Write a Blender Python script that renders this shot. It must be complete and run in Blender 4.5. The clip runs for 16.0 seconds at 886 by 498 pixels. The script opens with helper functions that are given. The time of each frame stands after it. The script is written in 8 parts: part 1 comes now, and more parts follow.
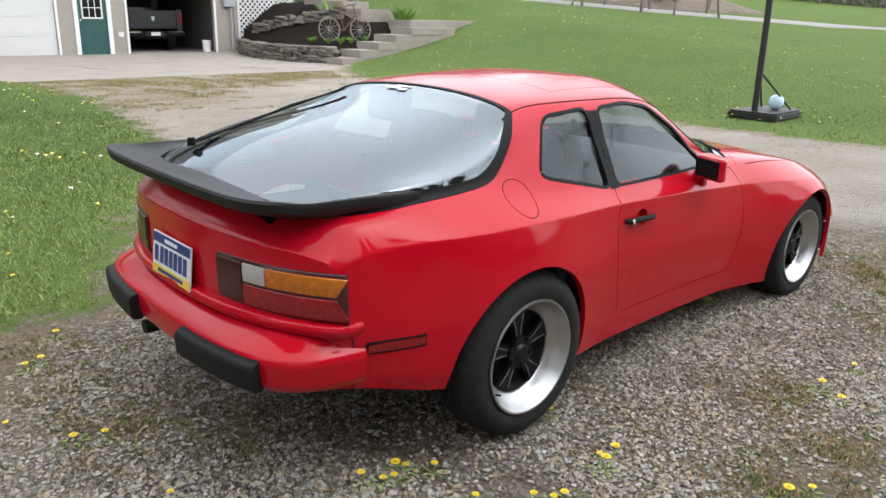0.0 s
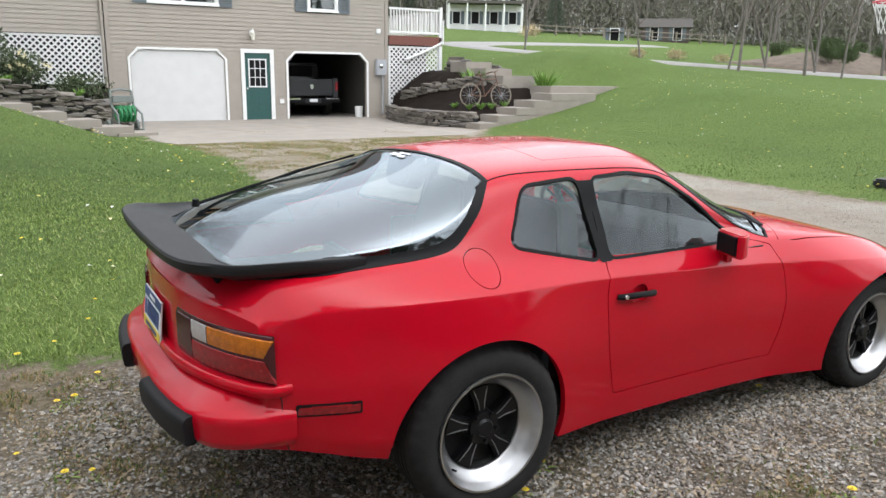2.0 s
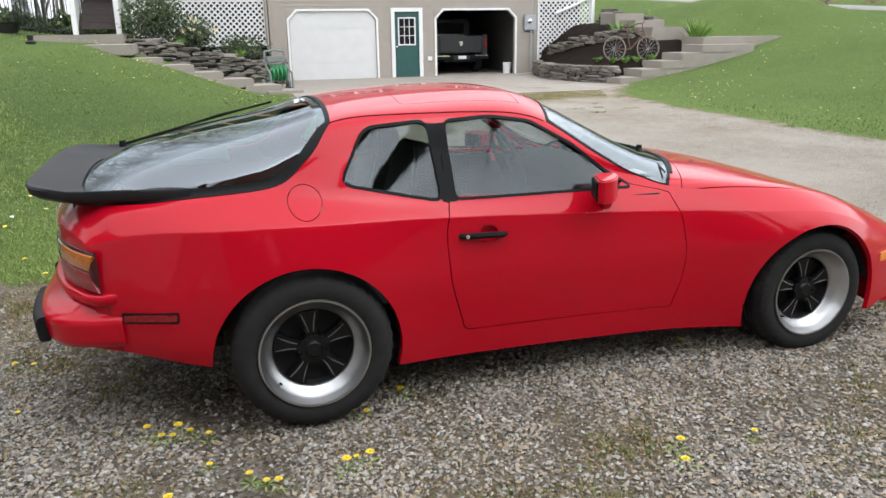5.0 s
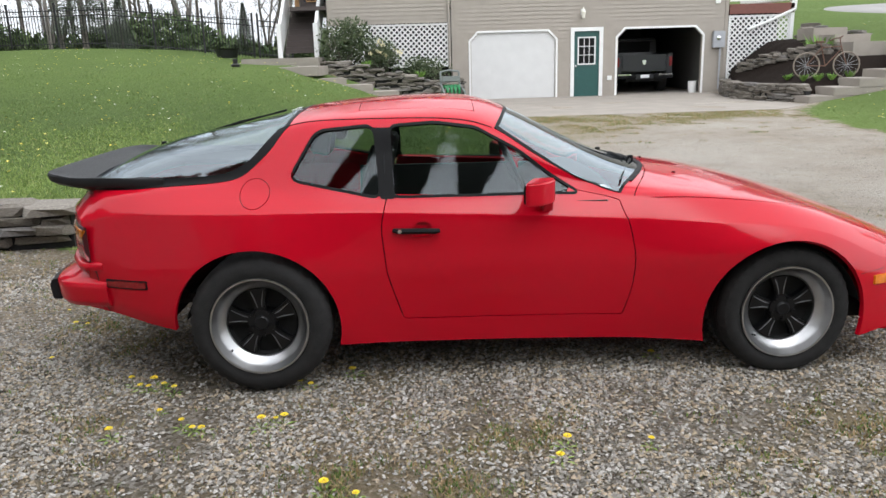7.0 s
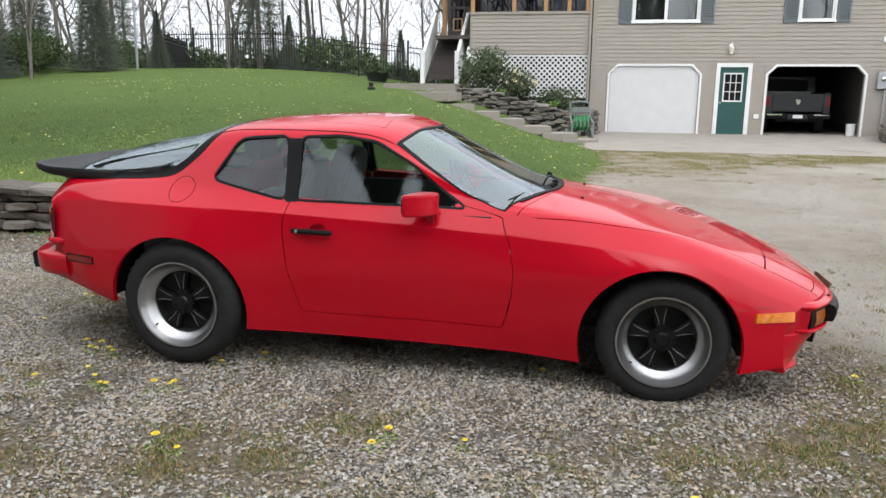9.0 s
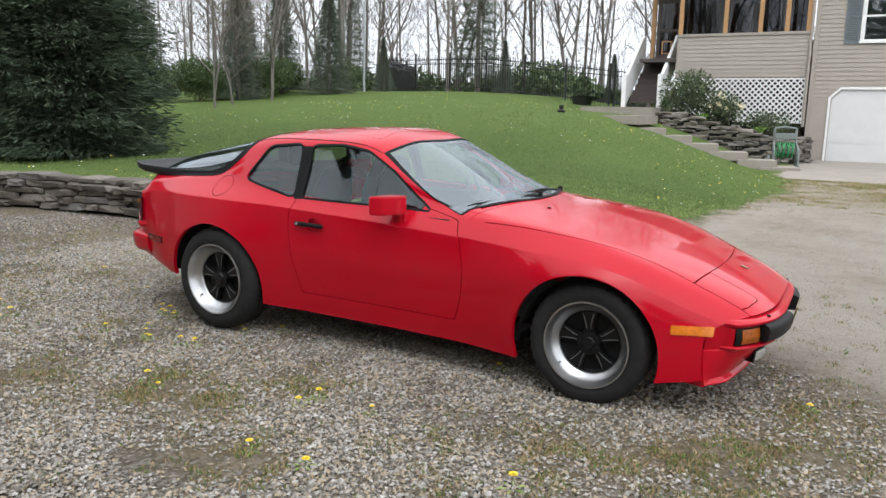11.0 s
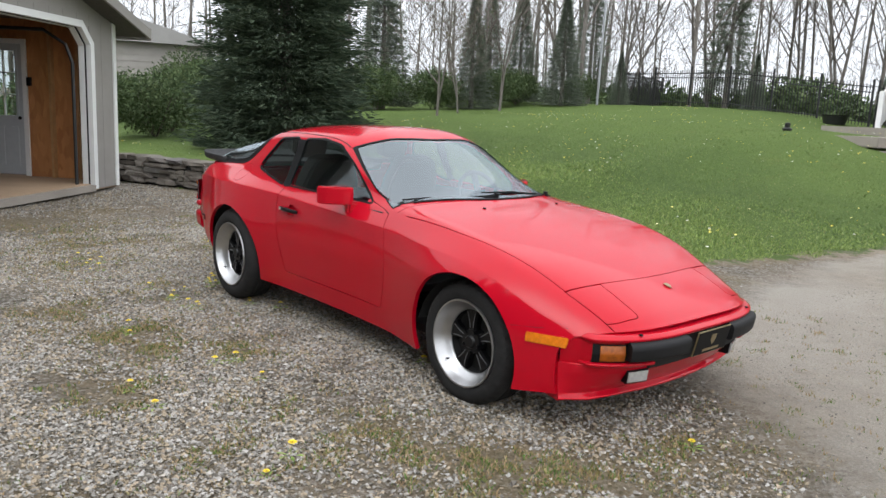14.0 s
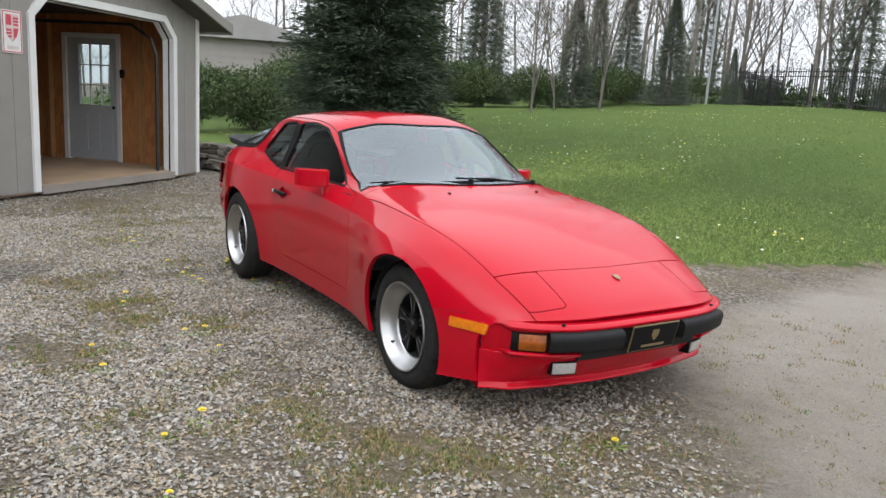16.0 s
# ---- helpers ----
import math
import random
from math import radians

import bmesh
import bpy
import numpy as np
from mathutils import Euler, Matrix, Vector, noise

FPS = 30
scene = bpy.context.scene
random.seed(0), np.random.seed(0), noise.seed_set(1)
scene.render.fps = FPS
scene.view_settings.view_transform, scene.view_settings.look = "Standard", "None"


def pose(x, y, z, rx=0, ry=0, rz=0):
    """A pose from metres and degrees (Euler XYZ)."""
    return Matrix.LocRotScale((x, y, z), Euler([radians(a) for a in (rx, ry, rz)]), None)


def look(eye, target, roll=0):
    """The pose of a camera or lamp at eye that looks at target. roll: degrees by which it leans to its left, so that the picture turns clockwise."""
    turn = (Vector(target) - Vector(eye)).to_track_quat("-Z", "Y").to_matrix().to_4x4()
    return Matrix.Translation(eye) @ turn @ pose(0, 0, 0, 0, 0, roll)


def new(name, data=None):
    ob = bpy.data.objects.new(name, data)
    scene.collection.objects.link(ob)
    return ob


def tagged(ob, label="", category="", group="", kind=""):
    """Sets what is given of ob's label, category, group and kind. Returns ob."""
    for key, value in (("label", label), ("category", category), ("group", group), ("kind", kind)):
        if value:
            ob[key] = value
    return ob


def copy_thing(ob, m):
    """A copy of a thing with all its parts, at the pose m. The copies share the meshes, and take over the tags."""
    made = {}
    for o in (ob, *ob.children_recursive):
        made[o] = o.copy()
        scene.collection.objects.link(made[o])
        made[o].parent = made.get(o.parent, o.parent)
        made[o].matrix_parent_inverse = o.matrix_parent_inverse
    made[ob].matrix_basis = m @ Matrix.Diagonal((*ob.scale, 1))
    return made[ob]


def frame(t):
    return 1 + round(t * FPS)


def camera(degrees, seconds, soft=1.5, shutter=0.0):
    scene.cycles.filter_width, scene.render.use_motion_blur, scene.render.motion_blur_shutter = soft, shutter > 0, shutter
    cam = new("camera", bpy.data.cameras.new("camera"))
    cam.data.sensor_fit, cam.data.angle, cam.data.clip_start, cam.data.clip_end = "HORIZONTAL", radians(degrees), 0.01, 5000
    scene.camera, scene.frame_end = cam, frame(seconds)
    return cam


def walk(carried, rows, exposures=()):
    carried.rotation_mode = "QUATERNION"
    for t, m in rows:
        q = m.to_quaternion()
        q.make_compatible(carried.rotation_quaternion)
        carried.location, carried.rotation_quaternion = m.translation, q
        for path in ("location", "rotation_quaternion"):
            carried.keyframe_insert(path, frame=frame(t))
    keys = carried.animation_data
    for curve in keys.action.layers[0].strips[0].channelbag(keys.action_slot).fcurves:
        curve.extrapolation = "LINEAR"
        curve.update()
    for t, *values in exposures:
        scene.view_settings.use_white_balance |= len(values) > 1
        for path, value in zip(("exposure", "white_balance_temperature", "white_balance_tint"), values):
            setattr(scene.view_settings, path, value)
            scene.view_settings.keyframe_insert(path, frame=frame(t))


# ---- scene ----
cam = camera(60.3, 16.0)
PATH = [
    (0, (-1.964, -2.428, 1.518), (-0.668, -1.027, 0.921), 1.5),
    (0.5, (-1.791, -2.606, 1.535), (-0.608, -1.091, 0.98), 0.7),
    (1, (-1.571, -2.654, 1.527), (-0.445, -1.08, 1.025), 0.5),
    (1.5, (-1.452, -2.755, 1.546), (-0.401, -1.121, 1.072), 0.5),
    (2, (-1.406, -2.813, 1.547), (-0.412, -1.137, 1.098), 0.8),
    (2.5, (-1.369, -2.89, 1.541), (-0.393, -1.206, 1.081), 0.8),
    (3, (-1.26, -2.921, 1.526), (-0.311, -1.231, 1.034), 0.4),
    (3.5, (-1.039, -2.959, 1.519), (-0.156, -1.24, 1.004), 0.0),
    (4, (-0.804, -3.136, 1.503), (-0.05, -1.362, 0.967), 0.1),
    (4.5, (-0.545, -3.382, 1.528), (0.116, -1.58, 0.967), -0.0),
    (5, (-0.302, -3.531, 1.512), (0.254, -1.691, 0.959), -0.8),
    (7.5, (1.049, -4.052, 1.442), (0.985, -2.109, 0.973), -1.1),
    (8, (1.351, -4.091, 1.431), (1.199, -2.146, 0.989), -0.3),
    (10.5, (3.119, -4.233, 1.376), (2.323, -2.436, 1.003), 0.9),
    (11, (3.456, -4.153, 1.385), (2.515, -2.426, 1.021), 1.0),
    (11.5, (3.785, -4.059, 1.39), (2.707, -2.413, 1.033), 0.5),
    (12, (4.023, -3.885, 1.361), (2.867, -2.294, 0.996), 1.2),
    (12.5, (4.262, -3.698, 1.374), (3.009, -2.186, 0.998), 1.8),
    (13, (4.541, -3.536, 1.37), (3.171, -2.126, 1.001), 1.5),
    (13.5, (4.751, -3.348, 1.351), (3.334, -1.983, 0.994), 1.8),
    (14, (4.935, -3.168, 1.361), (3.464, -1.859, 1.01), 2.7),
    (14.5, (5.145, -3.031, 1.365), (3.602, -1.807, 1.016), 2.7),
    (15, (5.246, -2.896, 1.361), (3.657, -1.727, 1.029), 2.5),
    (15.5, (5.293, -2.68, 1.335), (3.685, -1.541, 0.992), 3.4),
    (16, (5.406, -2.495, 1.316), (3.757, -1.426, 0.949), 3.3),
]
# the exposure drops a little as more white sky comes into view
walk(cam, [(t, look(eye, target, roll)) for t, eye, target, roll in PATH], [(0, 1.77, 6200, 10), (2.5, 1.73, 6200, 10), (5, 1.70, 6200, 10), (8, 1.62, 6200, 10), (12, 1.58, 6200, 10), (16, 1.53, 6200, 10)])

# ---- light: a bright overcast day, the sun behind thin cloud ----
SUN_EL, SUN_AZ = 60.0, 148.0          # degrees; azimuth from +y, clockwise
world = bpy.data.worlds.new("world")
scene.world = world
world.use_nodes = True
wn = world.node_tree
sky = wn.nodes.new("ShaderNodeTexSky")
sky.sky_type = "NISHITA"
sky.sun_disc = False
sky.sun_elevation, sky.sun_rotation = radians(SUN_EL), radians(SUN_AZ)
sky.air_density, sky.dust_density, sky.ozone_density = 1.0, 4.0, 1.0
pale = wn.nodes.new("ShaderNodeHueSaturation")
pale.inputs["Saturation"].default_value = 0.12
wn.links.new(sky.outputs["Color"], pale.inputs["Color"])
cloud = wn.nodes.new("ShaderNodeMix")          # an even veil of cloud over the clear sky
cloud.data_type = "RGBA"
cloud.inputs[0].default_value = 0.72
wn.links.new(pale.outputs["Color"], cloud.inputs[6])
cloud.inputs[7].default_value = (3.1, 3.2, 3.3, 1)
wn.links.new(cloud.outputs[2], wn.nodes["Background"].inputs["Color"])
wn.nodes["Background"].inputs["Strength"].default_value = 0.15
sun = new("sun", bpy.data.lights.new("sun", "SUN"))
sun.data.energy, sun.data.angle, sun.data.color = 0.65, radians(175), (1.0, 0.96, 0.9)
a, e = radians(SUN_AZ), radians(SUN_EL)
sun.matrix_world = look((math.sin(a) * math.cos(e) * 50, math.cos(a) * math.cos(e) * 50, math.sin(e) * 50), (0, 0, 0))

# ---- materials ----


class Mat:
    """A small builder for node materials."""

    def __init__(self, name, rough=0.6, metal=0.0, coat=0.0, spec=0.5):
        self.m = bpy.data.materials.new(name)
        self.m.use_nodes = True
        self.t = self.m.node_tree
        self.b = self.t.nodes["Principled BSDF"]
        self.b.inputs["Roughness"].default_value = rough
        self.b.inputs["Metallic"].default_value = metal
        self.b.inputs["Coat Weight"].default_value = coat
        self.b.inputs["Coat Roughness"].default_value = 0.03
        self.b.inputs["Specular IOR Level"].default_value = spec
        self.co = self.t.nodes.new("ShaderNodeTexCoord").outputs["Object"]
        self.geo = self.t.nodes.new("ShaderNodeNewGeometry")

    def n(self, kind, **values):
        node = self.t.nodes.new(kind)
        for k, v in values.items():
            node.inputs[k.replace("_", " ")].default_value = v
        return node

    def link(self, a, b):
        self.t.links.new(a, b)

    def noise(self, scale, detail=4.0, rough=0.55, world_space=False, stretch=None):
        node = self.n("ShaderNodeTexNoise", Scale=scale, Detail=detail, Roughness=rough)
        src = self.geo.outputs["Position"] if world_space else self.co
        if stretch:
            mp = self.t.nodes.new("ShaderNodeMapping")
            mp.inputs["Scale"].default_value = stretch
            self.link(src, mp.inputs["Vector"])
            src = mp.outputs["Vector"]
        self.link(src, node.inputs["Vector"])
        return node.outputs["Fac"]

    def ramp(self, fac, *stops):
        node = self.t.nodes.new("ShaderNodeValToRGB")
        el = node.color_ramp.elements
        while len(el) < len(stops):
            el.new(0.5)
        for one, (p, c) in zip(el, stops):
            one.position = p
            one.color = (*c, 1) if len(c) == 3 else c
        self.link(fac, node.inputs["Fac"])
        return node.outputs["Color"]

    def mix(self, fac, a, b, mode="MIX"):
        node = self.t.nodes.new("ShaderNodeMix")
        node.data_type, node.blend_type = "RGBA", mode
        for sock, v in ((node.inputs["Factor"], fac), (node.inputs["A"], a), (node.inputs["B"], b)):
            sock = next(s for s in node.inputs if s.name == sock.name and s.enabled)
            if isinstance(v, (int, float)):
                sock.default_value = v
            elif isinstance(v, tuple):
                sock.default_value = (*v, 1)
            else:
                self.link(v, sock)
        return next(s for s in node.outputs if s.enabled)

    def math(self, op, a, b=0.0, clamp=False):
        node = self.t.nodes.new("ShaderNodeMath")
        node.operation, node.use_clamp = op, clamp
        for sock, v in zip(node.inputs, (a, b)):
            if isinstance(v, (int, float)):
                sock.default_value = v
            else:
                self.link(v, sock)
        return node.outputs[0]

    def color(self, c):
        if isinstance(c, tuple):
            self.b.inputs["Base Color"].default_value = (*c, 1)
        else:
            self.link(c, self.b.inputs["Base Color"])
        return self

    def rough(self, fac, lo, hi):
        self.link(self.math("MULTIPLY_ADD", fac, hi - lo), self.b.inputs["Roughness"])
        self.b.inputs["Roughness"].links[0].from_node.inputs[2].default_value = lo
        return self

    def bump(self, fac, strength=0.3, dist=0.01):
        node = self.n("ShaderNodeBump", Strength=strength, Distance=dist)
        self.link(fac, node.inputs["Height"])
        self.link(node.outputs["Normal"], self.b.inputs["Normal"])
        return self


def plain(name, c, rough=0.6, metal=0.0, coat=0.0, vary=0.15, scale=12.0, bump=0.0, fine=160.0, spec=0.5):
    """One colour, uneven at two scales."""
    m = Mat(name, rough, metal, coat, spec)
    big, small = m.noise(scale), m.noise(fine, 2)
    f = m.math("ADD", m.math("MULTIPLY", big, 0.65), m.math("MULTIPLY", small, 0.35))
    lo, hi = tuple(max(0, v * (1 - vary)) for v in c), tuple(min(1, v * (1 + vary)) for v in c)
    m.color(m.ramp(f, (0.3, lo), (0.7, hi)))
    m.rough(f, max(0.02, rough - 0.08), min(1, rough + 0.08))
    if bump:
        m.bump(small, bump, 0.004)
    return m.m


def pieces(name, stops, rough=0.8, grain=40.0, bump=0.4, per="island", vary=0.25, spec=0.2):
    """Stones, boards and the like: a colour for each piece, with grain."""
    m = Mat(name, rough, spec=spec)
    if per == "island":
        r = m.geo.outputs["Random Per Island"]
    else:
        r = m.t.nodes.new("ShaderNodeObjectInfo").outputs["Random"]
    base = m.ramp(r, *stops)
    g = m.noise(grain, 5)
    m.color(m.mix(1.0, base, m.ramp(g, (0.3, (1 - vary,) * 3), (0.72, (1 + vary * 0.4,) * 3)), "MULTIPLY"))
    m.rough(g, rough - 0.1, min(1, rough + 0.1))
    m.bump(g, bump, 0.01)
    return m.m


def paint():
    m = Mat("red_paint", 0.35, 0.0, 0.9, 0.04)
    m.b.inputs["Coat IOR"].default_value = 1.36
    big, small = m.noise(2.5, 5), m.noise(90, 3)
    m.color(m.mix(m.math("MULTIPLY", big, 0.5), (0.47, 0.0025, 0.015), (0.41, 0.002, 0.012)))
    m.rough(small, 0.30, 0.42)
    m.link(m.math("ADD", m.math("MULTIPLY", big, 0.08), 0.02), m.b.inputs["Coat Roughness"])
    return m.m


def glass(name, tint, f0=0.08, sheen=(1, 1, 1)):
    """A thin pane: clear, with a sheen that grows towards glancing views; f0 is the sheen seen head-on."""
    m = bpy.data.materials.new(name)
    m.use_nodes = True
    t = m.node_tree
    t.nodes.clear()
    out, mix = t.nodes.new("ShaderNodeOutputMaterial"), t.nodes.new("ShaderNodeMixShader")
    lw, tr, gl = t.nodes.new("ShaderNodeLayerWeight"), t.nodes.new("ShaderNodeBsdfTransparent"), t.nodes.new("ShaderNodeBsdfGlossy")
    lw.inputs["Blend"].default_value = 0.5
    power, scale = t.nodes.new("ShaderNodeMath"), t.nodes.new("ShaderNodeMath")
    power.operation, scale.operation = "POWER", "MULTIPLY_ADD"
    power.inputs[1].default_value = 5.0
    scale.inputs[1].default_value, scale.inputs[2].default_value = 1 - f0, f0
    tr.inputs["Color"].default_value = (*tint, 1)
    gl.inputs["Roughness"].default_value = 0.02
    gl.inputs["Color"].default_value = (*sheen, 1)
    for a, b in ((lw.outputs["Facing"], power.inputs[0]), (power.outputs[0], scale.inputs[0]), (scale.outputs[0], mix.inputs[0]), (tr.outputs[0], mix.inputs[1]), (gl.outputs[0], mix.inputs[2]), (mix.outputs[0], out.inputs[0])):
        t.links.new(a, b)
    return m


M_RED = paint()
M_CARGLASS = glass("car_glass", (0.54, 0.59, 0.57), .062, (.88, .96, 1.0))
M_SCREENGLASS = glass("windshield_glass", (0.62, 0.67, 0.66), .20, (.86, .94, 1.0))
M_HATCHGLASS = glass("hatch_glass", (0.58, 0.63, 0.62), .19, (.84, .93, 1.0))
M_PANE = glass("window_glass", (0.8, 0.85, 0.85))
M_RUBBER = plain("black_rubber", (0.007, 0.007, 0.008), 0.62, spec=0.3, vary=0.3, bump=0.15)
M_TRIM = plain("black_trim", (0.0065, 0.0065, 0.007), 0.55, spec=0.14, vary=0.3)
M_SPOILER = plain("black_urethane", (0.011, 0.011, 0.012), 0.5, spec=0.3, vary=0.3, scale=5, bump=0.2)
M_TYRE = plain("tyre_rubber", (0.019, 0.0185, 0.0185), 0.8, spec=0.25, vary=0.35, scale=20, bump=0.2)
M_RIM = plain("polished_alloy", (0.47, 0.47, 0.475), 0.34, 1.0, vary=0.08)
M_SPOKE = plain("black_spoke_paint", (0.006, 0.006, 0.007), 0.35, coat=0.0, vary=0.3, spec=0.3)
M_RIDGE = plain("bright_spoke_edge", (.22, .22, .23), 0.4, 0.7, vary=0.4, scale=30)
# near black: cavity shade put into the colour; also for seams and dark parts
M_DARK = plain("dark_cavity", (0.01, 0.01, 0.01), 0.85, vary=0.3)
M_CABIN = plain("black_upholstery", (0.028, 0.028, 0.030), 0.8, vary=0.3, bump=0.2)
M_AMBER = plain("amber_lens", (0.62, 0.17, 0.006), 0.25, coat=0.15, vary=0.2, scale=60)
M_SMOKEAMBER = plain("smoked_amber_lens", (0.30, 0.072, 0.003), 0.3, coat=0.05, vary=0.45, scale=45)
M_TAILAMBER = plain("tail_amber_lens", (0.47, 0.135, 0.005), 0.22, coat=0.3, vary=0.35, scale=50)
M_REDLENS = plain("red_lens", (0.24, 0.006, 0.010), 0.25, coat=0.15, vary=0.3, scale=60)
M_SMOKE = plain("smoked_lens", (0.05, 0.006, 0.008), 0.25, coat=0.1, vary=0.2)
M_CLEARLENS = plain("clear_lens", (0.42, 0.41, 0.40), 0.15, coat=1.0, vary=0.15, scale=70)
M_CHROME = plain("chrome", (0.75, 0.75, 0.76), 0.12, 1.0, vary=0.05)
M_GOLD = plain("worn_gilt", (0.34, 0.27, 0.15), 0.35, 0.8, vary=0.2)
M_PLATEWHITE = plain("plate_white", (0.75, 0.76, 0.78), 0.4, vary=0.05)
M_PLATEBLUE = plain("plate_blue", (0.03, 0.05, 0.2), 0.4)
M_PLATEYELLOW = plain("plate_yellow", (0.75, 0.55, 0.06), 0.4)

# ---- building helpers ----


def mesh_object(name, verts, faces, material=None, smooth=True, parent=None, label="", uv=None):
    me = bpy.data.meshes.new(name)
    me.from_pydata([tuple(map(float, v)) for v in verts], [], [tuple(map(int, f)) for f in faces])
    if smooth:
        me.shade_smooth()
    if material:
        me.materials.append(material)
    ob = new(name, me)
    if parent:
        ob.parent = parent
    if label:
        ob["label"] = label
    return ob


def part(name, bm, material, parent=None, label="", smooth=False, bevel=0.0, segs=2):
    """Link a bmesh as one mesh object under a thing or under a part."""
    bmesh.ops.recalc_face_normals(bm, faces=bm.faces[:])
    if bevel:
        sharp = [e for e in bm.edges if len(e.link_faces) == 2 and e.calc_face_angle(0) > 0.5]
        bmesh.ops.bevel(bm, geom=sharp, offset=bevel, segments=segs, affect="EDGES", clamp_overlap=True)
    me = bpy.data.meshes.new(name)
    bm.to_mesh(me)
    bm.free()
    if smooth:
        me.shade_smooth()
        me.set_sharp_from_angle(angle=radians(40))
    me.materials.append(material)
    ob = new(name, me)
    if parent:
        ob.parent = parent
    if label:
        ob["label"] = label
    return ob


def box(bm, lo, hi, m=None):
    c = [((lo[i] + hi[i]) / 2) for i in range(3)]
    s = [abs(hi[i] - lo[i]) for i in range(3)]
    mat = Matrix.Translation(c) @ Matrix.Diagonal((*s, 1))
    bmesh.ops.create_cube(bm, size=1, matrix=(m @ mat) if m else mat)
    return bm


def boxes(*pairs, m=None):
    bm = bmesh.new()
    for lo, hi in pairs:
        box(bm, lo, hi, m)
    return bm


def tube(bm, pts, radii, sides=8, cap=True):
    """A tapered tube along points."""
    pts = [Vector(p) for p in pts]
    if isinstance(radii, (int, float)):
        radii = [radii] * len(pts)
    rings, up = [], None
    for i, p in enumerate(pts):
        d = (pts[min(i + 1, len(pts) - 1)] - pts[max(i - 1, 0)]).normalized()
        if up is None:
            up = d.orthogonal().normalized()
        up = (up - d * up.dot(d)).normalized()
        side = d.cross(up)
        rings.append([bm.verts.new(p + radii[i] * (math.cos(2 * math.pi * k / sides) * up + math.sin(2 * math.pi * k / sides) * side)) for k in range(sides)])
    for a, b in zip(rings, rings[1:]):
        for k in range(sides):
            bm.faces.new((a[k], a[(k + 1) % sides], b[(k + 1) % sides], b[k]))
    if cap:
        bm.faces.new(rings[0][::-1])
        bm.faces.new(rings[-1])
    return bm


def lathe(bm, profile, sides=48, m=None, closed=False):
    """Turn (radius, height) points round the z axis."""
    m = m or Matrix()
    rings = [[bm.verts.new(m @ Vector((r * math.cos(2 * math.pi * k / sides), r * math.sin(2 * math.pi * k / sides), h))) for k in range(sides)] for r, h in profile]
    pairs = list(zip(rings, rings[1:])) + ([(rings[-1], rings[0])] if closed else [])
    for a, b in pairs:
        for k in range(sides):
            bm.faces.new((a[k], a[(k + 1) % sides], b[(k + 1) % sides], b[k]))
    return bm


def prism(bm, outline, a, b, m=None):
    """A flat outline (x, y) raised from z = a to z = b."""
    m = m or Matrix()
    lo = [bm.verts.new(m @ Vector((x, y, a))) for x, y in outline]
    hi = [bm.verts.new(m @ Vector((x, y, b))) for x, y in outline]
    n = len(outline)
    bm.faces.new(lo[::-1])
    bm.faces.new(hi)
    for k in range(n):
        bm.faces.new((lo[k], lo[(k + 1) % n], hi[(k + 1) % n], hi[k]))
    return bm


def empty(name, m=None, label="", category="", group="", kind=""):
    ob = new(name)
    ob.empty_display_size = 0.1
    if m:
        ob.matrix_world = m
    return tagged(ob, label, category, group, kind)


def smoothstep(a, b, x):
    t = np.clip((x - a) / (b - a), 0, 1)
    return t * t * (3 - 2 * t)

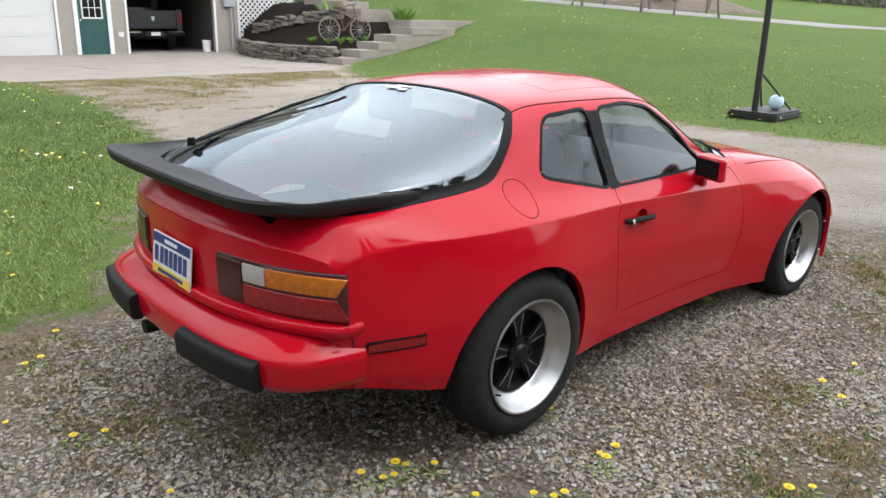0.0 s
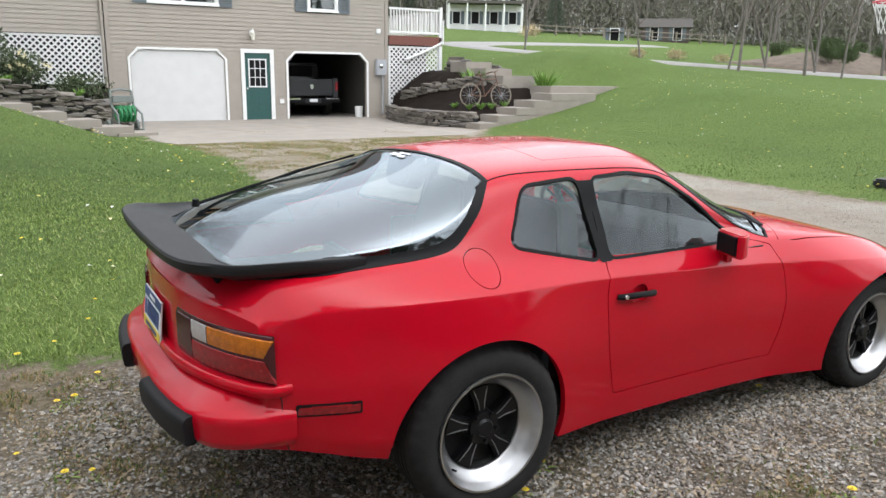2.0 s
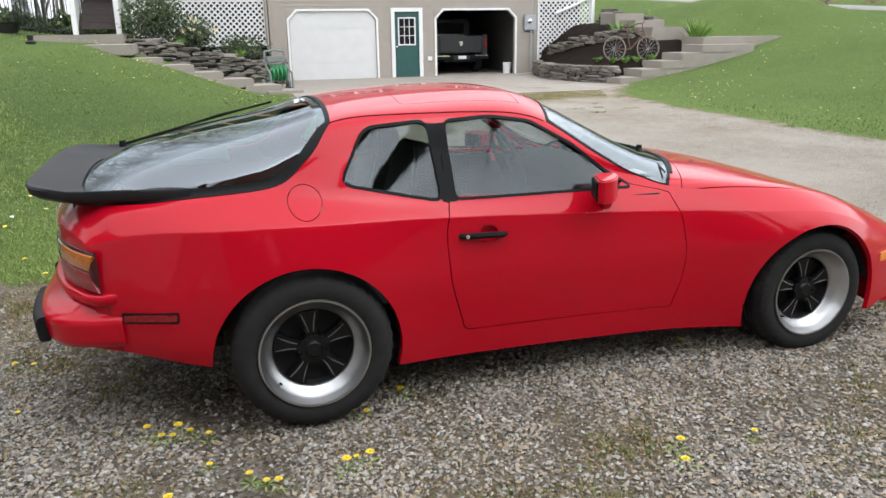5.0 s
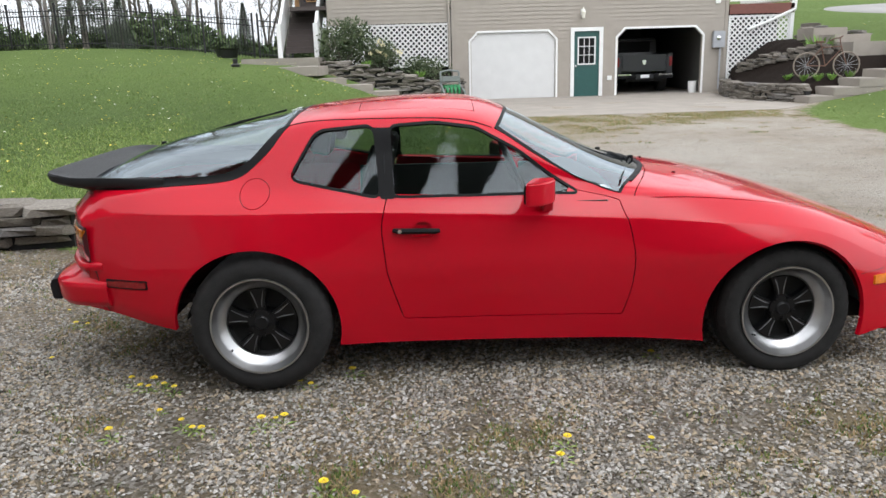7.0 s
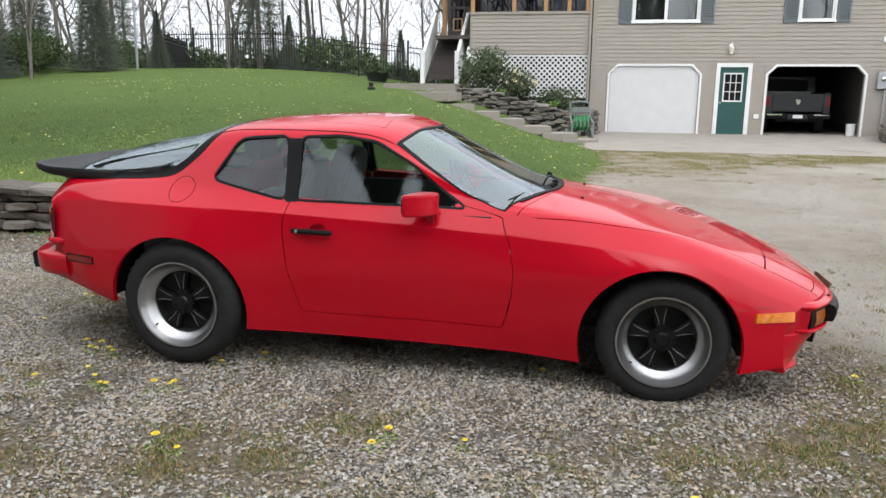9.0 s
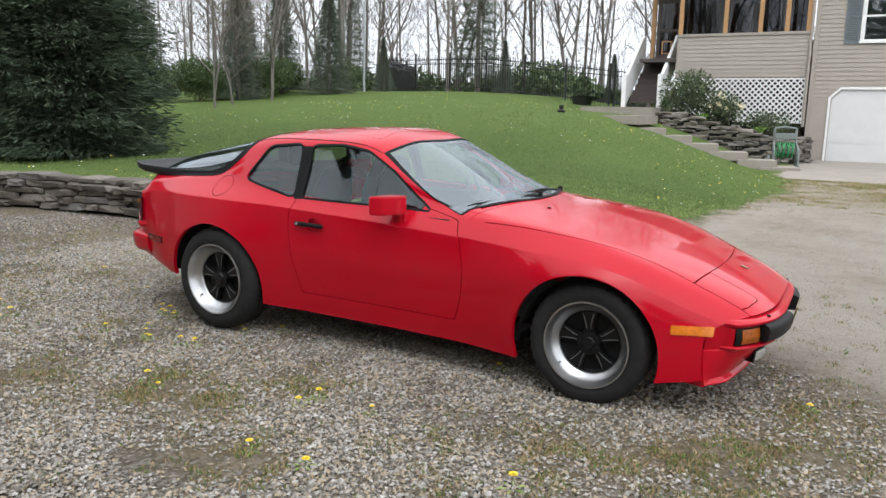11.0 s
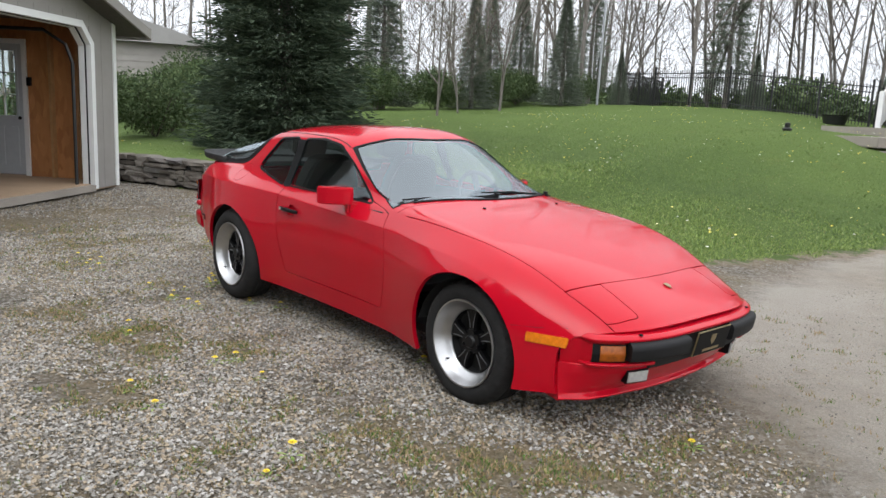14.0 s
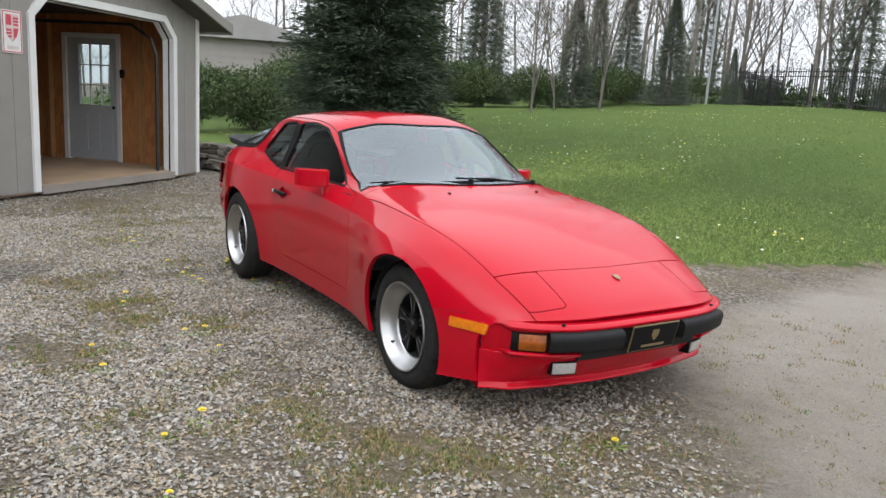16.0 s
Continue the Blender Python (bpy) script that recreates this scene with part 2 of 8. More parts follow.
# ---- the car: one lofted skin, cut into its panels ----
# Each station: u, bend, then nine lines from the sill to the centre as (half width, height).
STATIONS = [
    (-0.960, 0.24, (.645, .38), (.668, .46), (.690, .60), (.668, .755), (.650, .792), (.56, .814), (.46, .822), (.26, .825), (0, .826)),
    (-0.900, 0.23, (.668, .37), (.693, .44), (.714, .58), (.690, .795), (.632, .838), (.56, .866), (.46, .880), (.26, .890), (0, .894)),
    (-0.800, 0.19, (.700, .355), (.724, .42), (.738, .575), (.711, .812), (.648, .880), (.60, .910), (.505, .952), (.28, .980), (0, .984)),
    (-0.740, 0.16, (.719, .345), (.744, .41), (.756, .57), (.715, .815), (.652, .885), (.60, .912), (.53, .964), (.29, 1.002), (0, 1.006)),
    (-0.500, 0.05, (.745, .305), (.768, .38), (.778, .57), (.750, .820), (.664, .897), (.62, .930), (.562, .994), (.32, 1.060), (0, 1.074)),
    (-0.300, 0.0, (.765, .275), (.795, .37), (.808, .58), (.772, .820), (.672, .905), (.632, .940), (.570, 1.028), (.33, 1.104), (0, 1.119)),
    (-0.100, 0.0, (.768, .24), (.808, .36), (.826, .60), (.785, .820), (.672, .908), (.622, .952), (.556, 1.068), (.32, 1.147), (0, 1.164)),
    (0.000, 0.0, (.768, .22), (.808, .35), (.828, .61), (.786, .818), (.674, .905), (.612, .985), (.530, 1.108), (.31, 1.170), (0, 1.186)),
    (0.150, 0.0, (.765, .21), (.798, .34), (.818, .60), (.780, .815), (.682, .900), (.588, 1.060), (.488, 1.176), (.29, 1.207), (0, 1.217)),
    (0.300, 0.0, (.755, .20), (.778, .32), (.795, .58), (.768, .810), (.690, .890), (.602, 1.050), (.502, 1.187), (.28, 1.230), (0, 1.239)),
    (0.550, 0.0, (.725, .192), (.742, .31), (.766, .55), (.755, .798), (.697, .862), (.612, 1.040), (.520, 1.190), (.28, 1.245), (0, 1.256)),
    (0.800, 0.0, (.718, .186), (.737, .31), (.761, .545), (.754, .785), (.702, .852), (.622, 1.020), (.525, 1.187), (.28, 1.252), (0, 1.264)),
    (1.000, 0.0, (.717, .182), (.736, .31), (.760, .54), (.752, .775), (.702, .847), (.628, 1.000), (.526, 1.166), (.28, 1.243), (0, 1.256)),
    (1.200, 0.0, (.717, .178), (.736, .31), (.760, .54), (.751, .765), (.702, .843), (.638, .960), (.562, 1.062), (.30, 1.168), (0, 1.186)),
    (1.400, 0.0, (.717, .172), (.738, .31), (.760, .54), (.750, .752), (.700, .838), (.652, .903), (.592, .960), (.31, 1.068), (0, 1.086)),
    (1.600, 0.0, (.719, .168), (.742, .31), (.762, .54), (.748, .740), (.695, .832), (.658, .862), (.612, .880), (.32, .968), (0, .986)),
    (1.750, 0.0, (.723, .165), (.748, .31), (.766, .55), (.748, .732), (.690, .822), (.652, .848), (.590, .866), (.32, .914), (0, .932)),
    (1.900, 0.0, (.732, .162), (.758, .31), (.776, .56), (.750, .725), (.686, .808), (.645, .836), (.54, .856), (.29, .883), (0, .893)),
    (2.150, -.02, (.750, .157), (.780, .31), (.800, .59), (.756, .712), (.680, .782), (.632, .812), (.52, .828), (.28, .848), (0, .856)),
    (2.400, -.06, (.758, .153), (.790, .31), (.812, .60), (.756, .698), (.672, .752), (.612, .778), (.49, .786), (.27, .794), (0, .800)),
    (2.650, -.16, (.765, .150), (.790, .30), (.805, .56), (.742, .662), (.655, .708), (.58, .722), (.46, .724), (.26, .727), (0, .730)),
    (2.850, -.28, (.772, .152), (.782, .29), (.785, .51), (.715, .610), (.632, .642), (.55, .652), (.43, .656), (.25, .662), (0, .665)),
    (3.020, -.40, (.750, .168), (.756, .28), (.750, .46), (.685, .545), (.608, .572), (.53, .584), (.42, .590), (.25, .596), (0, .598)),
    (3.140, -.48, (.700, .188), (.706, .27), (.700, .42), (.645, .495), (.585, .515), (.52, .527), (.42, .534), (.25, .540), (0, .542)),
    (3.200, -.52, (.668, .198), (.676, .26), (.672, .40), (.630, .462), (.570, .482), (.51, .492), (.41, .497), (.25, .502), (0, .503)),
]


def pchip(xs, ys, x):
    """A monotone cubic through points."""
    xs, ys = np.asarray(xs, float), np.asarray(ys, float)
    h, d = np.diff(xs), np.diff(ys) / np.diff(xs)
    m = np.zeros(len(xs))
    m[0], m[-1] = d[0], d[-1]
    for i in range(1, len(xs) - 1):
        if d[i - 1] * d[i] > 0:
            w1, w2 = 2 * h[i] + h[i - 1], h[i] + 2 * h[i - 1]
            m[i] = (w1 + w2) / (w1 / d[i - 1] + w2 / d[i])
    i = np.clip(np.searchsorted(xs, x) - 1, 0, len(h) - 1)
    t = (x - xs[i]) / h[i]
    return (2 * t**3 - 3 * t**2 + 1) * ys[i] + (t**3 - 2 * t**2 + t) * h[i] * m[i] + (3 * t**2 - 2 * t**3) * ys[i + 1] + (t**3 - t**2) * h[i] * m[i + 1]


US = np.array([s[0] for s in STATIONS])
GU = np.unique(np.concatenate([np.linspace(-0.96, 3.2, 330), np.linspace(-0.96, -0.72, 30), np.linspace(2.9, 3.2, 34)]))
GV = np.unique(np.concatenate([np.linspace(0, 3, 46), np.linspace(3, 6.5, 60), np.linspace(6.5, 8, 26)]))
WIDER = (.04, .04, .04, .04, .04, .04, .035, .02, 0)
CTRL_W = np.stack([pchip(US, [s[2 + k][0] + WIDER[k] for s in STATIONS], GU) for k in range(9)], 1)
# the doors stand in from the wide fenders, and the cabin with them
CTRL_W[:, 0:4] -= pchip([-1, -.5, -.1, .1, .6, 1.0, 1.4, 1.65, 1.9, 2.15, 2.4, 2.7, 3.0, 3.2], [.022, .020, .012, .012, .030, .045, .058, .060, .035, .008, 0, -.006, -.014, -.008], GU)[:, None]
CTRL_W[:, 4:6] -= pchip([-1, -.5, .1, .6, 1.0, 1.3, 1.5, 1.7, 1.9, 2.15, 2.4, 3.2], [.012, .012, .008, .022, .045, .070, .080, .065, .040, .018, 0, 0], GU)[:, None]
CTRL_W[:, 6] -= pchip([-1, .3, .8, 1.1, 1.4, 1.6, 1.75, 2.0, 2.3, 3.2], [0, 0, .010, .020, .045, .050, .040, .015, 0, 0], GU)
CTRL_Z = np.stack([pchip(US, [s[2 + k][1] for s in STATIONS], GU) for k in range(9)], 1)
BEND = pchip(US, [s[1] for s in STATIONS], GU)


def faired(c):
    """Even out the lines along the car, less towards either end."""
    spacing = np.gradient(GU)
    sigma = np.clip(.35 * np.minimum(GU - GU[0], GU[-1] - GU), 1e-4, .07)
    k = np.exp(-.5 * ((GU[None, :] - GU[:, None]) / sigma[:, None]) ** 2) * spacing[None, :]
    return (k / k.sum(1, keepdims=True)) @ c


CTRL_W, CTRL_Z = faired(CTRL_W), faired(CTRL_Z)


def across(c, even):
    """Run a smooth curve through the nine lines; the far end mirrors at the centre."""
    ext = np.concatenate([2 * c[:, :1] - c[:, 1:2], c, c[:, 7:8] * (1 if even else -1)], 1)
    i = np.minimum(GV.astype(int), 7)
    t = (GV - i)[None, :]
    p0, p1, p2, p3 = ext[:, i], ext[:, i + 1], ext[:, i + 2], ext[:, i + 3]
    ten = 0.42
    crease = np.where(np.arange(10) == 3, 0.2, 1.0)      # the shoulder line is tight
    m1, m2 = ten * (p2 - p0) * crease[i], ten * (p3 - p1) * crease[i + 1]
    return (2 * t**3 - 3 * t**2 + 1) * p1 + (t**3 - 2 * t**2 + t) * m1 + (3 * t**2 - 2 * t**3) * p2 + (t**3 - t**2) * m2


SW, SZ = across(CTRL_W, False), across(CTRL_Z, True)
SW = np.maximum(SW, 0)
SX = GU[:, None] + np.where(BEND[:, None] < 0, 1.85 * BEND[:, None] * SW**4, BEND[:, None] * (.667 * SW**2 + 1.667 * SW**4))
SV = np.broadcast_to(GV[None, :], SX.shape)
SKIN = np.stack([SX, -SW, SZ], -1)     # the right-hand half
DU, DV = np.gradient(SKIN, axis=0), np.gradient(SKIN, axis=1)
NORM = np.cross(DU, DV)
NORM /= np.linalg.norm(NORM, axis=-1, keepdims=True) + 1e-12
if NORM[len(GU) // 2, 20, 1] > 0:
    NORM = -NORM


def poly_sdf(px, py, poly):
    """Signed distance to a polygon, less than nothing inside."""
    poly = np.asarray(poly, float)
    best, inside = np.full(px.shape, 1e9), np.zeros(px.shape, bool)
    for (ax, ay), (bx, by) in zip(poly, np.roll(poly, -1, 0)):
        ex, ey = bx - ax, by - ay
        t = np.clip(((px - ax) * ex + (py - ay) * ey) / (ex * ex + ey * ey + 1e-12), 0, 1)
        best = np.minimum(best, np.hypot(px - ax - t * ex, py - ay - t * ey))
        cross = (ay > py) != (by > py)
        inside ^= cross & (px < ex * (py - ay) / (ey + (1e-12 if ey == 0 else 0)) + ax)
    return np.where(inside, -best, best)


def rounded(poly, r=0.03, n=5):
    """Round the corners of a polygon."""
    out, p = [], [Vector(q) for q in poly]
    for i, c in enumerate(p):
        a, b = p[i - 1] - c, p[(i + 1) % len(p)] - c
        k = min(r, a.length * 0.45, b.length * 0.45)
        s, e = c + a.normalized() * k, c + b.normalized() * k
        for j in range(n + 1):
            t = j / n
            q = s * (1 - t) ** 2 + c * 2 * t * (1 - t) + e * t * t
            out.append((q.x, q.y))
    return out


def skin_part(name, field, material, parent, side=-1, depth=0.014, lift=0.0, label="", fair=""):
    """The stretch of the skin where the field is below nothing, with turned-in edges. side: -1 right, 1 left, 0 both as one."""
    nu, nv = field.shape
    pos = SKIN + NORM * lift
    inner = SKIN + NORM * (lift - depth)
    if fair:
        # glass runs in one even sweep
        x, w, z = SKIN[..., 0], SKIN[..., 1], SKIN[..., 2]
        one = np.ones_like(x)
        terms = np.stack([one, x, z, x * x, x * z, z * z] if fair == "side" else [one, x, x**2, x**3, w**2, w**4, w**6, x * w**2, x * w**4, x**2 * w**2, x**2 * w**4], -1)
        goal, at = (w, 1) if fair == "side" else (z, 2)
        inside = field < 0.005
        k = np.linalg.lstsq(terms[inside], goal[inside], rcond=None)[0]
        move = np.zeros_like(SKIN)
        hold = smoothstep(0, .05, -field) if fair == "top" else 1.0      # the rim stays on the body
        move[..., at] = (terms @ k - goal) * hold
        pos, inner = pos + move, inner + move
    verts, faces, index = [], [], {}

    def vert(key, p, q):
        if key not in index:
            index[key] = len(verts)
            verts.append((p, q))
        return index[key]

    neg = field < 0
    full = neg[:-1, :-1] & neg[1:, :-1] & neg[:-1, 1:] & neg[1:, 1:]
    some = (neg[:-1, :-1] | neg[1:, :-1] | neg[:-1, 1:] | neg[1:, 1:]) & ~full
    for i, j in np.argwhere(full):
        faces.append([vert((a, b), pos[a, b], inner[a, b]) for a, b in ((i, j), (i + 1, j), (i + 1, j + 1), (i, j + 1))])
    for i, j in np.argwhere(some):
        ring, corner = [], ((i, j), (i + 1, j), (i + 1, j + 1), (i, j + 1))
        for k in range(4):
            a, b = corner[k], corner[(k + 1) % 4]
            fa, fb = field[a], field[b]
            if fa < 0:
                ring.append(vert(a, pos[a], inner[a]))
            if (fa < 0) != (fb < 0):
                t = fa / (fa - fb)
                key = (a, b) if a < b else (b, a)
                ring.append(vert(key, pos[a] * (1 - t) + pos[b] * t, inner[a] * (1 - t) + inner[b] * t))
        if len(set(ring)) >= 3:
            faces.append(list(dict.fromkeys(ring)))
    if not faces:
        return None
    # turn the open edges in
    count = {}
    for f in faces:
        for a, b in zip(f, f[1:] + f[:1]):
            count[(a, b)] = 1
    rim = [(a, b) for a, b in count if (b, a) not in count]
    out = np.array([v[0] for v in verts])
    low, low_at = np.array([v[1] for v in verts]), {}
    everything = [tuple(p) for p in out]
    lips = []
    for a, b in rim:
        if abs(out[a][1]) < 1e-4 and abs(out[b][1]) < 1e-4:
            continue
        ids = []
        for c in (a, b):
            for tag in ("edge", "deep"):
                if (c, tag) not in low_at:
                    low_at[c, tag] = len(everything)
                    everything.append(tuple(out[c] if tag == "edge" else low[c]))
            ids.append((low_at[c, "edge"], low_at[c, "deep"]))
        (ea, da), (eb, db) = ids
        lips.append([eb, ea, da, db])
    v = np.array(everything)
    fs = faces + lips
    if side == 0:
        n = len(v)
        mirror = v * (1, -1, 1)
        centre = np.abs(v[:, 1]) < 1e-4
        remap = np.where(centre, np.arange(n), np.arange(n) + n)
        v = np.concatenate([v, mirror])
        fs = fs + [[int(remap[k]) for k in reversed(f)] for f in fs]
    elif side == 1:
        v = v * (1, -1, 1)
        fs = [list(reversed(f)) for f in fs]
    return mesh_object(name, v, fs, material, True, parent, label)


def side_shape(poly, high=6.02):
    f = poly_sdf(SX, SZ, poly)
    return np.maximum(f, (SV - high) * 0.15)


F_DOOR = side_shape(rounded([(.590, .880), (.572, .842), (.548, .735), (.570, .523), (.630, .330), (.636, .312), (.655, .307), (1.635, .289), (1.652, .289), (1.656, .305), (1.690, .42), (1.702, .56), (1.672, .715), (1.640, .78), (1.60, 1.02), (.60, 1.02)], .05), high=5.2)
F_DOOR = np.maximum(F_DOOR, (SV - (4.12 + np.where(SX > 1.40, np.clip((1.52 - SX) * 3, -.6, .36), 0))) * 0.1)
F_DWIN = side_shape(rounded([(.606, .862), (.598, 1.158), (.80, 1.168), (.985, 1.142), (1.180, 1.036), (1.320, .928), (1.452, .846), (1.30, .852)], .03), high=5.93)
F_QWIN = side_shape(rounded([(.145, .945), (.262, 1.142), (.522, 1.163), (.552, .858)], .045), high=5.93)
F_PILLAR = side_shape([(.520, 1.152), (.600, 1.152), (.610, .850), (.548, .852)], high=5.90)
F_PILLAR_GAP = side_shape([(.556, 1.20), (.561, 1.20), (.584, .80), (.579, .80)])
F_TRIM = np.minimum(np.minimum(F_DWIN, F_QWIN) - 0.0085, F_PILLAR)
F_TRIM = np.maximum(F_TRIM, (SV - 5.975) * 0.15)
F_GLASSSIDE = np.minimum(F_DWIN, F_QWIN)
XTOP_W, XBASE_W = 1.165 - 0.30 * SW**2, 1.880 - 0.55 * SW**2
V_WS = pchip([-2, .9, 1.05, 1.227, 1.392, 1.50, 1.62, 1.70, 4], [6.06, 6.06, 6.03, 5.86, 5.56, 5.15, 4.30, 4.05, 4.0], SX)
F_SCOOP = side_shape(rounded([(.672, .684), (.782, .684), (.770, .752), (.700, .756)], .028), high=4.0)
F_WS_OUT = np.maximum.reduce([XTOP_W - SX, SX - XBASE_W, (V_WS - SV) * 0.10])
F_WS = F_WS_OUT + 0.016
XH_TOP, XH_BOT = 0.165 - 0.10 * SW**2, -0.885 + 0.12 * SW**2
V_HATCH = pchip([-2, -.84, -.76, -.70, -.53, -.35, -.15, -.09, -.01, .064, .102, .145, 4], [6.3, 6.2, 5.5, 5.12, 4.68, 4.70, 4.78, 4.86, 5.17, 5.45, 5.72, 6.0, 6.0], SX)
V_HGLASS = pchip([-2, -.76, -.70, -.53, -.34, -.16, -.10, -.02, .05, .12, 4], [6.1, 5.98, 5.85, 5.55, 5.30, 5.25, 5.31, 5.49, 5.80, 6.1, 6.1], SX)
F_HATCH_OUT = np.maximum.reduce([SX - XH_TOP, XH_BOT - SX, (V_HATCH - SV) * 0.12])
F_HATCH = np.maximum.reduce([SX - XH_TOP + .02, XH_BOT - SX + .02, (V_HGLASS - SV) * 0.12])
ARCH_R = np.hypot(SX + 0.022, (SZ - .292)) - .374
ARCH_F = np.hypot(SX - 2.384, (SZ - .268)) - .372
F_ARCH = np.where(SV < 4, np.minimum(ARCH_R, ARCH_F), 1.0)
XHOOD = 2.912 - 0.175 * SW**2
F_HOOD = np.maximum.reduce([SX - XHOOD, (1.89 - 0.42 * SW**2) - SX, SW - (0.675 - 0.085 * smoothstep(2.2, 2.95, SX))])
F_HOOD = np.where(SV > 4, F_HOOD, 1.0)
LID_OUT = .597 - .16 * (SX - 2.834)
LID = rounded([(2.70, .392), (2.70, .72), (3.045, .72), (3.066, .560), (3.092, .520), (3.122, .392)], .03)
F_LID = np.where(SV > 4, np.maximum.reduce([poly_sdf(SX, SW, LID), XHOOD + .0028 - SX, SW - LID_OUT]), 1.0)
F_NOSEGAP = np.where(SV > 4, np.maximum(XHOOD - SX, SW - LID_OUT), 1.0)
F_FLAP = np.where(SV < 6, np.hypot(SX + 0.004, (SZ - .893) * 1.12) - .065, 1.0)
F_FLAP = np.where(SX < 0.3, F_FLAP, 1.0)
F_ROOFPANEL = np.maximum.reduce([np.abs(SX - .72) - .27, SW - .45]) + 0.0
GAP = 0.0022
F_BODY = np.maximum.reduce([
    -(F_DOOR - GAP), -(F_TRIM), -(F_GLASSSIDE - .004), -(F_WS_OUT), -(F_HATCH_OUT), -F_ARCH,
    -(F_HOOD - GAP), -(F_LID - GAP), -(F_FLAP - .0015), -(F_NOSEGAP - GAP), -(F_ROOFPANEL - .0016)])

CAR = empty("car", Matrix.Translation((0.015, 0.04, 0)) @ pose(0, 0, 0, 0, 0.35, 0) @ Matrix.Diagonal((.985, 1, 1, 1)), "red two-door sports coupe parked on the gravel drive", "car")
body = skin_part("body", F_BODY, M_RED, CAR, 0, 0.022)
skin_part("sunroof_panel", F_ROOFPANEL + .0014, M_RED, CAR, 0, 0.01)
for s in (-1, 1):
    door = skin_part("door", np.maximum(F_DOOR + GAP, -F_SCOOP), M_RED, CAR, s, 0.022)
    skin_part("handle_scoop", F_SCOOP - .003, M_RED, door, s, 0.002, -0.018)
    skin_part("window_trim", np.maximum.reduce([F_TRIM + .001, -(F_GLASSSIDE + .004), -F_PILLAR_GAP]), M_TRIM, CAR, s, 0.012, 0.001, "matt black window surround and pillar")
    for one, f in (("door_window", F_DWIN), ("quarter_window", F_QWIN)):
        skin_part(one, f - .003, M_CARGLASS, CAR, s, 0.004, -0.011, "tinted side window", "side").visible_shadow = False
    skin_part("headlamp_lid", F_LID + GAP, M_RED, CAR, s, 0.012, label="closed pop-up headlamp lid")
skin_part("fuel_flap", F_FLAP + .0015, M_RED, CAR, -1, 0.01, label="round fuel filler flap")
skin_part("fuel_flap_left", F_FLAP - .003, M_RED, CAR, 1, 0.01).name = "quarter_patch"
skin_part("hood", F_HOOD + GAP, M_RED, CAR, 0, 0.02)
skin_part("nose_panel", np.maximum(F_NOSEGAP + GAP, -(F_LID - GAP)), M_RED, CAR, 0, 0.014)
for one, f, g, clear in (("windshield", F_WS, F_WS_OUT, M_SCREENGLASS), ("rear_hatch_glass", F_HATCH, F_HATCH_OUT, M_HATCHGLASS)):
    pane = skin_part(one, f - .004, clear, CAR, 0, 0.005, -0.002, fair="top")
    pane.visible_shadow = False
    skin_part("glass_seal", np.maximum(g + .001, -f), M_TRIM, CAR, 0, 0.012, 0.002, "black rubber glass seal")


def skin_line(name, points, material, r=.003):
    """A thin moulding that lies on the skin, on either side."""
    for s in (-1, 1):
        part(name, tube(bmesh.new(), [(p[0], -s * p[1], p[2]) for p in points], r, 6), material, CAR, smooth=True)


def rail_points(v, x0, x1, step=3):
    out = []
    for i in range(0, SX.shape[0], step):
        k = np.searchsorted(SV[i], v)
        k = min(max(k, 1), SV.shape[1] - 1)
        t = (v - SV[i, k - 1]) / max(SV[i, k] - SV[i, k - 1], 1e-6)
        p = SKIN[i, k - 1] * (1 - t) + SKIN[i, k] * t
        if x0 < p[0] < x1:
            out.append(p)
    return out


skin_line("roof_gutter", rail_points(6.0, .06, 1.10), M_TRIM)


def end_cap(name, row, material, bulge, rows=14):
    """Close an end of the skin from its ring towards the centre line."""
    ring = SKIN[row]
    verts, faces = [], []
    for s in (-1, 1):
        base = len(verts)
        for j in range(rows + 1):
            k = 1 - j / rows
            for (x, y, z), w in zip(ring, SW[row]):
                verts.append((GU[row] + BEND[row] * (w * k) ** 2 * (.667 + 1.667 * (w * k) ** 2 if row == 0 else 1.85 * (w * k) ** 2) + bulge * math.sin(math.pi / 2 * min(1, 3 * (1 - k))), s * w * k, z))
        n = len(ring)
        for j in range(rows):
            for i in range(n - 1):
                q = [base + j * n + i, base + (j + 1) * n + i, base + (j + 1) * n + i + 1, base + j * n + i + 1]
                faces.append(q if (s < 0) == (row == 0) else q[::-1])
    return mesh_object(name, verts, faces, material, True, CAR)


end_cap("tail_panel", 0, M_RED, -0.006)



def plan_sweep(x0, k2, k4, w_from, w_to, section, n=40, slant=0.0):
    """A bar that follows the rounded plan of an end: x = x0 + k2 w^2 + k4 w^4. section(w): closed (out, z) points."""
    bm = bmesh.new()
    span = [w_from + (w_to - w_from) * i / n for i in range(n + 1)]
    rings = []
    for i, w0 in enumerate(span):
        ring = []
        for o, z in section(w0):
            o = o - (.04 * float(smoothstep(.635, .675, abs(w0))) if x0 > 3.2 else 0)
            w = w0 + math.copysign(slant * (.69 - z) * i / n, w0)
            x, dx = x0 + k2 * w * w + k4 * w**4, 2 * k2 * w + 4 * k4 * w**3
            out = Vector((1, -dx, 0)).normalized() * (1 if x0 > 1 else -1)
            ring.append(bm.verts.new((x + out.x * o, w + out.y * o, z)))
        rings.append(ring)
    m = len(rings[0])
    for a, b in zip(rings, rings[1:]):
        for i in range(m):
            bm.faces.new((a[i], a[(i + 1) % m], b[(i + 1) % m], b[i]))
    bm.faces.new(rings[0])
    bm.faces.new(rings[-1][::-1])
    return bm


def soft(points, r=0.012, n=3):
    return rounded(points, r, n)


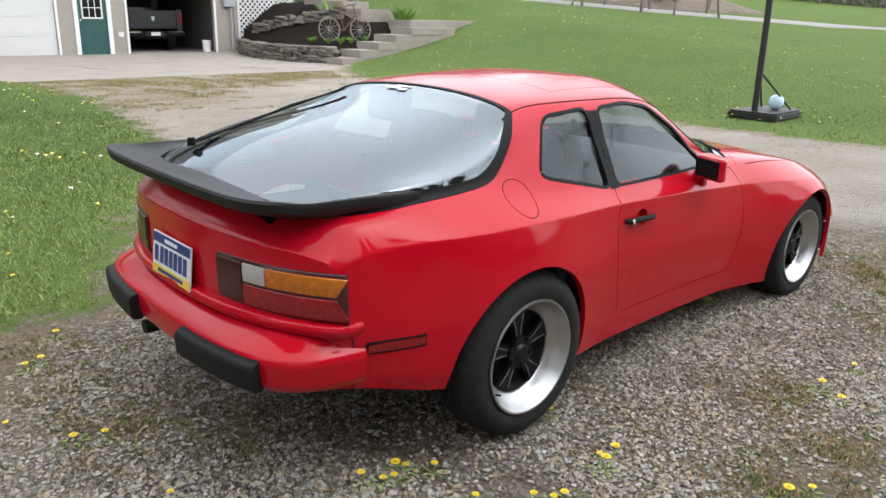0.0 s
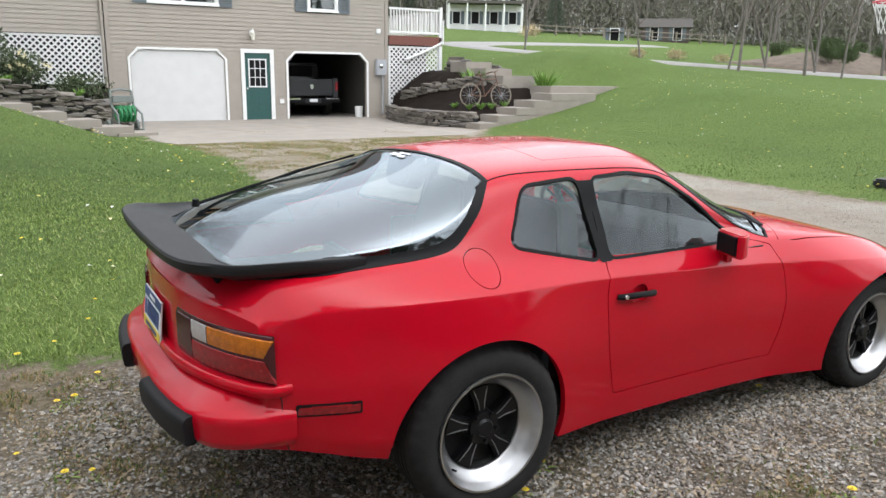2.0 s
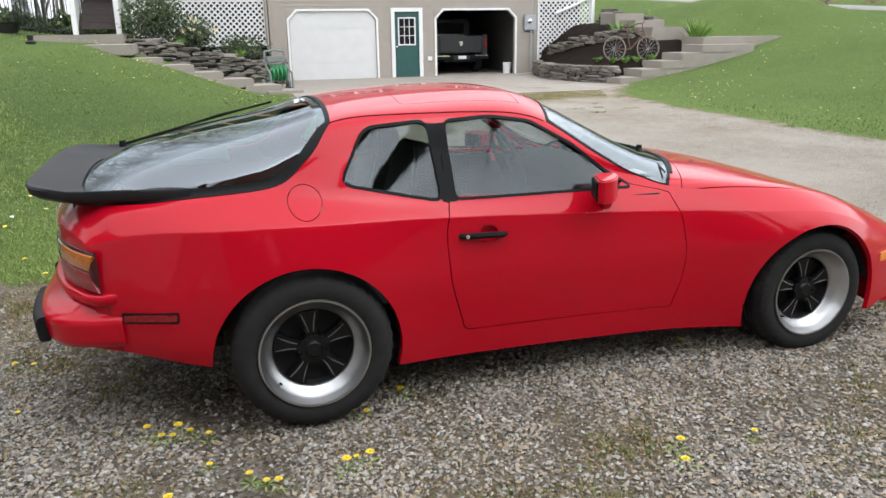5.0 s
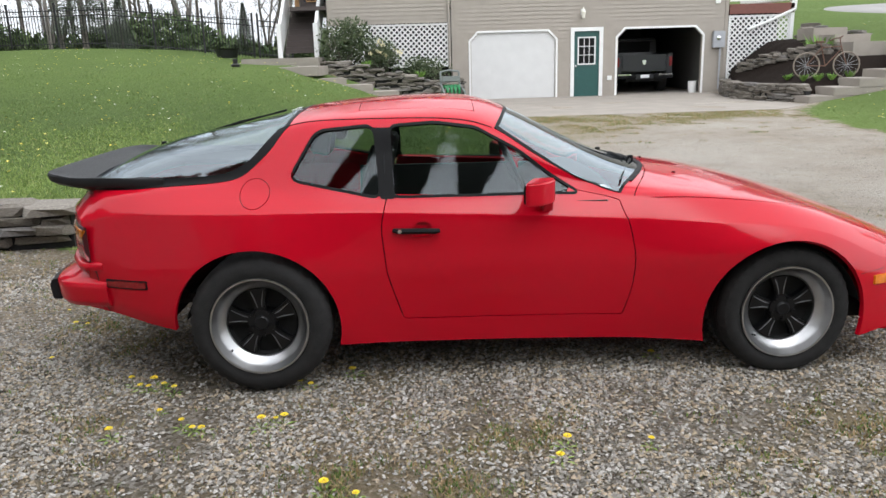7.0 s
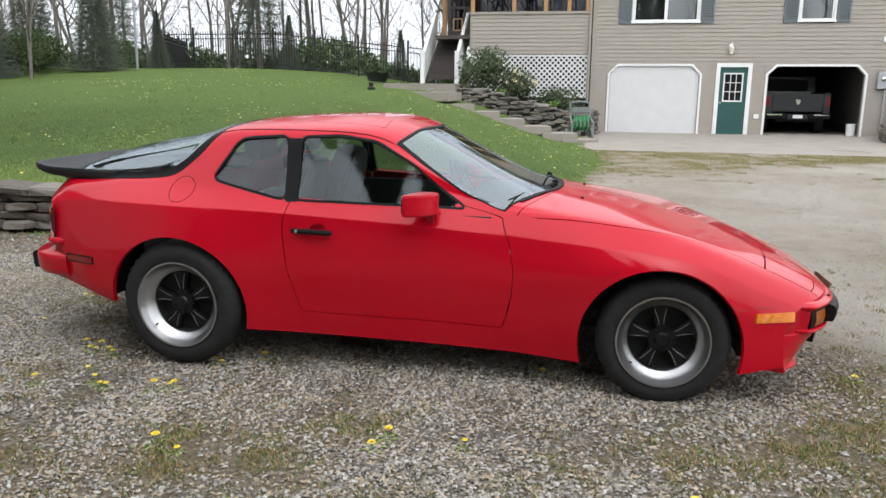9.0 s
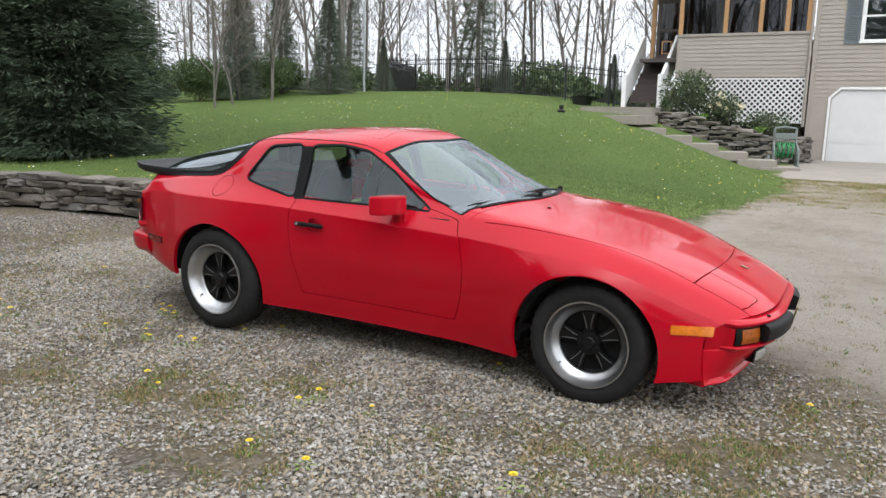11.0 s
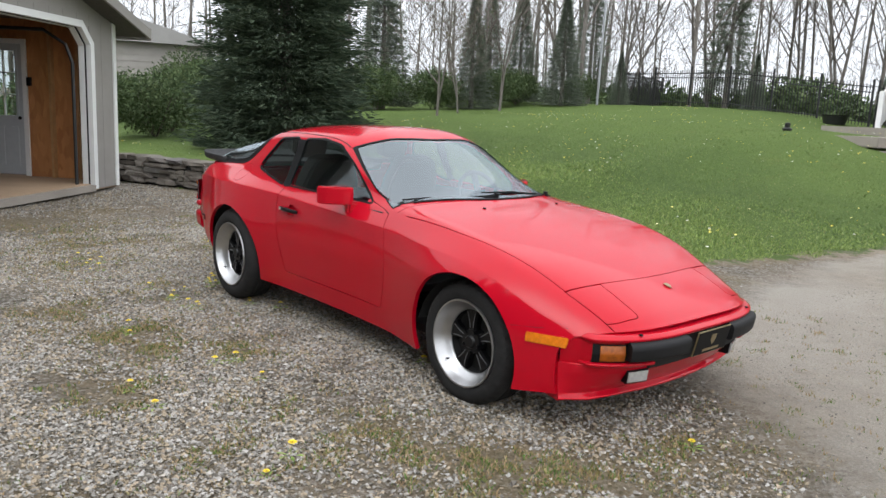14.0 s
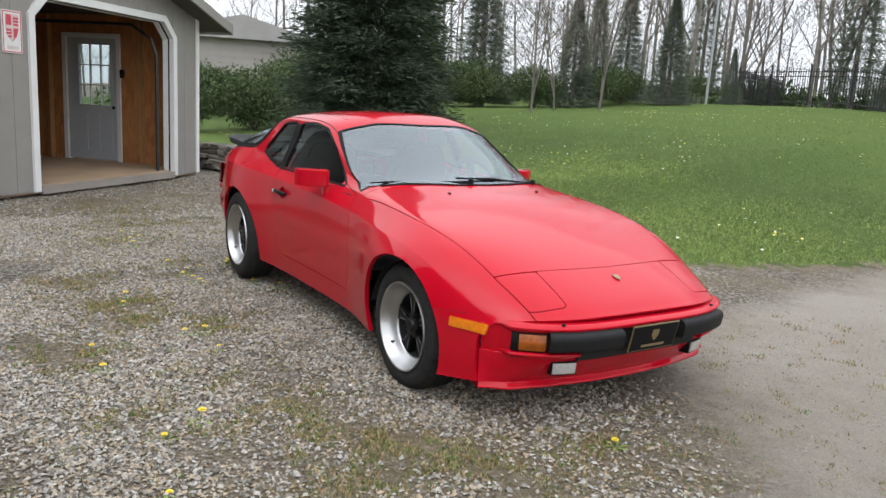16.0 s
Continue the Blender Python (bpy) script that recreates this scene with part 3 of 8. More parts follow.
def path_sweep(half, section, n=60):
    """A bar along a plan path (x, half width) from the centre line round to the side, mirrored. section(k): (out, z) points, k from 0 at the centre to 1."""
    ks = np.linspace(0, len(half) - 1, n)
    xs, ys = (pchip(range(len(half)), [q[i] for q in half], ks) for i in (0, 1))
    pts = [(x, -y, k) for x, y, k in zip(xs, ys, ks / ks[-1])][::-1] + [(x, y, k) for x, y, k in zip(xs, ys, ks / ks[-1])][1:]
    bm, rings = bmesh.new(), []
    mid = Vector((half[-1][0], 0, 0))
    for i, (x, y, k) in enumerate(pts):
        a, b = pts[max(i - 1, 0)], pts[min(i + 1, len(pts) - 1)]
        out = Vector((b[1] - a[1], a[0] - b[0], 0)).normalized()
        if out.dot(Vector((x, y, 0)) - mid) < 0:
            out = -out
        rings.append([bm.verts.new((x + out.x * o, y + out.y * o, z)) for o, z in section(k)])
    m = len(rings[0])
    for a, b in zip(rings, rings[1:]):
        for i in range(m):
            bm.faces.new((a[i], a[(i + 1) % m], b[(i + 1) % m], b[i]))
    bm.faces.new(rings[0])
    bm.faces.new(rings[-1][::-1])
    return bm


# rear bumper, its pads, and the tail lamps
REAR = (-1.048, .08, .30)
REAR_PATH = [(-1.048, 0), (-1.042, .25), (-1.018, .46), (-.985, .585), (-.930, .662), (-.860, .704), (-.78, .726), (-.70, .738)]
part("rear_bumper", path_sweep(REAR_PATH, lambda k: soft([(-.10, .392), (-.020, .394), (-.002, .42), (.004, .488), (.000, .506), (-.020, .522), (-.12 + .10 * max(0, k - .6) / .4, .578)], .008), 70), M_RED, CAR, smooth=True)

LAMP = (-.962, .16, .40)
for s in (-1, 1):
    part("bumper_pad", plan_sweep(*REAR, s * .19, s * .585, lambda w: soft([(-.01, .398), (.032, .402), (.038, .475), (.028, .494), (-.01, .500)], .012), 24), M_RUBBER, CAR, "black rubber bumper pad", smooth=True)
    bm = plan_sweep(*LAMP, s * .275, s * .695, lambda w: soft([(-.006, .608), (.004, .608), (.010, .625), (.012, .742), (.004, .764), (-.006, .764)], .004), 30, .45)
    lamp = part("tail_lamp", bm, M_SMOKE, CAR, "smoked red tail lamp", smooth=True)
    for name, a, b, lo, hi, mat in (("reverse_lens", .405, .492, .690, .752, M_CLEARLENS), ("indicator_lens", .496, .703, .690, .752, M_TAILAMBER), ("stop_lens", .405, .703, .616, .684, M_REDLENS), ("fog_lens", .290, .398, .622, .752, M_SMOKE)):
        part(name, plan_sweep(*LAMP, s * a, s * b, lambda w, lo=lo, hi=hi: soft([(.002, lo), (.011, lo), (.0145, (lo + hi) / 2), (.014, hi), (.002, hi)], .004), 16, .45 if b > .6 else 0), mat, lamp, smooth=True)
part("tail_strip", path_sweep([(-.982, 0), (-.970, .25), (-.914, .50), (-.850, .63), (-.802, .700), (-.755, .728), (-.71, .737)], lambda k: soft([(o - .02 * max(0, k - .75) / .25, z) for o, z in ((-.04, .562), (.012, .566), (.020, .588), (.012, .604), (-.04, .606))], .006), 50), M_RED, CAR, smooth=True)


def plate(name, m, w, h, parent, face, label):
    p = part(name, boxes(((-w / 2, -h / 2, -.003), (w / 2, h / 2, .003)), m=m), face, parent, label, bevel=.002)
    return p


# the rear number plate: its writing as plain bars
PM = pose(-.985, .01, .663, 90, 0, -90) @ pose(0, 0, 0, -6, 0, 0)
rp = plate("rear_plate", PM, .305, .155, CAR, M_PLATEWHITE, "white and yellow plate with a blue band")
part("plate_band", boxes(((-.148, .040, .0035), (.148, .073, .0048)), m=PM), M_PLATEBLUE, rp)
part("plate_band", boxes(((-.148, -.073, .0035), (.148, -.042, .0048)), m=PM), M_PLATEYELLOW, rp)
for k in range(6):
    part("plate_bar", boxes(((-.088 + k * .037, -.030, .0035), (-.061 + k * .037, .030, .005)), m=PM), M_PLATEBLUE, rp)
part("plate_bar", boxes(((-.135, -.03, .0035), (-.103, .028, .005)), m=PM), M_PLATEBLUE, rp)
part("plate_bar", boxes(((-.05, .05, .005), (.05, .063, .006)), m=PM), M_PLATEWHITE, rp)
part("plate_bar", boxes(((-.10, -.064, .005), (.10, -.051, .006)), m=PM), M_PLATEBLUE, rp)
part("tail_lock", tube(bmesh.new(), [(-.85, 0, .905), (-.880, 0, .900)], .012, 12), M_TRIM, CAR)

# spoiler round the foot of the hatch glass
# outer edge (x, y, z) and inner edge (x, y, z)
SPO = [(-0.42, 0.655, 0.94, -0.42, 0.648, 0.958), (-0.52, 0.652, 0.948, -0.52, 0.622, 0.962), (-0.7, 0.64, 0.954, -0.66, 0.57, 0.951), (-0.83, 0.632, 0.958, -0.75, 0.538, 0.937), (-0.925, 0.6, 0.97, -0.8, 0.486, 0.931), (-0.982, 0.535, 0.973, -0.828, 0.41, 0.932), (-1.006, 0.43, 0.973, -0.838, 0.31, 0.939), (-1.016, 0.24, 0.973, -0.843, 0.165, 0.947), (-1.019, 0.0, 0.973, -0.845, 0.0, 0.951)]


def spoiler():
    ks = np.linspace(0, len(SPO) - 1, 48)
    path = np.stack([pchip(range(len(SPO)), [p[i] for p in SPO], ks) for i in range(6)], 1)
    full = np.concatenate([path * (1, -1, 1, 1, -1, 1), path[-2::-1]])
    sec = [(-.03, .002), (0, .011), (.07, .013), (.18, .006), (.55, .0), (1, .002), (1, -.05), (.55, -.036), (.12, -.032), (.0, -.022)]
    bm, rings = bmesh.new(), []
    for row in full:
        a, b = Vector(row[:3]), Vector(row[3:])
        rings.append([bm.verts.new(a + (b - a) * o + Vector((0, 0, dz))) for o, dz in sec])
    m = len(sec)
    for a, b in zip(rings, rings[1:]):
        for i in range(m):
            bm.faces.new((a[i], a[(i + 1) % m], b[(i + 1) % m], b[i]))
    bm.faces.new(rings[0])
    bm.faces.new(rings[-1][::-1])
    return bm


part("rear_spoiler", spoiler(), M_SPOILER, CAR, "black urethane spoiler", smooth=True)
part("spoiler_foot", path_sweep([(-.86, 0), (-.85, .30), (-.81, .49), (-.72, .602), (-.50, .630), (-.24, .636)], lambda k: [(-.10, .86), (-.004, .87), (.010, .945 - .018 * k), (-.10, .90 - .018 * k)], 40), M_SPOILER, CAR)

# front bumper, lamps, plate and apron
FRONT = (3.212, .0, -.95)
LOWER = (3.098, -.205, .0)
part("front_bumper", plan_sweep(*FRONT, -.670, .670, lambda w: soft([(-.15, .440), (.004, .442), (.012, .448), (.024, .456), (.028, .468), (.006, .482), (-.15, .492)], .009), 90), M_RED, CAR, smooth=True)
for s in (-1, 1):
    part("bumper_lip", plan_sweep(*FRONT, s * .375, s * .672, lambda w: soft([(-.11, .334), (.002, .336), (.018, .346), (.018, .356), (-.02, .364), (-.11, .362)], .005), 60), M_RED, CAR, smooth=True)
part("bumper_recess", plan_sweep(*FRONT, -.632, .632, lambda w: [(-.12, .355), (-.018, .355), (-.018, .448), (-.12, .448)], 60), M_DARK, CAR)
for s in (-1, 1):
    part("bumper_pad", plan_sweep(*FRONT, s * .185, s * .512, lambda w: soft([(-.01, .370), (.050, .374), (.058, .43), (.050, .448), (.012, .460), (-.01, .456)], .012), 24), M_RUBBER, CAR, "black rubber bumper pad", smooth=True)
    lamp = part("front_indicator", plan_sweep(*FRONT, s * .515, s * .634, lambda w: soft([(-.02, .358), (.006, .360), (.012, .40), (.006, .444), (-.02, .444)], .006), 14), M_TRIM, CAR, "amber front indicator lamp", smooth=True)
    part("indicator_lens", plan_sweep(*FRONT, s * .520, s * .610, lambda w: soft([(.0, .366), (.010, .367), (.016, .40), (.010, .437), (.0, .437)], .006), 14), M_SMOKEAMBER, lamp, smooth=True)
    part("bumper_corner", plan_sweep(*FRONT, s * .632, s * .722, lambda w: [(o + .020 * float(smoothstep(.635, .675, abs(w))), z) for o, z in ((-.22, .338), (-.010, .338), (.002, .40), (.004, .455), (-.03, .482), (-.22, .482))], 14), M_RED, CAR, smooth=True)
    part("nozzle", lathe(bmesh.new(), [(0, .006), (.008, .006), (.010, 0)], 12, pose(3.178, s * .46, .480)), M_TRIM, CAR)


def apron(w):
    """The chin: a thin lip low down, and above it a face that leans out to the bumper."""
    k = float(smoothstep(.58, .712, abs(w)))
    top = FRONT[0] + FRONT[2] * w**4 - .030 + .010 * k - LOWER[0] - LOWER[1] * w * w
    b = -.042 * k
    return soft([(-.14, .166), (b + .004, .168), (b + .010, .176), (b + .004, .184), (b - .012 * (1 - k), .198), (b - .012 * (1 - k) + .35 * (top - b + .012 * (1 - k)), .232), (b + (top - b) * .85, .300), (top, .342), (-.14, .342)], .004)


part("front_apron", plan_sweep(*LOWER, -.722, .722, apron, 90), M_RED, CAR, smooth=True)
part("apron_slot", plan_sweep(*FRONT, -.365, .365, lambda w: [(-.08, .312), (-.026, .312), (-.014, .350), (-.014, .358), (-.08, .358)], 40), M_DARK, CAR, "black air slot below the bumper")
for s in (-1, 1):
    fog = part("fog_lamp", plan_sweep(*FRONT, s * .362, s * .482, lambda w: soft([(-.09, .248), (-.034, .248), (-.028, .310), (-.09, .310)], .004), 10), M_TRIM, CAR, "clear rectangular fog lamp", smooth=True)
    part("fog_lens", plan_sweep(*FRONT, s * .368, s * .476, lambda w: soft([(-.05, .254), (-.029, .254), (-.022, .304), (-.05, .304)], .004), 10), M_CLEARLENS, fog, smooth=True)
FM = pose(3.264, -.012, .408, 90, 0, 90) @ pose(0, 0, 0, 12, 0, 0) @ Matrix.Diagonal((.93, .80, 1, 1))
fp = plate("front_plate", FM, .305, .155, CAR, M_GOLD, "black show plate with a gilt rim")
part("plate_face", boxes(((-.146, -.071, .0032), (.146, .071, .005)), m=FM), M_TRIM, fp)
part("plate_crest", prism(bmesh.new(), [(-.022, .045), (.022, .045), (.022, .01), (0, -.022), (-.022, .01)], .005, .0065, FM), M_GOLD, fp)
part("plate_bar", boxes(((-.075, -.055, .005), (.075, -.040, .0065)), m=FM), M_GOLD, fp)
part("hood_badge", prism(bmesh.new(), [(-.015, .021), (.015, .021), (.014, -.004), (0, -.021), (-.014, -.004)], 0, .004, pose(3.0, 0, .609, 0, 20, 0) @ pose(0, 0, 0, 0, 0, 90)), M_GOLD, CAR, "small gilt shield badge")


def skin_at(x, z=None, w=None):
    """Place and outward normal on the right-hand skin, by side (x, z) or from above (x, w)."""
    if z is not None:
        d = np.hypot(SX - x, SZ - z) + np.where(SV > 6, 5, 0)
    else:
        d = np.hypot(SX - x, SW - w) + np.where(SV < 4, 5, 0)
    i, j = np.unravel_index(np.argmin(d), d.shape)
    return Vector(SKIN[i, j]), Vector(NORM[i, j])


def side_plate(name, x0, x1, z0, z1, s, mat, proud=.006, label="", parent=None):
    """A small lens that follows the side of the body."""
    bm, n = bmesh.new(), 8
    cols = []
    for i in range(n + 1):
        x = x0 + (x1 - x0) * i / n
        col = []
        for z in (z0, z1):
            p, q = skin_at(x, z)
            p = Vector((x, p.y, z))
            for o in (proud, -.01):
                v = p + q * o
                col.append(bm.verts.new((v.x, v.y * -s, v.z)))
        cols.append(col)
    for a, b in zip(cols, cols[1:]):
        for f in ((a[0], a[2], b[2], b[0]), (a[1], b[1], b[3], a[3]), (a[0], b[0], b[1], a[1]), (a[2], a[3], b[3], b[2])):
            bm.faces.new(f)
    bm.faces.new((cols[0][0], cols[0][1], cols[0][3], cols[0][2]))
    bm.faces.new((cols[-1][0], cols[-1][2], cols[-1][3], cols[-1][1]))
    return part(name, bm, mat, parent or CAR, label, bevel=.003)


for s in (-1, 1):
    rear_mark = side_plate("rear_side_marker", -.700, -.497, .488, .530, s, M_TRIM, .004, "dark red rear side marker")
    side_plate("marker_lens", -.694, -.503, .494, .524, s, M_REDLENS, .007, "", rear_mark)
    front_mark = side_plate("front_side_marker", 2.795, 2.975, .410, .452, s, M_AMBER, .007, "amber front side marker")
    # door handle and its scoop
    p, q = skin_at(.72, .715)
    bm = bmesh.new()
    tube(bm, [(.605, p.y - .006, .720), (.62, p.y - .018, .720), (.79, p.y - .018, .716), (.806, p.y - .006, .715)], [.010, .013, .013, .010], 8)
    handle = part("door_handle", bm, M_TRIM, CAR, "black door handle", smooth=True)
    lathe_m = Matrix.Translation((.632, p.y - .028, .720)) @ pose(0, 0, 0, 90, 0, 0)
    part("door_lock", lathe(bmesh.new(), [(0, .004), (.009, .004), (.010, 0)], 12, lathe_m), M_CHROME, handle)
    if s > 0:
        handle.scale = (1, -1, 1)
    # mirror
    bm = bmesh.new()
    shell = [(1.233, -.695), (1.179, -.850), (1.193, -.870), (1.256, -.850), (1.323, -.765), (1.336, -.697)]
    prism(bm, soft(shell, .03), .825, .925)
    mirror = part("door_mirror", bm, M_RED, CAR, "red door mirror with black face", smooth=True, bevel=.022, segs=3)
    bm = prism(bmesh.new(), [(1.262, -.635), (1.265, -.730), (1.318, -.730), (1.345, -.635)], .765, .84)
    part("mirror_foot", bm, M_RED, mirror, smooth=True, bevel=.012)
    bm = prism(bmesh.new(), [(1.233, -.710), (1.184, -.847), (1.174, -.843), (1.223, -.707)], .835, .915)
    part("mirror_glass", bm, M_TRIM, mirror, "black mirror face", bevel=.003)
    if s > 0:
        mirror.scale = (1, -1, 1)


SEAM = [skin_at(-.745 + .03 * k / 8, .57 - .21 * k / 8)[0] for k in range(9)]
skin_line("bumper_seam", SEAM, M_DARK, .0022)
skin_line("fender_seam", [skin_at(2.72 + .03 * k, .472 + .0021 * k)[0] for k in (0, 4, 8)], M_DARK, .0013)


def wiper(name, base, tip, parent, lift=.014, blade=0.52, on=None):
    """An arm from base to tip and a blade that lies along it."""
    b, t = Vector(base), Vector(tip)
    mid = b.lerp(t, .45) + Vector((0, 0, lift))
    bm = tube(bmesh.new(), [b, b + Vector((0, 0, lift * .7)), mid, t + Vector((0, 0, .012))], [.009, .008, .006, .004], 6)
    arm = part(name, bm, M_TRIM, parent, smooth=True)
    d = (t - b).normalized()
    c = b.lerp(t, .62)
    ends = [c - d * blade * .5, c + d * blade * .5]
    bm = tube(bmesh.new(), [ends[0] + Vector((0, 0, .008)), c + Vector((0, 0, .018)), ends[1] + Vector((0, 0, .008))], [.004, .007, .004], 6)
    part("wiper_blade", bm, M_TRIM, arm, smooth=True)
    part("wiper_pivot", lathe(bmesh.new(), [(0, .03), (.014, .03), (.018, 0)], 12, Matrix.Translation(b)), M_TRIM, arm)
    return arm


def top_z(x, w):
    return skin_at(x, w=abs(w))[0].z


wiper("front_wiper", (1.845, -.06, top_z(1.845, .06) - .006), (1.675, -.54, top_z(1.675, .54) - .006), CAR)
wiper("front_wiper", (1.785, .44, top_z(1.785, .44) - .006), (1.790, -.06, top_z(1.790, .06) - .006), CAR)
wiper("rear_wiper", (-.735, .335, top_z(-.735, .335) + .006), (-.02, .32, top_z(-.02, .32) + .006), CAR, blade=.56)
for s in (-1, 1):
    part("washer_nozzle", boxes(((1.990, s * .30 - .008, top_z(2.0, .30) - .004), (2.010, s * .30 + .008, top_z(2.0, .30) + .007))), M_TRIM, CAR, bevel=.004)
part("cowl", plan_sweep(1.872, -.55, 0, -.56, .56, lambda w: [(-.018, top_z(1.867 - .55 * w * w, w) - .004), (.018, top_z(1.867 - .55 * w * w, w) + .001), (.018, .80), (-.018, .80)], 30), M_TRIM, CAR)

# wheels
def wheel(name, x, s, zc, rad, width, outer, rim_r):
    """Tyre, polished rim and five black spokes, the face at half width `outer`; rim_r: the lip's radius."""
    w = empty(name)
    w.parent = CAR
    g = rim_r / .214
    w.matrix_basis = Matrix.Translation((x, s * outer, zc)) @ pose(0, 0, 0, 90 if s < 0 else -90, 0, 0) @ Matrix.Diagonal((g, g, 1, 1))
    rad /= g
    # z is out of the car here
    prof = [(.208, -.004), (.220, .004), (.238, .009), (.262, .008), (.284, -.002), (rad - .010, -.018), (rad, -.034)]
    grooves = []
    for k in range(1, 5):
        c = -.034 - (width - .068) * k / 5
        grooves += [(rad, c + .006), (rad - .008, c + .004), (rad - .008, c - .004), (rad, c - .006)]
    prof += grooves + [(rad, -width + .034), (rad - .010, -width + .018), (.262, -width - .004), (.205, -width)]
    bm = bmesh.new()
    lathe(bm, prof, 120)
    bm.verts.ensure_lookup_table()
    n = 120
    for i, (r, h) in enumerate(prof):
        if i in (5, 6) or i >= len(prof) - 4 and i <= len(prof) - 3:
            for k in range(n):
                if k % 3 == 0:
                    v = bm.verts[i * n + k]
                    v.co.x *= 1 - .007 / r
                    v.co.y *= 1 - .007 / r
    part("tyre", bm, M_TYRE, w, "worn black road tyre", smooth=True)
    rim = [(.209, -.004), (.214, .004), (.212, .011), (.205, .010), (.201, .000), (.196, -.008), (.192, -.018), (.184, -.030), (.172, -.044), (.160, -.054), (.155, -.060), (.154, -.066)]
    rim_ob = part("rim", lathe(bmesh.new(), rim, 72), M_RIM, w, "polished alloy rim", smooth=True)
    # black back plate holds the shade behind the spokes in its colour
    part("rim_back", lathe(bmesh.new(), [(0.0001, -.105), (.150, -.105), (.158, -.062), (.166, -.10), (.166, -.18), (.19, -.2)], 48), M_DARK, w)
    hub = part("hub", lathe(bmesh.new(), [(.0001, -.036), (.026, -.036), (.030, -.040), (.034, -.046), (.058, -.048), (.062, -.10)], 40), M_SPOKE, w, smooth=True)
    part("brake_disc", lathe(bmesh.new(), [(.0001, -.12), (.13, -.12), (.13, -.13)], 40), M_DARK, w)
    part("valve", tube(bmesh.new(), [(-.138, -.119, -.045), (-.132, -.114, -.014)], .004, 6), M_TRIM, rim_ob)
    for k in range(5):
        a = 2 * math.pi * k / 5 + math.pi / 2 + .1
        m = pose(0, 0, 0, 0, 0, math.degrees(a))
        bm = bmesh.new()
        # a petal spoke: hub end, waist, wide rounded tip, with a raised spine on either edge
        half = [(.042, .026), (.070, .023), (.095, .026), (.12, .034), (.140, .042), (.154, .046)]
        outline = [(r, h) for r, h in half] + [(r, -h) for r, h in reversed(half)]
        prism(bm, outline, -.100, -.058, m)
        part("spoke", bm, M_SPOKE, w, bevel=.006)
        for e in (-1, 1):
            ridge = [(.065, e * .010, -.057), (.09, e * .013, -.057), (.12, e * .021, -.058), (.142, e * .028, -.059)]
            tube(bm := bmesh.new(), [m @ Vector(p) for p in ridge], [.0018, .0026, .0026, .0018], 6)
            part("spoke_ridge", bm, M_RIDGE, w, "bright metal spoke edge", smooth=True)
        nut = m @ pose(0, 0, 0, 0, 0, 36) @ Vector((.052, 0, 0))
        part("wheel_nut", lathe(bmesh.new(), [(.0001, -.038), (.008, -.038), (.009, -.052)], 8, Matrix.Translation((nut.x, nut.y, 0))), M_SPOKE, w)
    return w


for s in (-1, 1):
    wheel("rear_wheel", -.008, s, .3165, .320, .215, .8216, .2225)
    wheel("front_wheel", 2.4026, s, .294, .306, .205, .779, .2157)
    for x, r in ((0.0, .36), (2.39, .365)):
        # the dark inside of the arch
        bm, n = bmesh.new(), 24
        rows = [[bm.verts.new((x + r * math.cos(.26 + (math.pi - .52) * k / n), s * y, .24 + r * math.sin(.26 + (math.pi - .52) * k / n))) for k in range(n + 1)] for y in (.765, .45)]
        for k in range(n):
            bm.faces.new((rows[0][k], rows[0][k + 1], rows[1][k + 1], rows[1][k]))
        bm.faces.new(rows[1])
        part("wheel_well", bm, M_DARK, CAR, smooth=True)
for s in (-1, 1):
    # dark filler added behind the rear wheel to close a bright gap
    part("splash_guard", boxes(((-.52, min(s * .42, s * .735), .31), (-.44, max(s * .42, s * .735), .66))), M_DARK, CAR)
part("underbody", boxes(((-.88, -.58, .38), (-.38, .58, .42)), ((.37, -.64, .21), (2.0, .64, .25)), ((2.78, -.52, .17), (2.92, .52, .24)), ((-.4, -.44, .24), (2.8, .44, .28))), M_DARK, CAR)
decal = [(-.01, .10, .07, .012), (-.02, .03, .05, .010), (.012, .055, .09, .006)]
for x, y, w, h in decal:
    z = top_z(x + .09, .06) + .002
    part("glass_decal", prism(bmesh.new(), [(-h, -w / 2), (h, -w / 2), (h, w / 2), (-h, w / 2)], 0, .002, pose(x + .09, y, z, 0, -15, 0)), M_PLATEWHITE, CAR)
part("exhaust_pipe", tube(bmesh.new(), [(-.70, .34, .30), (-.98, .34, .30)], .028, 14), M_RUBBER, CAR, smooth=True)

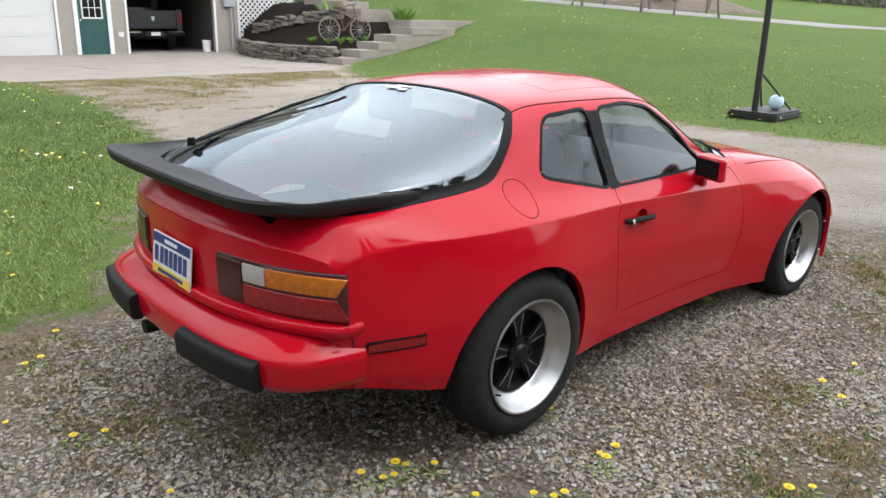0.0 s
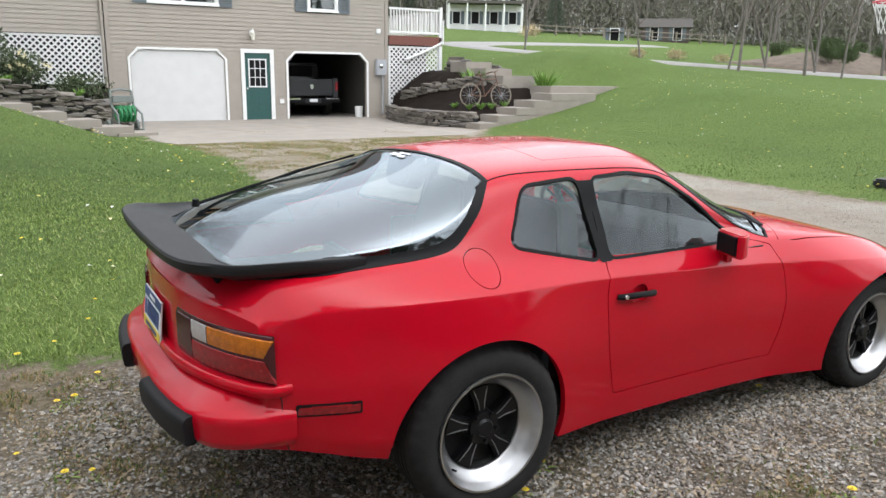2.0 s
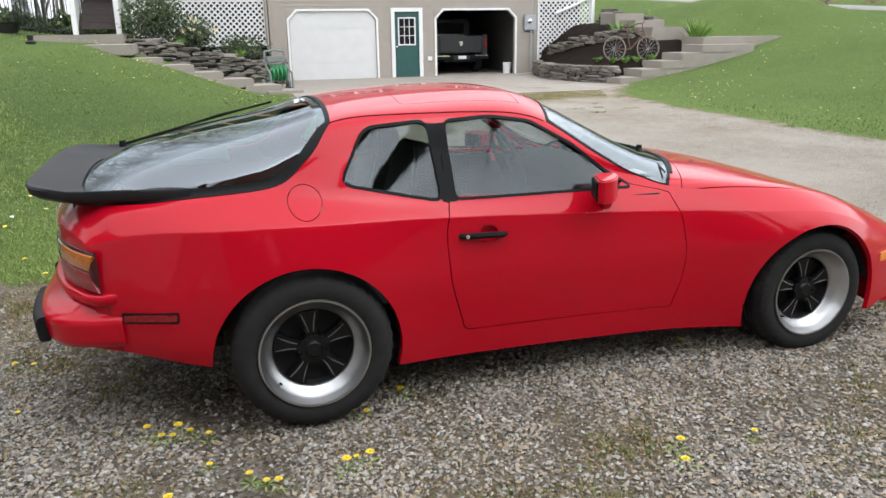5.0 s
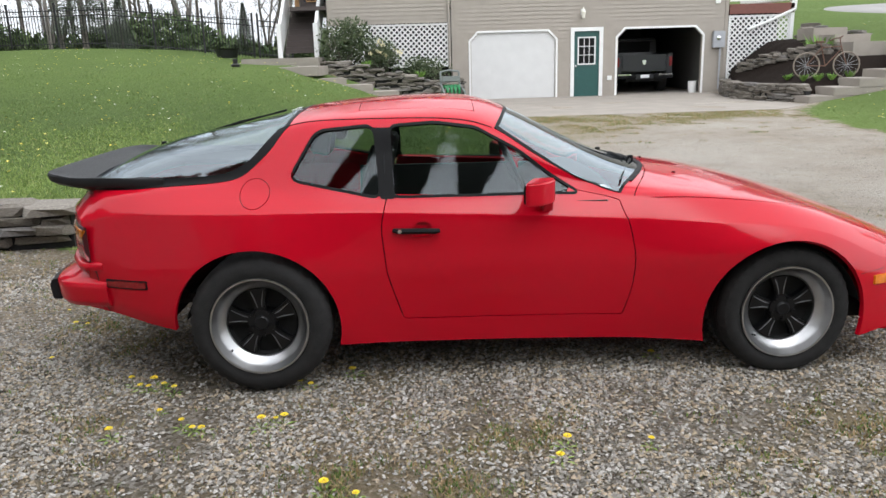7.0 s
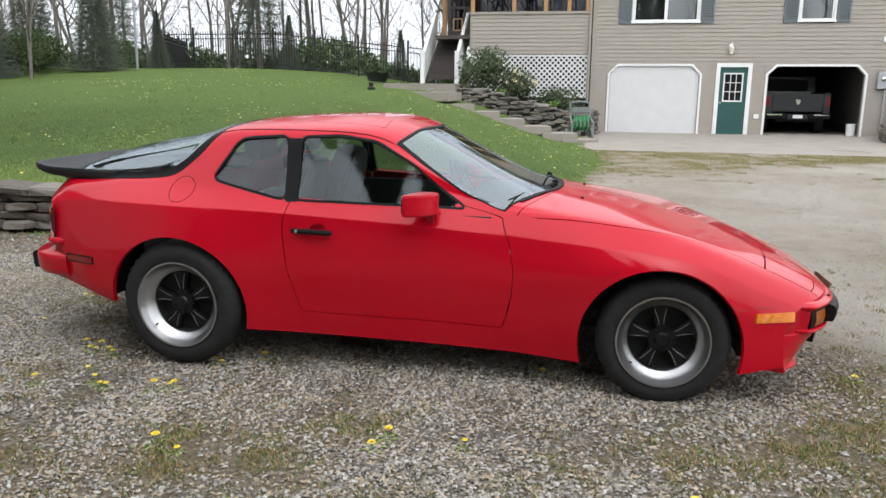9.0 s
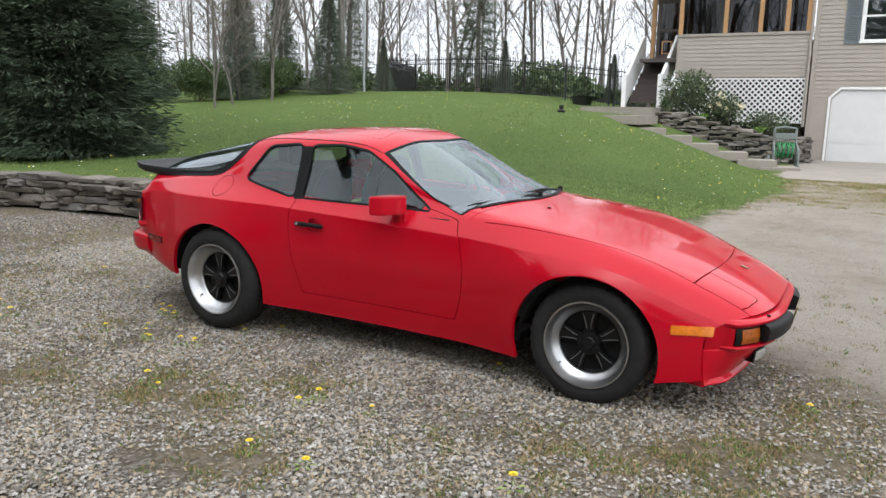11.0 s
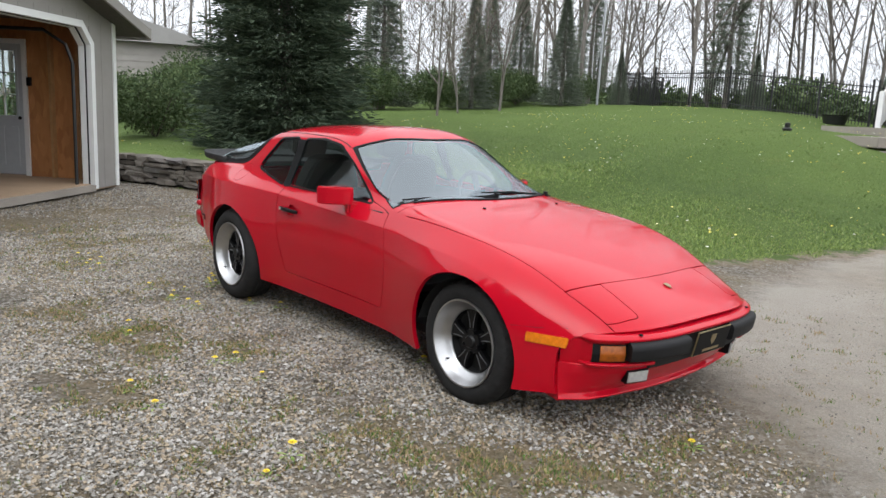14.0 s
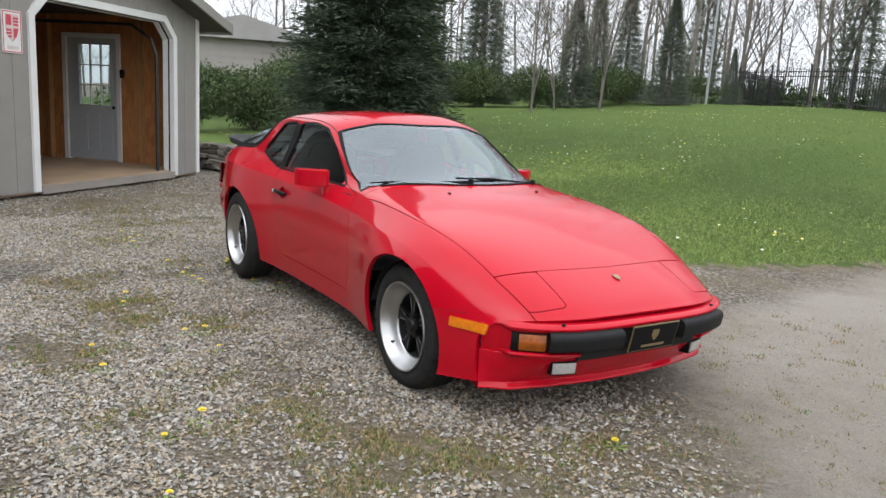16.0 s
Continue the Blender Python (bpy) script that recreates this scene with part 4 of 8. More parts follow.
# cabin
part("cabin_floor", boxes(((-.62, -.58, .36), (1.70, .58, .40)), ((-.66, -.56, .66), (-.08, .56, .70)), ((-.08, -.56, .40), (-.04, .56, .74))), M_CABIN, CAR)
part("dashboard", plan_sweep(1.66, -.16, 0, -.56, .56, lambda w: soft([(-.30, .62), (-.30, .80), (-.20, .845), (.02, .85), (.05, .60)], .03), 12), M_CABIN, CAR, smooth=True)
for s in (-1, 1):
    bm = boxes(((.45, s * .36 - .22, .42), (.98, s * .36 + .22, .56)))
    seat = part("seat", bm, M_CABIN, CAR, "black front seat", smooth=True, bevel=.05, segs=3)
    bm = prism(bmesh.new(), soft([(-.21, 0), (.21, 0), (.23, .36), (.15, .56), (-.15, .56), (-.23, .36)], .06), -.06, .06, pose(.42, s * .36, .50, 90, 0, 90) @ pose(0, 0, 0, 14, 0, 0))
    part("backrest", bm, M_CABIN, seat, smooth=True, bevel=.03, segs=3)
    bm = prism(bmesh.new(), soft([(-.11, 0), (.11, 0), (.12, .12), (.08, .17), (-.08, .17), (-.12, .12)], .04), -.045, .045, pose(.255, s * .36, 1.02, 90, 0, 90) @ pose(0, 0, 0, 10, 0, 0))
    part("headrest", bm, M_CABIN, seat, smooth=True, bevel=.02, segs=3)
    bm = boxes(((.35, s * .66 - .02, .40), (1.58, s * .66 + .02, .815)))
    part("door_card", bm, M_CABIN, CAR)
SM = pose(1.27, .36, .82, 0, 65, 0)
bm = bmesh.new()
ring = [(.18 * math.cos(2 * math.pi * k / 32), .18 * math.sin(2 * math.pi * k / 32)) for k in range(33)]
tube(bm, [SM @ Vector((x, y, 0)) for x, y in ring], .014, 8, False)
wheel_rim = part("steering_wheel", bm, M_CABIN, CAR, smooth=True)
part("wheel_spokes", boxes(((-.16, -.02, -.01), (.02, .02, .01)), ((-.02, -.17, -.01), (.02, .17, .01)), ((-.05, -.05, -.03), (.05, .05, .015)), m=SM), M_CABIN, wheel_rim)

# ---- ground: one sheet, with the lawns, the gravel and the banks ----


def wall_y(x):
    """The line of the low dry-stone wall."""
    return 2.32 - 0.9 * smoothstep(-5.0, -8.2, x)


def ground_z(x, y):
    x, y = np.asarray(x, float), np.asarray(y, float)
    hill = 1.30 * smoothstep(3.4, 15.5, y) * smoothstep(2.35, -3.1, x)
    hill = hill - np.minimum(hill, 0.18) * smoothstep(12.5, 15.5, y) * smoothstep(-3.2, -2.2, x)
    step = 0.36 * smoothstep(0.02, 0.30, y - wall_y(x)) * smoothstep(-2.0, -2.9, x)
    top = 0.70 * smoothstep(14, 26, y) * smoothstep(-2, -12, x)
    roll = 0.10 * smoothstep(3, 12, y - wall_y(x)) * smoothstep(-2, -9, x)
    left = hill + step * (1 - hill / 1.3) + top + roll
    rise = np.clip((x - 10.2) / 6.6, 0, 1)
    bank = 0.8 * smoothstep(15.9, 18.5, y) * smoothstep(12.9, 14.0, x) * (1 - smoothstep(17, 24, x)) * (1 - smoothstep(20, 27, y))
    right = bank + 1.2 * rise**1.3 * smoothstep(0.5, 13, y) + 0.085 * np.clip(y - 13, 0, 100) * smoothstep(12, 20, x)
    fade = 1 - smoothstep(40, 80, y) * smoothstep(10, -6, x)
    return left * fade + right - 0.014


LAWN_LEFT = [(-60, 0.6), (-8.6, 1.1), (-6, 2.2), (-2.5, 2.36), (-1.75, 1.85), (-1.3, 1.5), (-.75, 1.5), (-.4, 2.3), (.1, 3.3), (.75, 3.3), (1.15, 4.25), (1.5, 5.9), (1.85, 7.9), (2.3, 10.5), (2.2, 13.6), (1.7, 15.2), (1.7, 22), (1.7, 120), (-60, 120)]
LAWN_RIGHT = [(9.1, -1.5), (8.75, 1.2), (8.45, 3.6), (8.5, 6.5), (8.6, 9.5), (9.0, 12.5), (9.7, 13.9), (10.7, 15.2), (11, 22), (11, 120), (300, 120), (300, -40), (12, -40)]


def lawn_mask(x, y):
    d = np.minimum(poly_sdf(x, y, LAWN_LEFT), poly_sdf(x, y, LAWN_RIGHT))
    return np.minimum(d, np.where(y < -6, y + 9.5, d))


def fbm(x, y, s, seed=0.0):
    return np.array([noise.fractal((float(a) * s, float(b) * s, seed), 1.0, 2.0, 4) for a, b in zip(x, y)])


def packed(x, y):
    """The driven part of the drive, packed hard and fine."""
    return smoothstep(-.6, .8, .55 * (x - 3.03) + .83 * (y - .43)) * smoothstep(1.7, 2.9, x + .12 * y)


WEED_SPOTS = [(2.75, -1.30, .18), (3.25, -.83, .20), (3.2, -1.36, .18), (2.88, -1.05, .16), (2.42, -1.25, .16), (2.5, -1.55, .16), (2.25, -1.94, .20), (1.37, -2.0, .18), (1.36, -2.6, .26), (1.5, -2.05, .16), (.48, -1.76, .16), (.95, -1.29, .15), (.81, -1.6, .14), (1.18, -1.27, .14), (1.96, -1.53, .18), (.4, -1.5, .14), (-.66, -1.0, .26), (-.99, .69, .30), (-1.12, .26, .28), (-.81, -.07, .22), (.52, -.69, .16), (-1.65, -1.28, .45), (-2.0, -.1, .4), (-1.3, 1.2, .4), (-2.6, -.9, .5), (-.2, -1.9, .3), (3.1, -1.0, .28), (3.35, -.35, .22)]


# painted darker: weedy soil, and with it the shadow before the car's nose
DARKER_SPOTS = [(3.6, -.9, .38), (3.9, -1.6, .38), (3.35, -1.9, .32), (2.2, -1.4, .32), (3.3, -.3, .3), (-3.4, -1.4, .7), (-4.6, -.6, .8)]


def weediness(x, y):
    """How much moss and weed grows through the gravel, with the darkened spots, about 0 to 1."""
    w = .42 + .75 * fbm(x, y, .9, 3.0) + .25 * fbm(x, y, 3.1, 5.0)
    for a, b, r in WEED_SPOTS + DARKER_SPOTS:
        w = w + .6 * np.exp(-((x - a) ** 2 + (y - b) ** 2) / (r * r))
    w = w * (1 - .75 * packed(x, y))
    for a, b, r in ((3.3, 12.4, 1.7), (5.8, 12.4, 1.5), (2.8, 9.6, 1.2), (8.0, 13.2, 1.2), (3.9, 10.6, .9)):
        w = w + .85 * np.exp(-((x - a) ** 2 + (y - b) ** 2) / (r * r))
    # a mossy strip before the apron
    w = w + (.75 + 1.2 * fbm(x, y, .8, 4.0)) * smoothstep(11.2, 13.4, y) * (1 - smoothstep(14.0, 14.6, y))
    return w


def spread(a, b, fine, lo, hi, grow=1.25):
    xs = list(np.arange(a, b, fine))
    s, x = fine, b
    while x < hi:
        xs.append(x)
        s *= grow
        x += s
    xs.append(hi)
    s, x = fine, a
    while x > lo:
        s *= grow
        x -= s
        xs.append(max(x, lo))
    return np.unique(xs)


def ground_material():
    m = Mat("ground", 0.95, spec=0.08)
    at = m.t.nodes.new("ShaderNodeAttribute")
    at.attribute_name = "lawn"
    edge = m.math("ADD", at.outputs["Fac"], m.math("MULTIPLY", m.math("SUBTRACT", m.noise(2.6, 8, .75), .5), 1.5))
    lawn = m.ramp(edge, (.44, (0, 0, 0)), (.56, (1, 1, 1)))
    g1, g2, g3 = m.noise(0.45, 4), m.noise(9, 8, .8), m.noise(60, 4, .7)
    clump = m.noise(16, 8, .85)
    green = m.mix(g2, m.ramp(g1, (.3, (.105, .158, .046)), (.7, (.162, .220, .068))), m.ramp(g3, (.3, (.081, .134, .031)), (.7, (.205, .275, .080))))
    # lawn brightness by region painted into the grass: darker on hill and east
    grass_tone = m.t.nodes.new("ShaderNodeAttribute")
    grass_tone.attribute_name = "grass_tone"
    green = m.mix(m.math("MULTIPLY", grass_tone.outputs["Fac"], m.ramp(m.noise(.8, 5, .6), (.25, (.55, .55, .55)), (.75, (1, 1, 1)))), green, m.ramp(m.noise(40, 6, .75), (.3, (.042, .074, .025)), (.7, (.102, .142, .050))))
    dry = m.ramp(m.noise(1.3, 5, .65), (.58, (0, 0, 0)), (.75, (.3, .3, .3)))
    green = m.mix(dry, green, (.15, .15, .045))
    green = m.mix(1.0, green, m.ramp(clump, (.30, (.66, .68, .64)), (.5, (.98, .98, .98)), (.70, (1.3, 1.27, 1.2))), "MULTIPLY")
    stone = m.n("ShaderNodeTexVoronoi", Scale=55.0)
    m.link(m.co, stone.inputs["Vector"])
    grit = m.ramp(stone.outputs["Color"], (.1, (.075, .066, .054)), (.5, (.185, .166, .138)), (.9, (.40, .38, .35)))
    fine = m.ramp(m.noise(110, 6, .75), (.25, (.24, .215, .184)), (.5, (.40, .364, .318)), (.75, (.55, .508, .455)))
    pk = m.t.nodes.new("ShaderNodeAttribute")
    pk.attribute_name = "packed"
    patch = m.ramp(m.math("ADD", pk.outputs["Fac"], m.math("MULTIPLY", m.math("SUBTRACT", m.noise(1.4, 6, .7), .5), 1.3)), (.22, (0, 0, 0)), (.78, (1, 1, 1)))
    grey = m.mix(patch, grit, fine)
    tan = m.math("MULTIPLY", m.ramp(m.noise(.5, 5, .65), (.38, (0, 0, 0)), (.68, (.8, .8, .8))), m.math("SUBTRACT", 1.0, m.math("MULTIPLY", patch, .3)))
    verge = m.ramp(edge, (.16, (0, 0, 0)), (.36, (.7, .7, .7)))
    grey = m.mix(m.math("MAXIMUM", tan, verge), grey, m.ramp(m.noise(5, 7, .75), (.35, (.125, .095, .062)), (.65, (.33, .27, .20))))
    wd = m.t.nodes.new("ShaderNodeAttribute")
    wd.attribute_name = "weed"
    wf = m.math("ADD", wd.outputs["Fac"], m.math("MULTIPLY", m.math("SUBTRACT", m.noise(14, 8, .8), .5), 1.8))
    weed = m.ramp(wf, (.45, (0, 0, 0)), (1.05, (.5, .5, .5)))
    grey = m.mix(weed, grey, m.ramp(m.noise(26, 5, .7), (.3, (.105, .10, .042)), (.5, (.215, .165, .09)), (.7, (.34, .275, .18))))
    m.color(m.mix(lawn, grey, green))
    h = m.math("ADD", m.math("ADD", m.math("MULTIPLY", g3, .7), m.math("MULTIPLY", clump, 1.2)), m.math("MULTIPLY", stone.outputs["Distance"], .6))
    m.bump(h, 0.9, 0.035)
    return m.m


GX = spread(-8, 12, .11, -420, 420, 1.13)
GY = spread(-7, 17, .11, -300, 480, 1.13)
gx, gy = np.meshgrid(GX, GY, indexing="ij")
gz = ground_z(gx, gy)
rough = np.array([noise.noise((float(a) * .8, float(b) * .8, 0)) for a, b in zip(gx.ravel(), gy.ravel())]).reshape(gx.shape)
gz += 0.018 * rough * (np.hypot(gx - 1.2, gy) > 2.6)
gv = np.stack([gx, gy, gz], -1).reshape(-1, 3)
ny = len(GY)
gi = (np.arange(len(GX) - 1)[:, None] * ny + np.arange(ny - 1)[None, :]).ravel()
gf = np.stack([gi, gi + ny, gi + ny + 1, gi + 1], 1)
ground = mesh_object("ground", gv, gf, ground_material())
tagged(ground, "grey gravel drive between sloping green lawns", "ground", kind="structure")
att = ground.data.attributes.new("lawn", "FLOAT", "POINT")
att.data.foreach_set("value", np.clip(.5 - lawn_mask(gx, gy).ravel() * .9, 0, 1).astype(np.float32))

# painted darker over the left hill, half as much on the east lawn
att = ground.data.attributes.new("grass_tone", "FLOAT", "POINT")
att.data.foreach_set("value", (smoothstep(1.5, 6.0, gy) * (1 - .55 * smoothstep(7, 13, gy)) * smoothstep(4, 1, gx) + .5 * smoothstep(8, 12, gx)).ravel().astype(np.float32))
near = (np.abs(gx - 1) < 12) & (np.abs(gy - 2) < 13)
wv = np.zeros(gx.shape)
wv[near] = weediness(gx[near], gy[near])
att = ground.data.attributes.new("weed", "FLOAT", "POINT")
att.data.foreach_set("value", np.clip(wv.ravel(), 0, 1).astype(np.float32))
att = ground.data.attributes.new("packed", "FLOAT", "POINT")
att.data.foreach_set("value", packed(gx, gy).ravel().astype(np.float32))

# ---- building materials ----
M_SIDING = plain("beige_vinyl_siding", (.295, .262, .225), .55, vary=.07, scale=3, fine=60)
M_WHITE = plain("white_paint", (.70, .70, .69), .5, vary=.06, scale=4)
M_WHITEDOOR = plain("white_steel_door", (.57, .57, .565), .45, vary=.05, scale=3)
M_GREEN = plain("dark_green_door_paint", (.018, .075, .068), .4, vary=.12)
M_SHUTTER = plain("slate_blue_shutter", (.105, .125, .14), .6, vary=.1)
M_CONCRETE = plain("weathered_concrete", (.265, .236, .205), .85, vary=.18, scale=1.6, bump=.3, fine=90)
M_BRICKRED = plain("rust_red_rim_board", (.15, .055, .042), .7, vary=.15)
M_ROOF = pieces("asphalt_shingles", [(0, (.06, .055, .05)), (1, (.12, .11, .10))], .9)
M_CEDAR = plain("cedar_post", (.38, .21, .09), .65, vary=.2, scale=9, bump=.2)
M_STAIR = plain("dark_stair_boards", (.055, .042, .038), .7, vary=.2)
M_SCREEN = glass("insect_screen", (.25, .25, .26), .02)
M_IRON = plain("black_iron", (.012, .012, .013), .5, vary=.3)
M_STEELGREY = plain("grey_steel_box", (.33, .34, .36), .5, vary=.1)
M_STONE = pieces("stacked_fieldstone", [(0, (.12, .105, .09)), (.35, (.19, .17, .145)), (.7, (.25, .225, .195)), (1, (.16, .15, .145))], .9, 18, .6, "object", .45)
M_MULCH = plain("dark_mulch", (.013, .009, .007), .95, spec=.1, vary=.6, scale=30, bump=1.0, fine=120)
# darker than bare wall: the open bay's shade put into its colour
M_ROOM = plain("shaded_garage_wall", (.085, .082, .076), .85, vary=.12)
M_LANTERN = plain("lantern_glass", (.7, .68, .6), .2, vary=.1)


def siding(x0, x1, z0, z1, y, holes=(), lap=.128, flip=False):
    """Horizontal lapped boards facing -y, with rectangular holes (x0, x1, z0, z1)."""
    verts, faces = [], []
    z = z0
    while z < z1 - .01:
        top = min(z + lap, z1)
        cuts = sorted((a, b) for a, b, c, d in holes if c < top - .02 and d > z + .02)
        spans, at_x = [], x0
        for a, b in cuts:
            if a > at_x:
                spans.append((at_x, a))
            at_x = max(at_x, b)
        if at_x < x1:
            spans.append((at_x, x1))
        for a, b in spans:
            n = len(verts)
            verts += [(a, y - .020, z), (b, y - .020, z), (b, y - .004, top), (a, y - .004, top), (a, y + .01, z), (b, y + .01, z), (a, y + .01, top), (b, y + .01, top)]
            faces += [(n, n + 1, n + 2, n + 3), (n + 4, n + 5, n + 1, n), (n, n + 3, n + 6, n + 4), (n + 1, n + 5, n + 7, n + 2)]
        z = top
    return verts, faces


def lattice(name, x0, x1, z0, z1, y, parent):
    """A white diagonal lattice panel in a frame."""
    bm, st = bmesh.new(), .18
    n = int((x1 - x0 + z1 - z0) / st) + 1
    for sgn in (1, -1):
        for k in range(n):
            c = k * st
            # the strip runs through points where (x - x0) + (z - z0) = c, or mirrored
            a0, b0 = max(0, c - (z1 - z0)), min(c, x1 - x0)
            if b0 - a0 < .03:
                continue
            pa, pb = Vector((a0, 0, c - a0)), Vector((b0, 0, c - b0))
            if sgn < 0:
                pa.x, pb.x = (x1 - x0) - pa.x, (x1 - x0) - pb.x
            d = (pb - pa).normalized()
            w = Vector((-d.z, 0, d.x)) * .024
            yy = y + (0 if sgn > 0 else .007)
            o = Vector((x0, yy, z0))
            q = [o + pa + w, o + pa - w, o + pb - w, o + pb + w]
            f = [bm.verts.new(p) for p in q]
            g = [bm.verts.new(p + Vector((0, .006, 0))) for p in q]
            bm.faces.new(f)
            bm.faces.new(g[::-1])
            for i in range(4):
                bm.faces.new((f[i], g[i], g[(i + 1) % 4], f[(i + 1) % 4]))
    pan = part(name, bm, M_WHITE, parent, "white diagonal lattice panel")
    part("lattice_frame", boxes(((x0 - .03, y - .012, z0), (x0 + .03, y + .02, z1)), ((x1 - .03, y - .012, z0), (x1 + .03, y + .02, z1)), ((x0 + .03, y - .012, z1 - .06), (x1 - .03, y + .02, z1)), ((x0 + .03, y - .012, z0), (x1 - .03, y + .02, z0 + .06))), M_WHITE, pan)
    return pan


def window(parent, x0, x1, z0, z1, y, lights=1, rails=1):
    """A sash window: frame, panes, sill."""
    bm = boxes(((x0 - .06, y - .05, z0), (x0, y + .04, z1)), ((x1, y - .05, z0), (x1 + .06, y + .04, z1)), ((x0 - .06, y - .05, z1), (x1 + .06, y + .04, z1 + .07)))
    win = part("window", bm, M_WHITE, parent, "white-framed sash window")
    part("window_sill", boxes(((x0 - .08, y - .08, z0 - .06), (x1 + .08, y + .04, z0))), M_WHITE, win)
    w = (x1 - x0) / lights
    for k in range(lights):
        a, b = x0 + k * w, x0 + (k + 1) * w
        part("window_sash", boxes(((a, y - .02, z0), (a + .05, y + .02, z1)), ((b - .05, y - .02, z0), (b, y + .02, z1)), ((a + .05, y - .02, z0), (b - .05, y + .02, z0 + .05)), ((a + .05, y - .02, z1 - .05), (b - .05, y + .02, z1)), ((a + .05, y - .022, (z0 + z1) / 2 - .025), (b - .05, y + .018, (z0 + z1) / 2 + .025))), M_WHITE, win)
        p = part("pane", boxes(((a + .05, y - .004, z0 + .05), (b - .05, y + .004, z1 - .05))), M_PANE, win)
        # black sheet behind the pane paints the unlit room
        part("room_shade", boxes(((a + .02, y + .06, z0 + .02), (b - .02, y + .07, z1 - .02))), M_DARK, win)
    return win


def chamfer_trim(parent, x0, x1, z0, z1, y, cut=.26, w=.065):
    """White trim round a garage opening with cut upper corners."""
    out = [(x0 - w, z0), (x0 - w, z1 - cut + .02), (x0 + cut - .03, z1 + w), (x1 - cut + .03, z1 + w), (x1 + w, z1 - cut + .02), (x1 + w, z0)]
    inn = [(x0, z0), (x0, z1 - cut), (x0 + cut, z1), (x1 - cut, z1), (x1, z1 - cut), (x1, z0)]
    bm = bmesh.new()
    rows = [[bm.verts.new((px, yy, pz)) for px, pz in line] for yy in (y - .045, y + .03) for line in (out, inn)]
    o1, i1, o2, i2 = rows
    for k in range(5):
        bm.faces.new((o1[k], o1[k + 1], i1[k + 1], i1[k]))
        bm.faces.new((o2[k], i2[k], i2[k + 1], o2[k + 1]))
        bm.faces.new((o1[k], o2[k], o2[k + 1], o1[k + 1]))
        bm.faces.new((i1[k], i1[k + 1], i2[k + 1], i2[k]))
    return part("opening_trim", bm, M_WHITE, parent)


# ---- the house ----
FY = 22.06
HOUSE = empty("house", label="beige-sided house with two garage bays", category="house")
holes = [(2.33, 5.33, -.1, 2.16), (5.76, 6.80, -.1, 2.16), (7.20, 10.22, -.1, 2.16), (3.03, 5.11, 3.46, 5.0), (8.03, 9.09, 3.46, 5.0)]
v, f = siding(1.85, 10.92, -.03, 6.5, FY, holes)
mesh_object("siding_wall", v, f, M_SIDING, False, HOUSE)
for x in (10.92,):
    part("end_wall", boxes(((10.80, FY + .02, -.03), (10.92, 31, 6.5)), ((1.85, FY + .02, -.03), (1.97, 31, 6.5)), ((1.97, 30.9, -.03), (10.80, 31, 6.5))), M_SIDING, HOUSE)
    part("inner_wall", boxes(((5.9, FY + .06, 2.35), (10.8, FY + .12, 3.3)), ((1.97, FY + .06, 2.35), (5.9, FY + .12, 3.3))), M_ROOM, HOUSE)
part("roof", prism(bmesh.new(), [(FY - .6, 6.45), (26.5, 9.0), (31.6, 6.45), (31.6, 6.3), (26.5, 8.82), (FY - .6, 6.3)], 1.4, 11.4, Matrix(((0, 0, 1, 0), (1, 0, 0, 0), (0, 1, 0, 0), (0, 0, 0, 1)))), M_ROOF, HOUSE)
part("corner_trim", boxes(((1.80, FY - .035, -.03), (1.92, FY + .03, 6.4))), M_SIDING, HOUSE)
part("corner_trim", boxes(((10.85, FY - .035, -.03), (10.97, FY + .03, 6.4))), M_SIDING, HOUSE)
part("downspout", tube(bmesh.new(), [(1.72, FY - .06, 1.0), (1.72, FY - .06, 6.2)], .045, 8), M_SIDING, HOUSE, smooth=True)
# garage bays
chamfer_trim(HOUSE, 2.42, 5.24, -.02, 2.13, FY)
chamfer_trim(HOUSE, 7.30, 10.14, -.02, 2.13, FY)
for a, b in ((2.33, 2.44), (5.22, 5.33), (7.20, 7.32), (10.12, 10.22)):
    part("jamb", boxes(((a, FY - .018, -.02), (b, FY + .10, 2.2))), M_SIDING, HOUSE)
for a, b in ((2.44, 5.22), (7.32, 10.12)):
    part("lintel", boxes(((a, FY - .018, 2.13), (b, FY + .10, 2.146))), M_SIDING, HOUSE)
    for s0, s1 in ((a, 1), (b, -1)):
        part("corner_fillet", prism(bmesh.new(), [(s0, 2.13), (s0 + s1 * .26, 2.13), (s0, 1.87)], FY - .018, FY + .10, Matrix(((1, 0, 0, 0), (0, 0, 1, 0), (0, 1, 0, 0), (0, 0, 0, 1)))), M_SIDING, HOUSE)
gd = part("garage_door", boxes(((2.42, FY + .05, -.02), (5.24, FY + .06, 2.13))), M_WHITEDOOR, HOUSE, "closed white sectional garage door")
for k in range(4):
    z0 = -.015 + k * .535
    part("door_section", boxes(((2.43, FY + .02, z0), (5.23, FY + .05, z0 + .531))), M_WHITEDOOR, gd, bevel=.004)
    for c in range(4):
        part("section_panel", boxes(((2.52 + c * .69, FY + .0175, z0 + .10), (3.10 + c * .69, FY + .0215, z0 + .42))), M_WHITEDOOR, gd, bevel=.002)
